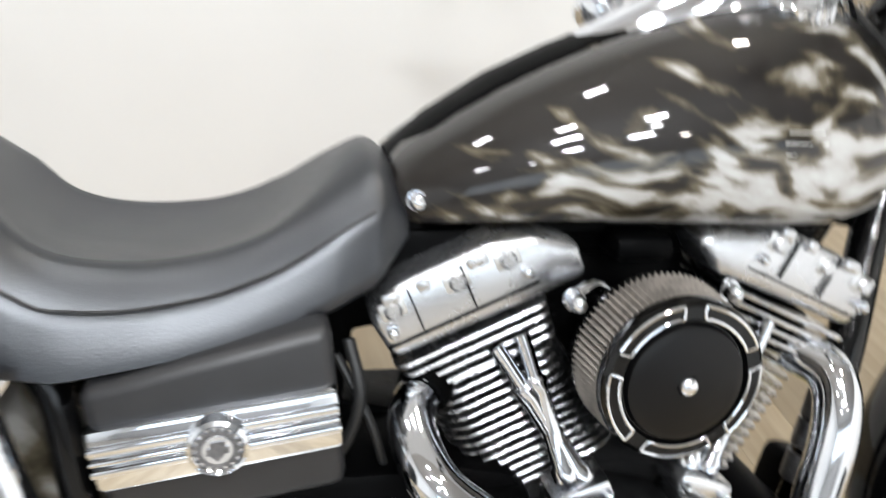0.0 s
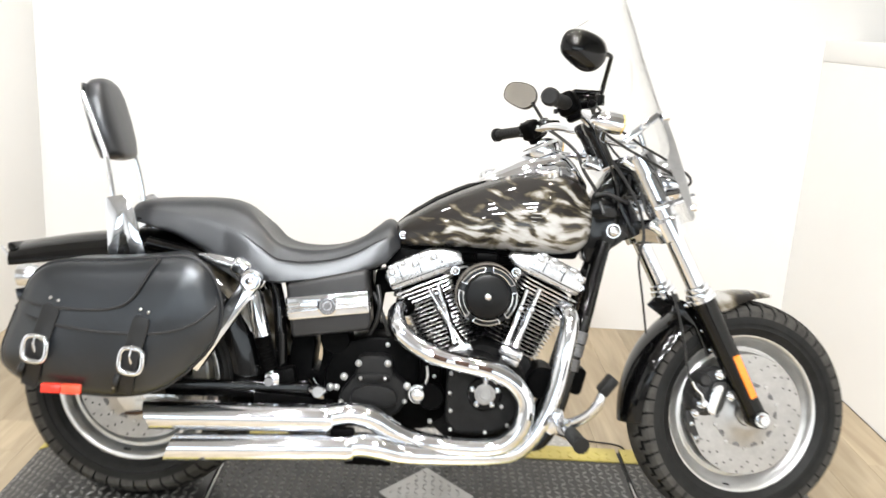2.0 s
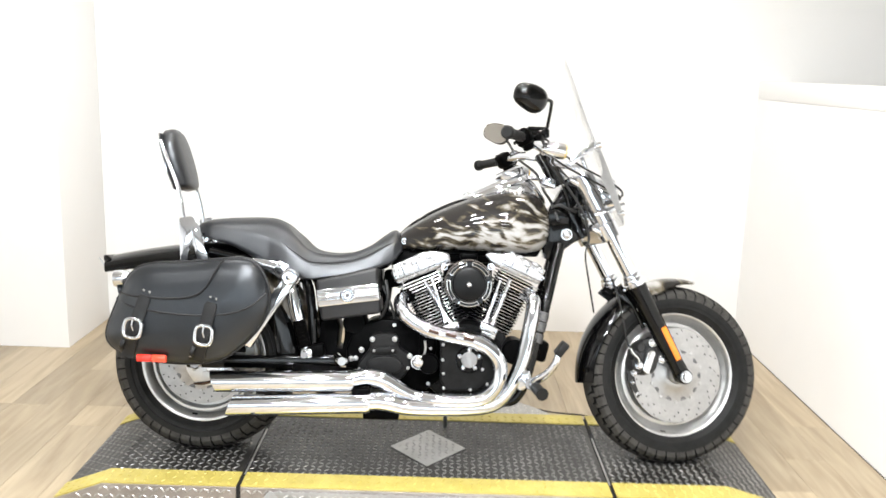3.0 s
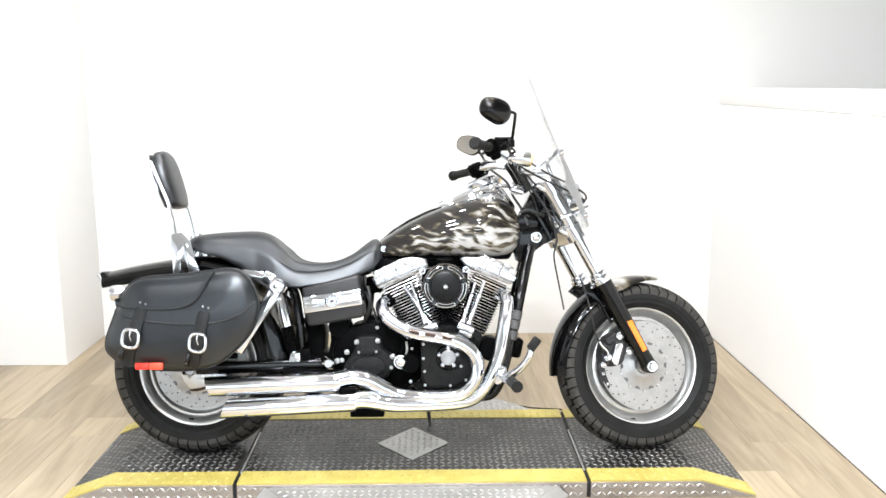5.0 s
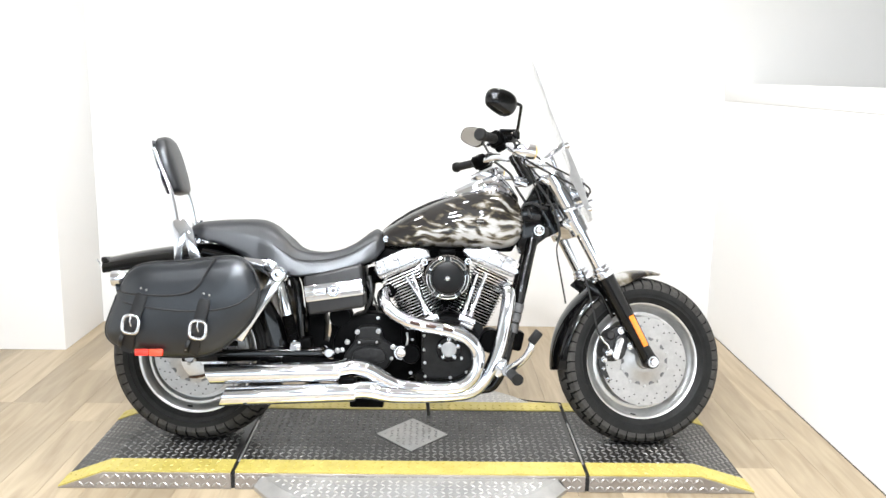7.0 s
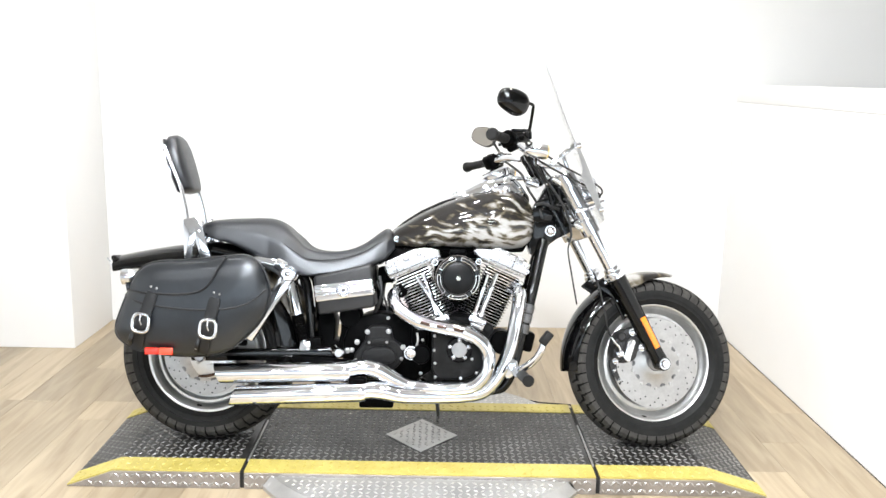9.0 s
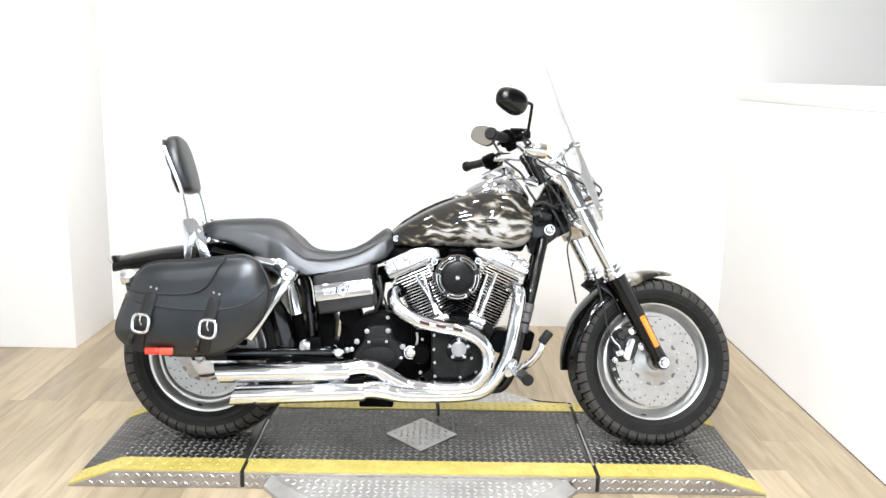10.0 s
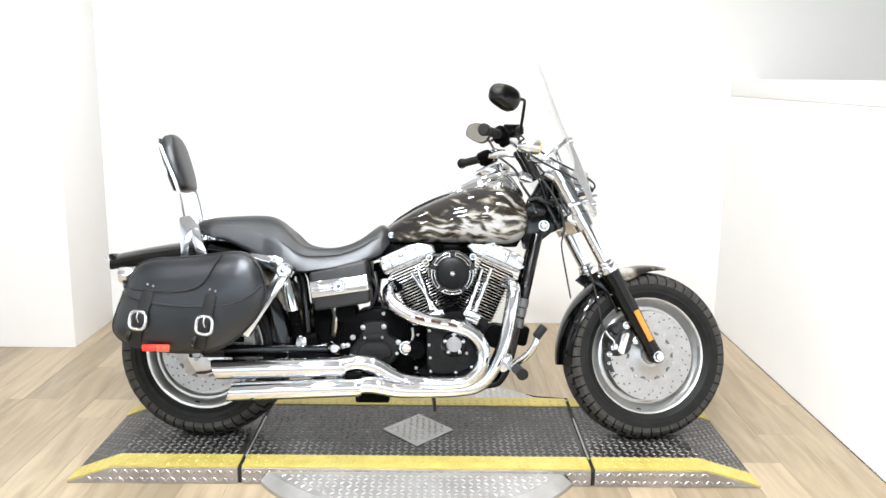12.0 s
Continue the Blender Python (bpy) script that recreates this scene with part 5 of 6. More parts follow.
part("band_rib", t, CHROME, band, "raised chrome rib")
t = bmesh.new()
lathe(t, [(0, -0.0142), (0.0125, -0.0142), (0.0145, -0.011), (0.0195, -0.011), (0.0215, -0.013), (0.0255, -0.011), (0.0265, 0.0), (0, 0.0)], (-0.323, -0.181, 0.552), n=36)
med = part("medallion", t, CHROME, band, "round metal medallion")
t = bmesh.new()
teeth = [(0.0195 if k % 4 < 2 else 0.0165, math.pi * k / 34) for k in range(68)]
prism(t, [(-0.323 + r * math.cos(a), 0.552 + r * math.sin(a)) for r, a in teeth], -0.194, -0.191)
shield = [(-0.009, 0.003), (-0.006, 0.003), (-0.006, 0.008), (0.006, 0.008), (0.006, 0.003), (0.009, 0.003), (0.009, -0.003), (0.006, -0.003), (0.0, -0.0095), (-0.006, -0.003), (-0.009, -0.003)]
prism(t, [(-0.323 + x, 0.552 + z + 0.14 * x) for x, z in shield], -0.1968, -0.1935)
part("medallion_inlay", t, MEDAL_GREY, med, "dark inlay of the medallion")

t = bmesh.new()
prism(t, [(-0.425, 0.592), (-0.228, 0.64), (-0.214, 0.5), (-0.405, 0.468)], -0.02, 0.17, 0.01)
part("battery_box", t, DULL_BLACK, fr, "black battery box")
t = bmesh.new()
prism(t, [(-0.215, 0.63), (-0.15, 0.64), (-0.158, 0.575), (-0.19, 0.57), (-0.2, 0.488), (-0.13, 0.47), (-0.13, 0.44), (-0.23, 0.44), (-0.225, 0.53)], 0.0, 0.09, 0.004)
part("starter_motor", t, DULL_BLACK, fr, "black starter housing")

# -- engine
eng = new("engine")
eng.parent = bike
tagged(eng, "black and silver V-twin engine with finned cylinders")
t = bmesh.new()
lathe(t, [(0, -0.11), (0.12, -0.11), (0.135, -0.09), (0.135, 0.09), (0.12, 0.11), (0, 0.11)], (0.075, 0, 0.34), n=56)
prism(t, [(-0.06, 0.25), (-0.06, 0.44), (0.02, 0.47), (0.14, 0.47), (0.21, 0.43), (0.215, 0.28), (0.16, 0.2), (0.0, 0.2)], -0.1, 0.1, 0.014)
part("crankcase", t, WRINKLE, eng, "wrinkle black crankcase")
VT = radians(24)


def cylinder(sgn, cx, cz, rocker):
    """sgn -1: rear cylinder, leaning back; +1: front. (cx, cz): middle of the joint below the rocker box."""
    up = Vector((math.sin(VT) * sgn, 0, math.cos(VT)))
    m = Matrix.Translation((cx, 0, cz)) @ Matrix.Rotation(VT * sgn, 4, "Y")
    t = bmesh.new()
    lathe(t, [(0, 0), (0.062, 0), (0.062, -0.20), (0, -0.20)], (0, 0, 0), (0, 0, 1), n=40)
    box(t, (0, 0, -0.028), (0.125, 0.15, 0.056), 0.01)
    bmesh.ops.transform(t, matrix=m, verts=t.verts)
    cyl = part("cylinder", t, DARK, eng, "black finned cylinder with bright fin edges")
    for k in range(18):
        d = -0.006 - 0.0108 * k
        head = k < 4
        if head:
            w, v, th, rr = 0.158 - 0.004 * k, 0.232, 0.0044, 0.014
        else:
            w, v, th, rr = 0.148 + 0.0012 * (k - 4), 0.206, 0.0029, 0.034
        t = bmesh.new()
        # rounded plate
        pts = []
        for (sx_, sy_) in ((1, 1), (-1, 1), (-1, -1), (1, -1)):
            for j in range(7):
                a = math.atan2(sy_, sx_) - math.pi / 4 + math.pi / 2 * j / 6
                pts.append((sx_ * (w / 2 - rr) + rr * math.cos(a), sy_ * (v / 2 - rr) + rr * math.sin(a)))
        inw = -sgn * 0.0013 * k
        loft(t, [[(p + inw, q, d - th / 2) for p, q in pts], [(p * 1.008 + inw, q * 1.008, d) for p, q in pts], [(p + inw, q, d + th / 2) for p, q in pts]])
        bmesh.ops.transform(t, matrix=m, verts=t.verts)
        part("fin", t, FIN_EDGE, cyl)
    t = bmesh.new()
    prism(t, rocker, -0.118, 0.098, 0.009, 3)
    rb = part("rocker_box", t, SILVER, eng, "satin silver rocker box")
    # upper lid and its bolts
    off = 0.048
    c = Vector((cx, -0.1205, cz)) + up * off
    ex = Vector((up.z, 0, -up.x))
    # cast lugs along the upper edge
    for a, w in ((-0.058, 0.016), (-0.026, 0.012), (0.028, 0.02)):
        t = bmesh.new()
        bar(t, c + ex * (a - w / 2) + up * 0.018, c + ex * (a + w / 2) + up * 0.018, 0.012, 0.006, 0.0028)
        part("rocker_cover_lug", t, SILVER, rb)
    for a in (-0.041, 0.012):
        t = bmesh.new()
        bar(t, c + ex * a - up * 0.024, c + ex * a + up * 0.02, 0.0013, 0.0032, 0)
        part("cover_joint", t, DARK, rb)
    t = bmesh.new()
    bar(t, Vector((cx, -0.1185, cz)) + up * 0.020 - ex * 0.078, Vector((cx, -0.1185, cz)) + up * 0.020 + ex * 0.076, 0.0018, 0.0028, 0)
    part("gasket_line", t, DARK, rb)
    # bolt bosses let into the upper edge, each with its own pocket
    for a in (-0.060, 0.004, 0.055):
        t = bmesh.new()
        q = c + ex * a + up * 0.006
        box(t, (q.x, -0.1165, q.z), (0.026, 0.006, 0.018), 0.0028, 2, Matrix.Rotation(VT * sgn, 4, "Y"))
        part("boss_pocket", t, SATIN, rb, "shallow pocket in the rocker cover")
        t = bmesh.new()
        lathe(t, [(0, -0.006), (0.006, -0.006), (0.0085, -0.0035), (0.0085, 0.004), (0, 0.004)], (q.x, -0.119, q.z), n=16)
        part("boss", t, SILVER, rb)
    for a in (-0.068, 0.068):
        q = c + ex * a - up * 0.014
        bolt_at(q.x, q.z, -0.12, 0.0055, rb, CHROME)
    return cyl


ROCK_R = [(-0.19, 0.628), (-0.17, 0.66), (-0.08, 0.702), (-0.04, 0.708), (0.006, 0.70), (0.018, 0.668), (-0.024, 0.648), (-0.165, 0.588)]
ROCK_F = [(0.126, 0.698), (0.14, 0.708), (0.235, 0.705), (0.322, 0.666), (0.329, 0.62), (0.312, 0.602), (0.178, 0.655), (0.15, 0.665)]
cylinder(-1, -0.092, 0.614, ROCK_R)
cylinder(1, 0.247, 0.622, ROCK_F)
# pushrod tubes and lifter blocks
for a, b in (((-0.07, 0.600), (0.022, 0.465)), ((-0.046, 0.612), (0.004, 0.468)), ((0.181, 0.614), (0.133, 0.472)), ((0.214, 0.616), (0.155, 0.465))):
    a, b = Vector((a[0], -0.122, a[1])), Vector((b[0], -0.146, b[1]))
    d = (b - a).normalized()
    L_ = (b - a).length
    t = bmesh.new()
    lathe(t, [(0, 0), (0.0075, 0), (0.0075, L_ * 0.28), (0.011, L_ * 0.30), (0.0115, L_ * 0.36), (0.010, L_ * 0.38), (0.010, L_ * 0.9), (0.013, L_ * 0.93), (0.013, L_), (0, L_)], a, d, n=20)
    part("pushrod_tube", t, CHROME, eng, "chrome pushrod tube")
for cx, ang in ((0.018, -0.35), (0.146, 0.35)):
    t = bmesh.new()
    box(t, (cx, -0.142, 0.452), (0.062, 0.05, 0.028), 0.007, 2, Matrix.Rotation(ang, 4, "Y"))
    box(t, (cx, -0.14, 0.436), (0.05, 0.045, 0.03), 0.006, 2, Matrix.Rotation(ang, 4, "Y"))
    lb = part("lifter_block", t, POLISHED, eng, "polished lifter block")
    for q in (-0.022, 0.022):
        bolt_at(cx + q, 0.452 + q * ang * -1, -0.169, 0.005, lb, CHROME)
# cam cover and its round chrome cover
t = bmesh.new()
prism(t, rounded([(-0.014, 0.442), (0.06, 0.452), (0.14, 0.425), (0.172, 0.37), (0.172, 0.30), (0.125, 0.25), (-0.012, 0.245)], 1, 0.18), -0.196, -0.08, 0.010, 3)
cam_cover = part("cam_cover", t, WRINKLE, eng, "wrinkle black cam cover")
t = bmesh.new()
lathe(t, [(0, -0.010), (0.040, -0.010), (0.044, -0.006), (0.044, 0.004), (0, 0.004)], (0.083, -0.196, 0.354), n=44)
points = part("timer_cover", t, GLOSS_BLACK, cam_cover, "black and chrome round timer cover")
t = bmesh.new()
lathe(t, [(0, -0.0150), (0.0085, -0.0155), (0.0095, -0.0165), (0.0115, -0.0165), (0.0125, -0.0145), (0.0165, -0.0145), (0.0175, -0.0165), (0.0195, -0.0165), (0.0205, -0.0145), (0.0225, -0.0145), (0.0235, -0.0165), (0.0255, -0.016), (0.0262, -0.012), (0.0262, -0.008), (0, -0.008)], (0.083, -0.196, 0.354), n=48)
part("timer_medallion", t, DISC_STEEL, points, "engraved metal medallion")
for k in range(5):
    a = math.pi / 2 + 2 * math.pi * k / 5
    bolt_at(0.083 + 0.033 * math.cos(a), 0.354 + 0.033 * math.sin(a), -0.207, 0.0058, points, CHROME)
for bx, bz in ((-0.004, 0.432), (-0.004, 0.40), (-0.004, 0.35), (0.0, 0.305), (0.002, 0.257), (0.09, 0.254), (0.145, 0.274), (0.128, 0.322), (0.06, 0.44)):
    bolt_at(bx, bz, -0.197, 0.0042, cam_cover, BOLT)
# gearbox, clutch release cover, filler cap
t = bmesh.new()
prism(t, rounded([(-0.33, 0.26), (-0.33, 0.40), (-0.25, 0.47), (-0.05, 0.47), (-0.01, 0.42), (-0.01, 0.23), (-0.28, 0.23)], 1, 0.2), -0.12, 0.12, 0.012)
box(t, (-0.055, -0.12, 0.40), (0.06, 0.05, 0.09), 0.012)
lathe(t, [(0, -0.06), (0.03, -0.06), (0.034, -0.05), (0.034, 0), (0, 0)], (-0.05, -0.115, 0.33), n=28)
gear = part("gearbox", t, DULL_BLACK, bike, "wrinkle black gearbox")
t = bmesh.new()
prism(t, [(x_, z_ - 0.009) for x_, z_ in ((-0.287, 0.306), (-0.285, 0.336), (-0.249, 0.382), (-0.243, 0.426), (-0.228, 0.436), (-0.17, 0.438), (-0.156, 0.428), (-0.15, 0.39), (-0.115, 0.368), (-0.106, 0.33), (-0.135, 0.287), (-0.16, 0.28), (-0.24, 0.285))], -0.164, -0.11, 0.010, 3)
gc = part("clutch_cover", t, WRINKLE, gear, "black gearbox side cover with steel bolts")
t = bmesh.new()
prism(t, rounded([(-0.26, 0.31), (-0.245, 0.352), (-0.15, 0.356), (-0.13, 0.312), (-0.16, 0.295), (-0.235, 0.296)], 2), -0.178, -0.15, 0.006, 2)
part("cover_rise", t, WRINKLE, gc)
t = bmesh.new()
prism(t, rounded([(-0.245, 0.368), (-0.245, 0.39), (-0.155, 0.393), (-0.155, 0.371)], 1), -0.170, -0.15, 0.003, 2, Matrix.Translation((0, 0, -0.009)))
part("cover_plate", t, WRINKLE, gc)
for bx, bz, br in ((-0.239, 0.416, 0.0085), (-0.165, 0.419, 0.0085), (-0.232, 0.379, 0.006), (-0.170, 0.381, 0.006), (-0.113, 0.364, 0.009), (-0.118, 0.324, 0.006), (-0.279, 0.315, 0.006), (-0.274, 0.380, 0.009), (-0.292, 0.352, 0.008)):
    bolt_at(bx, bz - 0.009, -0.168, br * 0.85, gc, BOLT)
bolt_at(-0.085, 0.335, -0.166, 0.0195, gear, POLISHED, "filler_cap", 0.016, 8)
for bx, bz, br in ((-0.065, 0.345, 0.005), (-0.06, 0.42, 0.004), (-0.168, 0.455, 0.005), (-0.12, 0.455, 0.005), (-0.045, 0.38, 0.004), (-0.055, 0.30, 0.005), (-0.05, 0.262, 0.005)):
    bolt_at(bx, bz, -0.15, br, gear, BOLT)
t = tube(bmesh.new(), [(-0.065, -0.15, 0.405), (-0.062, -0.155, 0.38), (-0.066, -0.152, 0.36)], 0.004, 8, 4)
part("vent_hose", t, SATIN, gear)
# air cleaner
AC = Vector((0.0745, -0.110, 0.602))
air = part("air_cleaner", lathe(bmesh.new(), [(0, 0.03), (0.045, 0.03), (0.05, 0.0), (0.06, -0.03), (0.080, -0.04), (0.080, -0.047), (0, -0.047)], AC, n=48), GLOSS_BLACK, eng, "round air cleaner with pleated filter and black face")
t = bmesh.new()
n = 168
ring0, ring1 = [], []
for k in range(n):
    a = 2 * math.pi * k / n
    rr = 0.0815 if k % 2 else 0.0765
    ring0.append((AC.x + rr * math.cos(a), AC.y - 0.046, AC.z + rr * math.sin(a)))
    rr = 0.0775 if k % 2 else 0.0725
    ring1.append((AC.x + rr * math.cos(a), AC.y - 0.095, AC.z + rr * math.sin(a)))
loft(t, [ring0, ring1])
part("filter_element", t, PLEAT, air, "pleated grey filter element", sharp=15)
t = bmesh.new()
lathe(t, [(0.0, -0.090), (0.075, -0.090), (0.0775, -0.096), (0.0765, -0.105), (0.072, -0.109), (0.0602, -0.109), (0.0575, -0.105), (0.0, -0.105)], AC, n=64)
part("cover_ring", t, GLOSS_BLACK, air, "black cover ring with chrome slots")
for k in range(5):
    a0 = radians(54 + 72 * k)
    t = bmesh.new()
    pts = []
    r0, r1, half = 0.0615, 0.0722, 28.0
    for j in range(15):
        a = a0 + radians(half) * (j / 7 - 1)
        pts.append((AC.x + r1 * math.cos(a), AC.y - 0.1088, AC.z + r1 * math.sin(a)))
    for j in range(15):
        a = a0 - radians(half - 1.5) * (j / 7 - 1)
        pts.append((AC.x + r0 * math.cos(a), AC.y - 0.1096, AC.z + r0 * math.sin(a)))
    pts.append(pts[0])
    tube(t, pts, 0.0017, 8, 2, cap=False)
    part("slot_trim", t, CHROME, air, "chrome outline of a slot")
t = bmesh.new()
lathe(t, [(0, -0.114), (0.0455, -0.114), (0.0540, -0.111), (0.0565, -0.105), (0.0565, -0.10), (0, -0.10)], AC, n=64)
part("face_plate", t, FACE_BLACK, air, "gloss black face plate")
bolt_at(AC.x, AC.z, AC.y - 0.114, 0.0085, air, CHROME, "centre_bolt", 0.006)
part("choke_cover", box(bmesh.new(), (0.075, -0.085, 0.69), (0.06, 0.06, 0.025), 0.008, 2), DULL_BLACK, eng)
t = bmesh.new()
tube(t, [(0.06, -0.06, 0.55), (0.075, -0.03, 0.6), (0.078, 0.0, 0.66)], 0.028, 16, 4)
box(t, (0.075, 0.0, 0.60), (0.17, 0.09, 0.20), 0.02, 2)
box(t, (0.06, 0.0, 0.69), (0.22, 0.12, 0.045), 0.012, 2)
part("intake", t, DULL_BLACK, eng, "black intake body")
part("intake_base", box(bmesh.new(), (0.078, 0.0, 0.485), (0.10, 0.10, 0.08), 0.012, 2), DULL_BLACK, eng)
for bx, bz in ((-0.007, 0.655), (0.148, 0.660)):
    bolt_at(bx, bz, -0.15, 0.0085, air, CHROME, "breather_bolt", 0.016, 8)
bm_ = tube(bmesh.new(), [(-0.004, -0.14, 0.655), (0.02, -0.13, 0.662), (0.045, -0.12, 0.645)], 0.007, 12, 4)
part("breather_tube", bm_, CHROME, air)

# -- exhaust
exh = new("exhaust")
exh.parent = bike
tagged(exh, "chrome staggered dual exhaust")
REAR_PIPE = [(-0.125, -0.09, 0.555), (-0.15, -0.13, 0.535), (-0.14, -0.18, 0.502), (-0.103, -0.2, 0.471), (-0.05, -0.215, 0.447), (0.02, -0.226, 0.432), (0.095, -0.226, 0.418), (0.15, -0.226, 0.391), (0.183, -0.226, 0.345), (0.178, -0.226, 0.285), (0.145, -0.226, 0.24), (0.095, -0.222, 0.222), (-0.01, -0.212, 0.219), (-0.085, -0.194, 0.224), (-0.14, -0.199, 0.246), (-0.195, -0.204, 0.277), (-0.25, -0.209, 0.287), (-0.3, -0.214, 0.28)]
FRONT_PIPE = [(0.27, -0.09, 0.57), (0.293, -0.13, 0.555), (0.291, -0.155, 0.51), (0.277, -0.165, 0.43), (0.262, -0.175, 0.365), (0.238, -0.185, 0.3), (0.207, -0.192, 0.245), (0.165, -0.198, 0.208), (0.10, -0.205, 0.196), (0.0, -0.21, 0.193), (-0.11, -0.215, 0.196), (-0.17, -0.22, 0.208), (-0.21, -0.22, 0.213), (-0.25, -0.222, 0.210)]
rp = part("rear_head_pipe", tube(bmesh.new(), REAR_PIPE, [0.02, 0.023, 0.024, 0.024, 0.024, 0.0235, 0.0235, 0.0235, 0.0235, 0.0235, 0.0235, 0.0235, 0.025, 0.027, 0.029, 0.030, 0.030, 0.030], 24, 6), CHROME, exh, "chrome rear head pipe with slotted shield")
part("front_head_pipe", tube(bmesh.new(), FRONT_PIPE, [0.0245] * 9 + [0.026, 0.029, 0.031, 0.031, 0.031], 24, 6), CHROME, exh, "chrome front head pipe")
for k, (sx_, sz_, an) in enumerate(((-0.036, 0.4430, -0.27), (0.020, 0.4330, -0.19), (0.078, 0.4225, -0.2))):
    t = bmesh.new()
    box(t, (sx_, -0.2485 + 0.06 * max(0, -0.02 - sx_), sz_ + 0.004), (0.036, 0.004, 0.011), 0.0019, 2, Matrix.Rotation(-an, 4, "Y"))
    part("shield_slot", t, HOT_STEEL, rp, "heat-browned slot in the shield")
t = bmesh.new()
lathe(t, [(0.02, -0.004), (0.026, -0.004), (0.0275, 0.0), (0.0275, 0.010), (0.025, 0.015), (0.02, 0.015)], (-0.128, -0.095, 0.553), (-0.6, -0.75, -0.35), n=28)
part("port_clamp", t, DARK, rp, "dark exhaust port clamp")
for p, q in ((Vector((-0.062, -0.213, 0.4515)), Vector((-0.056, -0.214, 0.449))), (Vector((0.112, -0.226, 0.412)), Vector((0.119, -0.226, 0.408)))):
    t = tube(bmesh.new(), [p, q], 0.0262, 24, 1)
    part("shield_clamp", t, CHROME, rp)


def muffler(x0, x1, y, z0, z1, r, cut):
    """A chrome can with a stepped front collar and a slash-cut tail."""
    a, b = Vector((x0, y, z0)), Vector((x1, y - 0.01, z1))
    d = (b - a).normalized()
    L_ = (b - a).length
    t = bmesh.new()
    lathe(t, [(0.02, 0.0), (r * 0.9, 0.0), (r * 0.97, 0.004), (r, 0.012), (r, L_ * 0.5), (r, L_), (r - 0.004, L_), (r - 0.006, L_ - 0.1), (0, L_ - 0.1)], a, d, n=40)
    for v in t.verts:
        k = (v.co - a).dot(d)
        if k > L_ - 0.02:
            v.co += d * cut * ((v.co.z - (a + d * k).z) / r)
    ob = part("muffler", t, CHROME, exh, "long chrome slash-cut muffler", sharp=40)
    part("collar", lathe(bmesh.new(), [(r * 1.0, 0.01), (r * 1.03, 0.012), (r * 1.03, 0.022), (r, 0.024)], a, d, n=40), CHROME, ob)
    return ob


muffler(-0.292, -0.746, -0.213, 0.274, 0.261, 0.0345, 0.012)
muffler(-0.237, -0.690, -0.223, 0.206, 0.187, 0.0335, -0.014)
t = bmesh.new()
prism(t, [(-0.30, 0.24), (-0.30, 0.31), (-0.5, 0.32), (-0.5, 0.25)], -0.17, -0.165, 0.001, 1)
box(t, (-0.205, -0.12, 0.155), (0.12, 0.06, 0.036), 0.006)
# black block added between the pipes to stand in for the shaded gap
box(t, (-0.266, -0.222, 0.2415), (0.062, 0.034, 0.03), 0.01, 2)
part("bracket_and_gap_shade", t, DULL_BLACK, exh)

# -- rear fender, strut, sissy bar
t = bmesh.new()
rings = []
N = 56
for q in range(N + 1):
    f = q / N
    if f < 0.62:
        a = radians(-8 + (100 + 8) * f / 0.62)
        cx, cz = RA.x + 0.402 * math.cos(a), RA.z + 0.402 * math.sin(a)
        nx, nz = math.cos(a), math.sin(a)
    else:
        g = (f - 0.62) / 0.38
        a0 = radians(100)
        sx_, sz_ = RA.x + 0.402 * math.cos(a0), RA.z + 0.402 * math.sin(a0)
        ex_, ez_ = -1.168, 0.655
        cx, cz = sx_ + (ex_ - sx_) * g, sz_ + (ez_ - sz_) * g + 0.004 * math.sin(g * math.pi)
        a = radians(100 + 6 * g)
        nx, nz = math.cos(a), math.sin(a)
    hw = 0.112
    drop = float(np.interp(f, (0.0, 0.25, 0.4), (0.15, 0.14, 0.075))) if f < 0.62 else 0.075 - 0.02 * (f - 0.62) / 0.38
    outer = [(math.sin(radians(b)), 1 - math.cos(radians(b))) for b in range(-88, 89, 11)]
    ring = [(cx - nx * drop * w, hw * u, cz - nz * drop * w) for u, w in outer]
    ring += [(cx - nx * (0.004 + drop * w), (hw - 0.004) * u, cz - nz * (0.004 + drop * w)) for u, w in outer[::-1]]
    rings.append(ring)
loft(t, rings)
rf = part("rear_fender", t, GLOSS_BLACK, bike, "gloss black rear fender with silver smoke stripe", sharp=60)
# airbrushed stripe below the seat
t = bmesh.new()
rings = []
for q in range(13, 27):
    a = radians(-8 + 108 * (q / 40))
    rr = 0.4035
    rings.append([(RA.x + (rr - 0.075 * (1 - math.cos(radians(b)))) * math.cos(a), -0.1135 * math.sin(radians(b)), RA.z + (rr - 0.075 * (1 - math.cos(radians(b)))) * math.sin(a)) for b in range(38, 87, 6)])
loft(t, rings, cap=False, close=False)
part("fender_artwork", t, FLAME_FENDER, rf, "silver smoke airbrush")
t = bmesh.new()
rings = []
for q in range(0, 13):
    a = radians(12 + 27 * (q / 12))
    dr = float(np.interp((math.degrees(a) + 8) / 108 * 0.62, (0.0, 0.25, 0.4), (0.15, 0.14, 0.075)))
    rings.append([(RA.x + (0.404 - dr * (1 - math.cos(radians(b)))) * math.cos(a), -0.1135 * math.sin(radians(b)), RA.z + (0.404 - dr * (1 - math.cos(radians(b)))) * math.sin(a)) for b in range(0, 61, 6)])
loft(t, rings, cap=False, close=False)
part("fender_front_artwork", t, FLAME_FENDER, rf, "silver smoke airbrush")
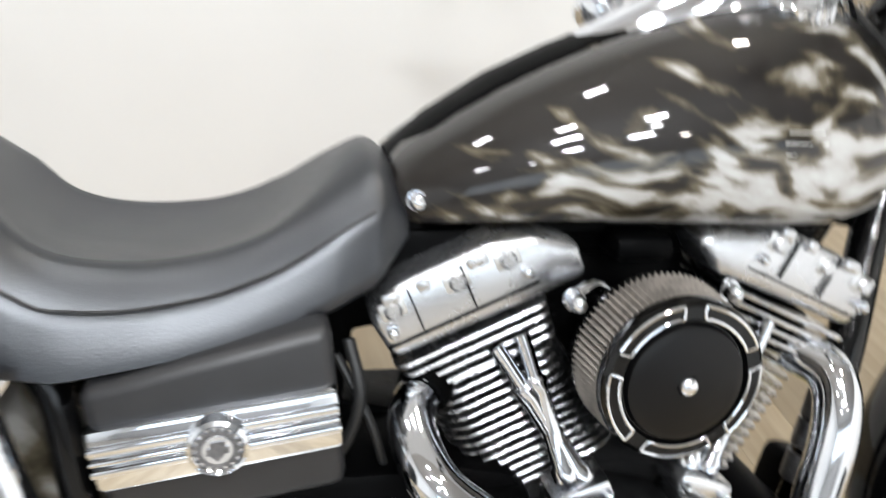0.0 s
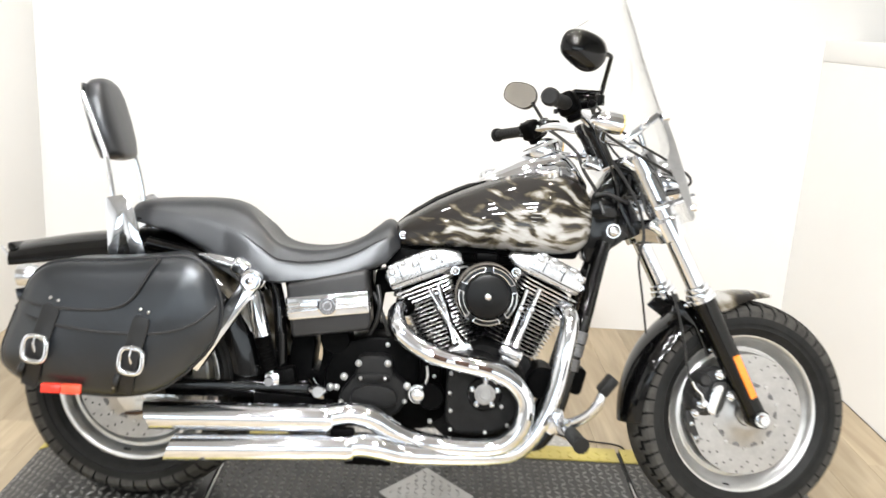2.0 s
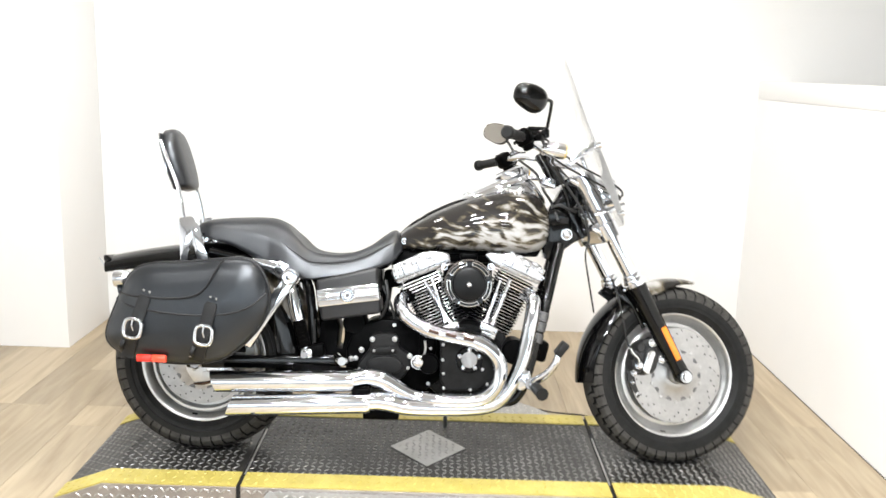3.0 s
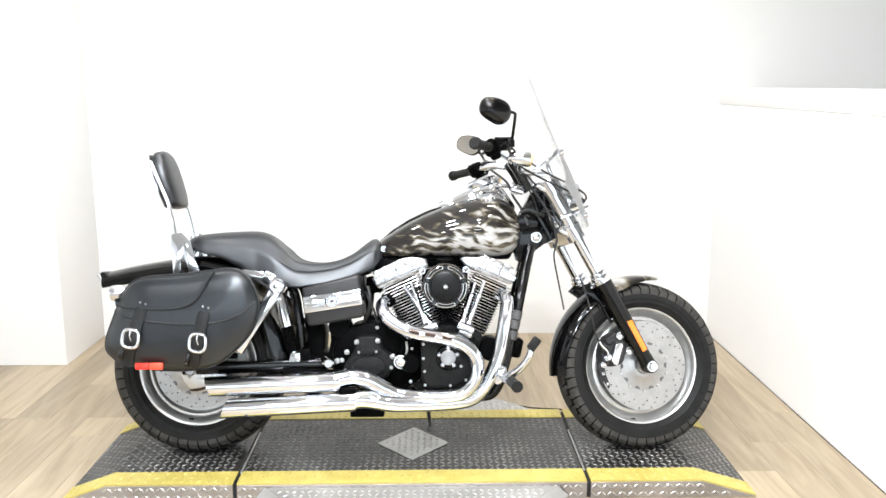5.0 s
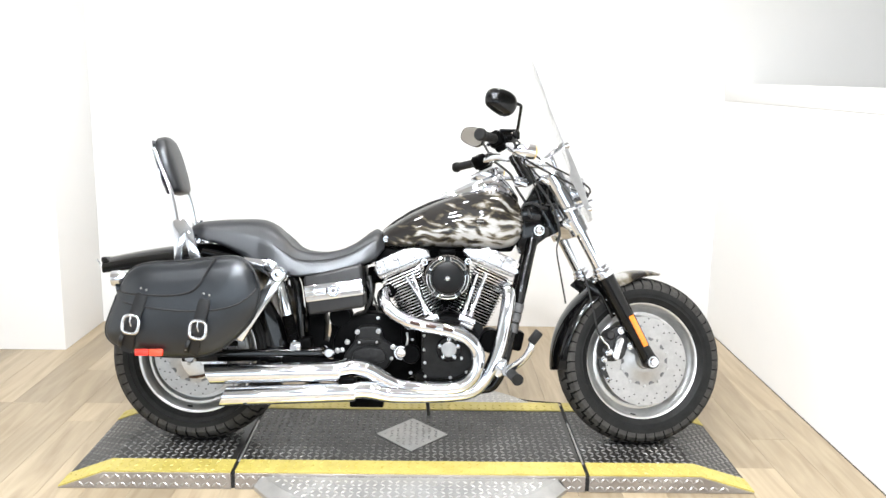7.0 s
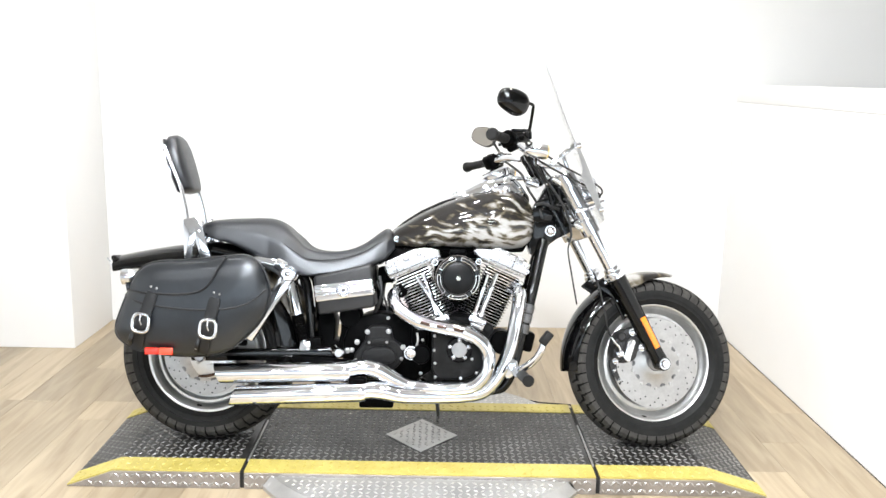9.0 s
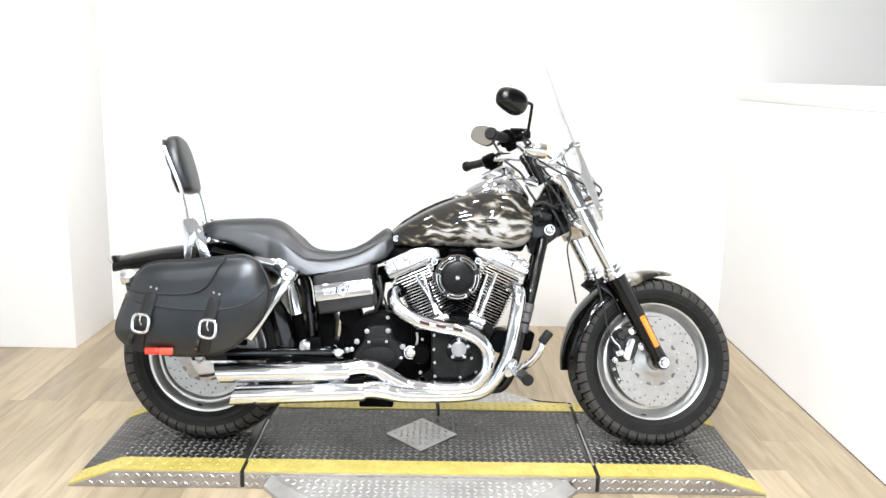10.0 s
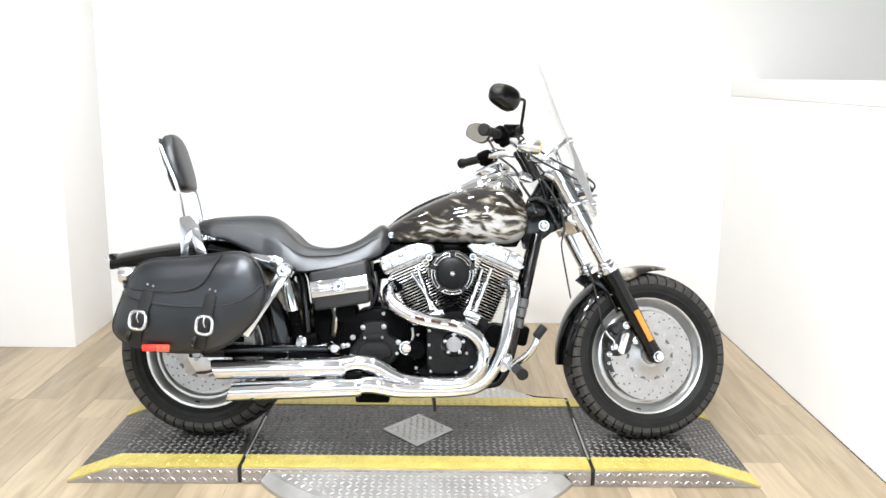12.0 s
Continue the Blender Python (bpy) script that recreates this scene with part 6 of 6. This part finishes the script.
# tail lamp and rear turn signal
t = bmesh.new()
prism(t, rounded([(-1.178, 0.655), (-1.15, 0.66), (-1.115, 0.605), (-1.145, 0.60)], 1), -0.085, 0.085, 0.006)
tail = part("tail_lamp", t, GLOSS_BLACK, rf, "black tail lamp housing")
t = bmesh.new()
bar(t, (-1.183, -0.086, 0.648), (-1.148, -0.086, 0.603), 0.006, 0.004, 0.001)
part("tail_trim", t, CHROME, tail)
t = bmesh.new()
lathe(t, [(0, -0.035), (0.016, -0.033), (0.025, -0.02), (0.028, 0.0), (0.027, 0.02), (0, 0.024)], (-1.075, -0.17, 0.585), (-1, 0, -0.05), n=24)
tube(t, [(-1.07, -0.17, 0.585), (-1.05, -0.12, 0.59), (-1.03, -0.09, 0.6)], 0.009, 10, 4)
part("rear_turn_signal", t, CHROME, rf, "chrome rear turn signal")
# chrome strut cover and its big bolt, on both sides
for s in (-1, 1):
    t = bmesh.new()
    prism(t, rounded([(-0.66, 0.668), (-0.56, 0.655), (-0.50, 0.635), (-0.482, 0.605), (-0.50, 0.575), (-0.54, 0.58), (-0.575, 0.61), (-0.66, 0.648)], 1), s * 0.135 - 0.012, s * 0.135 + 0.012, 0.005)
    st = part("fender_strut", t, CHROME, bike, "chrome fender strut")
    t = bmesh.new()
    bar(t, (-0.508, s * 0.19, 0.61), (-0.655, s * 0.19, 0.378), 0.044, 0.026, 0.01)
    part("strut_arm", t, CHROME, st, "chrome support arm")
    t = bmesh.new()
    lathe(t, [(0, -0.032), (0.007, -0.0315), (0.0105, -0.029), (0.011, -0.0235), (0.0155, -0.0235), (0.017, -0.021), (0.017, -0.0175), (0.0205, -0.0175), (0.0225, -0.0185), (0.0255, -0.0175), (0.0275, -0.014), (0.0275, 0.012), (0, 0.012)], (-0.513, 0.195 * s, 0.607), (0, -s, 0), n=40)
    part("strut_bolt", t, CHROME, st, "large chrome domed bolt")
    t = bmesh.new()
    box(t, (-0.548, s * 0.15, 0.633), (0.05, 0.04, 0.045), 0.012, 3, Matrix.Rotation(0.5, 4, "Y"))
    part("docking_clamp", t, CHROME, st)
# shocks
for s in (-1, 1):
    a, b = Vector((-0.516, s * 0.155, 0.575)), Vector((-0.458, s * 0.155, 0.35))
    d = (b - a).normalized()
    L_ = (b - a).length
    t = bmesh.new()
    lathe(t, [(0, 0), (0.019, 0), (0.022, 0.01), (0.022, L_ * 0.47), (0.024, L_ * 0.48), (0.024, L_ * 0.5), (0.012, L_ * 0.5), (0.012, L_), (0, L_)], a, d, n=28)
    sh = part("shock_absorber", t, CHROME, bike, "chrome shock absorber with black spring")
    t = bmesh.new()
    pts = []
    up = d.cross(Vector((0, 1, 0))).normalized()
    side = d.cross(up)
    for k in range(11 * 12 + 1):
        an = 2 * math.pi * k / 12
        pts.append(a + d * (L_ * (0.5 + 0.4 * k / 132)) + (up * math.cos(an) + side * math.sin(an)) * 0.0165)
    tube(t, pts, 0.0068, 6, 1)
    part("spring", t, DULL_BLACK, sh, "black coil spring")
    t = bmesh.new()
    box(t, tuple(b + Vector((0.002, 0, 0.004))), (0.04, 0.036, 0.034), 0.008, 2)
    lathe(t, [(0, -0.028), (0.011, -0.028), (0.013, -0.02), (0.013, 0.02), (0, 0.02)], (b.x - 0.004, b.y, b.z), n=20)
    part("lower_mount", t, CHROME, sh, "chrome shock mount")
# swingarm
t = bmesh.new()
box(t, (-0.38, 0, 0.32), (0.06, 0.27, 0.06), 0.012)
swing = part("swingarm", t, GLOSS_BLACK, bike, "gloss black swingarm")
for s in (-1, 1):
    t = bmesh.new()
    bar(t, (-0.36, s * 0.135, 0.322), (-0.86, s * 0.135, 0.312), 0.042, 0.03, 0.006)
    part("swingarm_beam", t, GLOSS_BLACK, swing)
t = bmesh.new()
lathe(t, [(0, -0.04), (0.014, -0.04), (0.019, -0.034), (0.021, -0.014), (0.021, 0), (0, 0)], (RA.x, -0.14, RA.z), n=24)
part("axle_nut", t, CHROME, swing, "chrome axle nut")
t = bmesh.new()
prism(t, rounded([(-0.80, 0.27), (-0.79, 0.315), (-0.70, 0.30), (-0.69, 0.24), (-0.74, 0.235)], 1), -0.135, -0.1, 0.006)
part("rear_caliper", t, POLISHED, swing, "polished rear brake caliper")
t = bmesh.new()
prism(t, rounded([(-0.875, 0.305), (-0.78, 0.31), (-0.762, 0.262), (-0.765, 0.236), (-0.80, 0.224), (-0.838, 0.234), (-0.866, 0.268)], 1), -0.113, -0.099, 0.003)
anchor = part("caliper_bracket", t, SATIN, swing, "satin aluminium brake anchor plate")
t = bmesh.new()
prism(t, rounded([(-0.845, 0.236), (-0.80, 0.240), (-0.77, 0.252), (-0.768, 0.244), (-0.80, 0.229), (-0.84, 0.228)], 1), -0.118, -0.112, 0.002)
part("wear_strip", t, HOT_STEEL, anchor, "brown heat-stained strip")
bolt_at(-0.842, 0.283, -0.113, 0.007, anchor, BOLT)
part("rear_axle", lathe(bmesh.new(), [(0, -0.15), (0.011, -0.15), (0.011, 0.15), (0, 0.15)], RA, n=16), BOLT, swing)
# passenger peg bracket, small chrome bits behind the gearbox
t = bmesh.new()
tube(t, [(-0.36, -0.13, 0.34), (-0.345, -0.16, 0.335), (-0.335, -0.2, 0.335)], 0.014, 14, 4)
ball(t, (-0.337, -0.18, 0.335), (0.026, 0.02, 0.016))
part("passenger_peg_mount", t, CHROME, bike, "chrome passenger footpeg mount")
for bx, bz, br in ((-0.310, 0.338, 0.008),):
    bolt_at(bx, bz, -0.15, br, gear, BOLT)
t = bmesh.new()
prism(t, [(-0.44, 0.30), (-0.42, 0.47), (-0.375, 0.475), (-0.362, 0.43), (-0.368, 0.365), (-0.35, 0.358), (-0.342, 0.40), (-0.345, 0.478), (-0.31, 0.48), (-0.30, 0.30)], -0.07, 0.07, 0.004)
lathe(t, [(0, -0.1), (0.035, -0.1), (0.04, -0.09), (0.04, 0), (0, 0)], (-0.305, -0.02, 0.455), n=28)
part("oil_tank", t, DULL_BLACK, bike, "black oil tank and fittings")
t = bmesh.new()
box(t, (-0.424, -0.14, 0.362), (0.05, 0.05, 0.04), 0.008, 2, Matrix.Rotation(-0.2, 4, "Y"))
part("brake_line_block", t, DULL_BLACK, bike, "black brake line block")
t = bmesh.new()
prism(t, [(-0.80, 0.262), (-0.80, 0.283), (-0.60, 0.291), (-0.585, 0.289), (-0.585, 0.267), (-0.60, 0.264)], -0.165, -0.16, 0.0015, 1)
plate_ = part("caliper_carrier", t, SATIN, swing, "satin aluminium caliper carrier bar")
t = bmesh.new()
box(t, (-0.722, -0.1662, 0.277), (0.036, 0.0012, 0.012), 0.0004, 1)
part("sticker", t, PLATE_YELLOW, plate_, "small yellow sticker")
for bx in (-0.66, -0.62):
    bolt_at(bx, 0.279, -0.166, 0.004, plate_, DARK)
t = tube(bmesh.new(), [(-0.205, -0.09, 0.6), (-0.195, -0.105, 0.55), (-0.205, -0.1, 0.5), (-0.225, -0.09, 0.46)], 0.006, 10, 6)
part("oil_hose", t, CABLE, bike)
t = tube(bmesh.new(), [(-0.215, -0.08, 0.58), (-0.185, -0.1, 0.52), (-0.17, -0.1, 0.47)], 0.0045, 10, 6)
part("oil_hose", t, CABLE, bike)
# sissy bar
sissy = new("sissy_bar")
sissy.parent = bike
tagged(sissy, "chrome passenger backrest bar with black pad")
for s in (-1, 1):
    t = bmesh.new()
    prism(t, [(-0.906, 0.783), (-0.899, 0.791), (-0.862, 0.799), (-0.852, 0.793), (-0.830, 0.757), (-0.816, 0.70), (-0.796, 0.645), (-0.836, 0.645), (-0.848, 0.692), (-0.856, 0.702), (-0.865, 0.698), (-0.870, 0.645), (-0.893, 0.645), (-0.898, 0.70)], s * 0.125 - 0.004, s * 0.125 + 0.004, 0.002)
    part("side_plate", t, CHROME, sissy, "slotted chrome side plate")
    t = tube(bmesh.new(), [(-0.884, s * 0.118, 0.72), (-0.890, s * 0.118, 0.80), (-0.912, s * 0.114, 0.893), (-0.948, s * 0.108, 0.978), (-0.981, s * 0.098, 1.052)], 0.007, 12, 5)
    part("upright", t, CHROME, sissy, "chrome upright rod")
t = bmesh.new()
rings = []
PAD = [(-0.920, 0.888, 0.05), (-0.923, 0.90, 0.085), (-0.935, 0.94, 0.1), (-0.951, 0.99, 0.105), (-0.966, 1.04, 0.1), (-0.976, 1.075, 0.08), (-0.98, 1.092, 0.045)]
line, along = spline([(a, 0, b) for a, b, c in PAD], 4)
for p, al in zip(line, along):
    hw = float(np.interp(al, range(len(PAD)), [r_[2] for r_ in PAD]))
    th = 0.047 * (hw / 0.105) ** 0.5
    ring = []
    for k in range(24):
        a = 2 * math.pi * k / 24
        c, s_ = math.cos(a), math.sin(a)
        fx = th * (0.9 if c > 0 else 0.25) * math.copysign(abs(c) ** 0.6, c)
        ring.append((p.x + fx * 0.96, hw * math.copysign(abs(s_) ** 0.55, s_), p.z + fx * 0.22))
    rings.append(ring)
loft(t, rings)
pad = part("backrest_pad", t, VINYL, sissy, "padded black vinyl backrest", sharp=70)
t = bmesh.new()
loft(t, [[(p.x - 0.016 - d, s_ * hw_, p.z - 0.004) for s_ in (-1, 1) for d in ((0, 0.004) if s_ < 0 else (0.004, 0))] for p, hw_ in ((line[2], 0.075), (line[8], 0.095), (line[16], 0.095), (line[22], 0.07))])
part("pad_back_plate", t, CHROME, pad, "chrome pad back plate")

# -- saddlebag
bag = new("saddlebag")
bag.parent = bike
tagged(bag, "black leather saddlebag with two buckled straps")
OUT = rounded([(-1.070, 0.415), (-1.045, 0.492), (-1.02, 0.553), (-0.994, 0.614), (-0.940, 0.647), (-0.808, 0.653), (-0.678, 0.670), (-0.618, 0.673), (-0.578, 0.645), (-0.549, 0.583), (-0.545, 0.524), (-0.568, 0.462), (-0.618, 0.404), (-0.684, 0.350), (-0.778, 0.330), (-0.9, 0.333), (-0.988, 0.349), (-1.046, 0.376)], 2)
bc = Vector((-0.81, 0.5))


def shrink(poly, k):
    out = []
    for x, z in poly:
        d = Vector((x, z)) - bc
        d = d - d.normalized() * k
        out.append((bc.x + d.x, bc.y + d.y))
    return out


def bag_ring(k, y):
    s_ = min(1, max(0, (y + 0.345) / 0.15))
    return [(x - 0.07 * s_ * max(0, (x + 0.75) / 0.2), y - (0.045 * (x + 0.55) if y < -0.25 else 0), z) for x, z in shrink(OUT, k)]


t = bmesh.new()
loft(t, [bag_ring(0.03, -0.165), bag_ring(0.008, -0.175), bag_ring(0.0, -0.20), bag_ring(0.0, -0.338), bag_ring(0.003, -0.346), bag_ring(0.010, -0.355), bag_ring(0.03, -0.369), bag_ring(0.07, -0.381), bag_ring(0.13, -0.388)])
bag_body = part("bag_body", t, LEATHER, bag, "soft black leather bag body", sharp=60)


def face_y(x, z, lift=0.0):
    """The bag's outer face, swelling towards its middle."""
    q = np.array((x, z))
    a = np.array(OUT)
    b = np.roll(a, -1, 0)
    k = np.clip(((q - a) * (b - a)).sum(1) / ((b - a) ** 2).sum(1), 0, 1)
    d = float(np.sqrt(((a + (b - a) * k[:, None] - q) ** 2).sum(1)).min())
    sw = float(np.interp(d, [0, 0.003, 0.01, 0.03, 0.07, 0.13, 0.2], [0.0, 0.008, 0.017, 0.031, 0.043, 0.050, 0.052]))
    return -0.338 - sw - 0.045 * (x + 0.55) - lift


t = bmesh.new()
tube(t, [Vector((x, -0.343 - 0.045 * (x + 0.55), z)) for x, z in shrink(OUT, 0.002) + [shrink(OUT, 0.002)[0]]], 0.0042, 8, 1, cap=False)
part("piping", t, STITCH, bag_body, "rolled leather piping")


def edge_z(rows, x):
    return float(np.interp(x, [p[0] for p in rows], [p[1] for p in rows]))


TOP_EDGE = sorted([p for p in shrink(OUT, 0.006) if p[1] > 0.56], key=lambda p: p[0])


def leather_patch(name, low, x0, x1, lift, th, parent, label):
    """A leather piece from its lower edge up to the bag's rim, lying on the swell of the face, with thickness."""
    t = bmesh.new()
    cols = []
    for i in range(41):
        x = x0 + (x1 - x0) * i / 40
        za = edge_z(low, x)
        zb = max(edge_z(TOP_EDGE, x), za + 0.001)
        col = []
        for j in range(11):
            z = za + (zb - za) * j / 10
            col.append((x, face_y(x, z, lift), z))
        cols.append(col)
    front = [[t.verts.new((x, y - th, z)) for x, y, z in col] for col in cols]
    back = [[t.verts.new(p) for p in col] for col in cols]
    for i in range(40):
        for j in range(10):
            t.faces.new((front[i][j], front[i + 1][j], front[i + 1][j + 1], front[i][j + 1]))
        t.faces.new((front[i][0], back[i][0], back[i + 1][0], front[i + 1][0]))
        t.faces.new((front[i][10], front[i + 1][10], back[i + 1][10], back[i][10]))
    for i in (0, 40):
        for j in range(10):
            t.faces.new((front[i][j], front[i][j + 1], back[i][j + 1], back[i][j]))
    return part(name, t, LEATHER, parent, label, sharp=50)


LOWER_EDGE = [(-1.03, 0.530), (-0.98, 0.511), (-0.924, 0.500), (-0.86, 0.493), (-0.80, 0.489), (-0.74, 0.489), (-0.68, 0.494), (-0.63, 0.506), (-0.59, 0.528), (-0.558, 0.560)]
lid = leather_patch("bag_lid", LOWER_EDGE, -1.025, -0.56, 0.001, 0.005, bag, "leather lid flap")
YOKE = [(-1.018, 0.550), (-0.97, 0.542), (-0.91, 0.539), (-0.85, 0.538), (-0.80, 0.542), (-0.762, 0.554), (-0.738, 0.576), (-0.722, 0.604), (-0.706, 0.636), (-0.692, 0.660)]
leather_patch("bag_yoke", YOKE, -1.012, -0.702, 0.006, 0.0035, bag, "stitched leather yoke")
for line_, nm in ((YOKE, "yoke_seam"), (LOWER_EDGE, "lid_seam")):
    t = tube(bmesh.new(), [(x, face_y(x, z, 0.0105 if nm == "yoke_seam" else 0.0065), z + 0.002) for x, z in line_], 0.0032, 8, 4)
    part(nm, t, STITCH, lid)


def strap(x0, z0, x1, z1, xb, zb, tilt):
    """A strap over the bag's face through a rounded cast buckle, its loose end tucked in a keeper beside it."""
    L_ = 16
    d = Vector((x1 - x0, z1 - z0)).normalized()
    nrm = Vector((-d.y, d.x))
    rings = []
    for k in range(L_ + 1):
        f = k / L_
        c = Vector((x0 + (x1 - x0) * f, z0 + (z1 - z0) * f))
        hw = 0.0195 * (0.72 if k == 0 else 0.9 if k == L_ else 1.0)
        lift = 0.010 + 0.005 * math.exp(-((c.y - zb) / 0.03) ** 2)
        ys = min(face_y(c.x, c.y, lift), -0.352)
        rings.append([(c.x + nrm.x * u, ys - v, c.y + nrm.y * u) for u, v in ((-hw, -0.004), (hw, -0.004), (hw, 0.002), (hw * 0.8, 0.004), (-hw * 0.8, 0.004), (-hw, 0.002))])
    st = part("strap", loft(bmesh.new(), rings), STRAP, bag, "black leather strap")
    yb = face_y(xb, zb, 0.021)
    ca, sa = math.cos(tilt), math.sin(tilt)
    pts = [(0.0255, 0.017), (0.0175, 0.0275), (0.0, 0.0295), (-0.0175, 0.0275), (-0.0255, 0.017), (-0.0265, -0.015), (-0.019, -0.027), (0.0, -0.030), (0.019, -0.027), (0.0265, -0.015)]
    loop = [Vector((xb + u * ca - w * sa, yb, zb + u * sa + w * ca)) for u, w in rounded(pts, 2)]
    part("buckle", tube(bmesh.new(), loop + [loop[0], loop[1]], 0.0056, 12, 1, cap=False, flat=0.8), CHROME, st, "rounded chrome buckle")
    t = tube(bmesh.new(), [(xb - 0.02 * sa, yb - 0.005, zb + 0.026), (xb, yb - 0.006, zb + 0.01), (xb + 0.003, yb - 0.001, zb - 0.006)], 0.0028, 8, 4)
    part("buckle_tongue", t, CHROME, st)
    # loose end and its keeper at the strap's rear edge
    t = bmesh.new()
    q = Vector((xb - 0.032, zb - 0.036))
    e = Vector((xb - 0.046, zb - 0.078))
    tube(t, [(q.x, face_y(q.x, q.y, 0.012), q.y), ((q.x + e.x) / 2, face_y(q.x, q.y, 0.014), (q.y + e.y) / 2), (e.x, face_y(e.x, e.y, 0.011), e.y)], 0.0075, 8, 4, 0.5)
    part("strap_tip", t, STRAP, st)
    t = bmesh.new()
    for f in (0.25, 0.75):
        p = q.lerp(e, f)
        ball(t, (p.x, face_y(p.x, p.y, 0.017), p.y), (0.0042, 0.003, 0.0036), None, 10, 6)
    part("tip_stud", t, BOLT, st)
    for q_ in (-0.009, 0.009):
        t = bmesh.new()
        ball(t, (x0 + q_ + 0.004, face_y(x0, z0 + 0.014, 0.012), z0 + 0.014 - q_ * 0.3), (0.004, 0.003, 0.004), None, 12, 8)
        part("rivet", t, BOLT, st)


strap(-0.924, 0.546, -0.985, 0.352, -0.958, 0.445, -0.12)
strap(-0.716, 0.532, -0.764, 0.346, -0.738, 0.431, -0.10)
t = bmesh.new()
box(t, (-0.927, -0.365, 0.352), (0.046, 0.012, 0.023), 0.004, 2)
part("bag_reflector", t, RED, bag, "red rear side reflector")
t = bmesh.new()
box(t, (-0.8805, -0.366, 0.352), (0.046, 0.013, 0.024), 0.004, 2)
part("reflector_lens", t, RED_BRIGHT, bag, "brighter half of the red reflector")
t = bmesh.new()
box(t, (-0.79, -0.155, 0.5), (0.3, 0.02, 0.03), 0.004)
box(t, (-0.76, -0.16, 0.36), (0.2, 0.02, 0.02), 0.004)
part("bag_bracket", t, DULL_BLACK, bag)

# -- foot controls
t = bmesh.new()
prism(t, rounded([(0.235, 0.27), (0.25, 0.325), (0.285, 0.325), (0.29, 0.29), (0.26, 0.25)], 1), -0.2, -0.10, 0.006)
fc = part("foot_control", t, CHROME, bike, "chrome forward foot control")
t = bmesh.new()
tube(t, [(0.282, -0.19, 0.284), (0.292, -0.225, 0.28), (0.30, -0.27, 0.275)], 0.011, 12, 4)
part("peg_arm", t, CHROME, fc)
t = bmesh.new()
lathe(t, [(0, 0), (0.014, 0), (0.018, 0.006), (0.018, 0.075), (0.02, 0.08), (0.02, 0.088), (0, 0.09)], (0.298, -0.238, 0.277), (0.16, -1, -0.1), n=24)
part("footpeg", t, GRIP_RUBBER, fc, "ribbed black rubber footpeg")
t = tube(bmesh.new(), [(0.284, -0.2, 0.282), (0.310, -0.235, 0.303), (0.336, -0.255, 0.327), (0.356, -0.265, 0.357), (0.366, -0.266, 0.386)], [0.015, 0.0135, 0.0125, 0.012, 0.011], 16, 6)
lathe(t, [(0, -0.222), (0.016, -0.222), (0.0185, -0.218), (0.0185, -0.18), (0, -0.18)], (0.284, 0, 0.282), n=28)
pedal = part("brake_pedal", t, CHROME, fc, "chrome brake pedal lever")
t = bmesh.new()
box(t, (0.375, -0.27, 0.407), (0.026, 0.05, 0.050), 0.006, 2, Matrix.Rotation(0.65, 4, "Y"))
part("pedal_pad", t, GRIP_RUBBER, pedal, "black rubber pedal pad")
# -- side stand on the far side
t = tube(bmesh.new(), [(0.0, 0.12, 0.15), (0.015, 0.2, 0.075), (0.02, 0.262, -0.044)], 0.0075, 12, 4)
box(t, (0.02, 0.27, -0.048), (0.06, 0.05, 0.008), 0.002, 1, Matrix.Rotation(0.19, 4, "X"))
part("side_stand", t, BOLT, bike, "grey steel side stand")


# ---- the floor's planks ----
PW, PL, YS = 0.151, 1.22, -1.32
base_plank = bmesh.new()
box(base_plank, (0, 0, 0), (PW - 0.0008, PL - 0.0008, 0.006), 0.0004, 1)
first = part("plank", base_plank, OAK, floor)
plank_mesh = first.data
rng = random.Random(11)
row, made = 0, 0
x = X0 + PW / 2
while x < 1.588:
    y = Y0 + (row * 0.47 + rng.uniform(0, 0.2)) % PL - PL / 2
    while y < YS - PL / 2 + 0.02:
        y += PL
    while y < Y1 + PL / 2:
        cy = min(max(y, YS + PL / 2), Y1 - PL / 2)
        if made == 0:
            ob = first
        else:
            ob = new("plank", plank_mesh)
            ob.parent = floor
        ob.location = (min(x, 1.5878 - PW / 2), cy, FLOOR - 0.003 + 0.0001 * (made % 5))
        made += 1
        y += PL
    x += PW
    row += 1
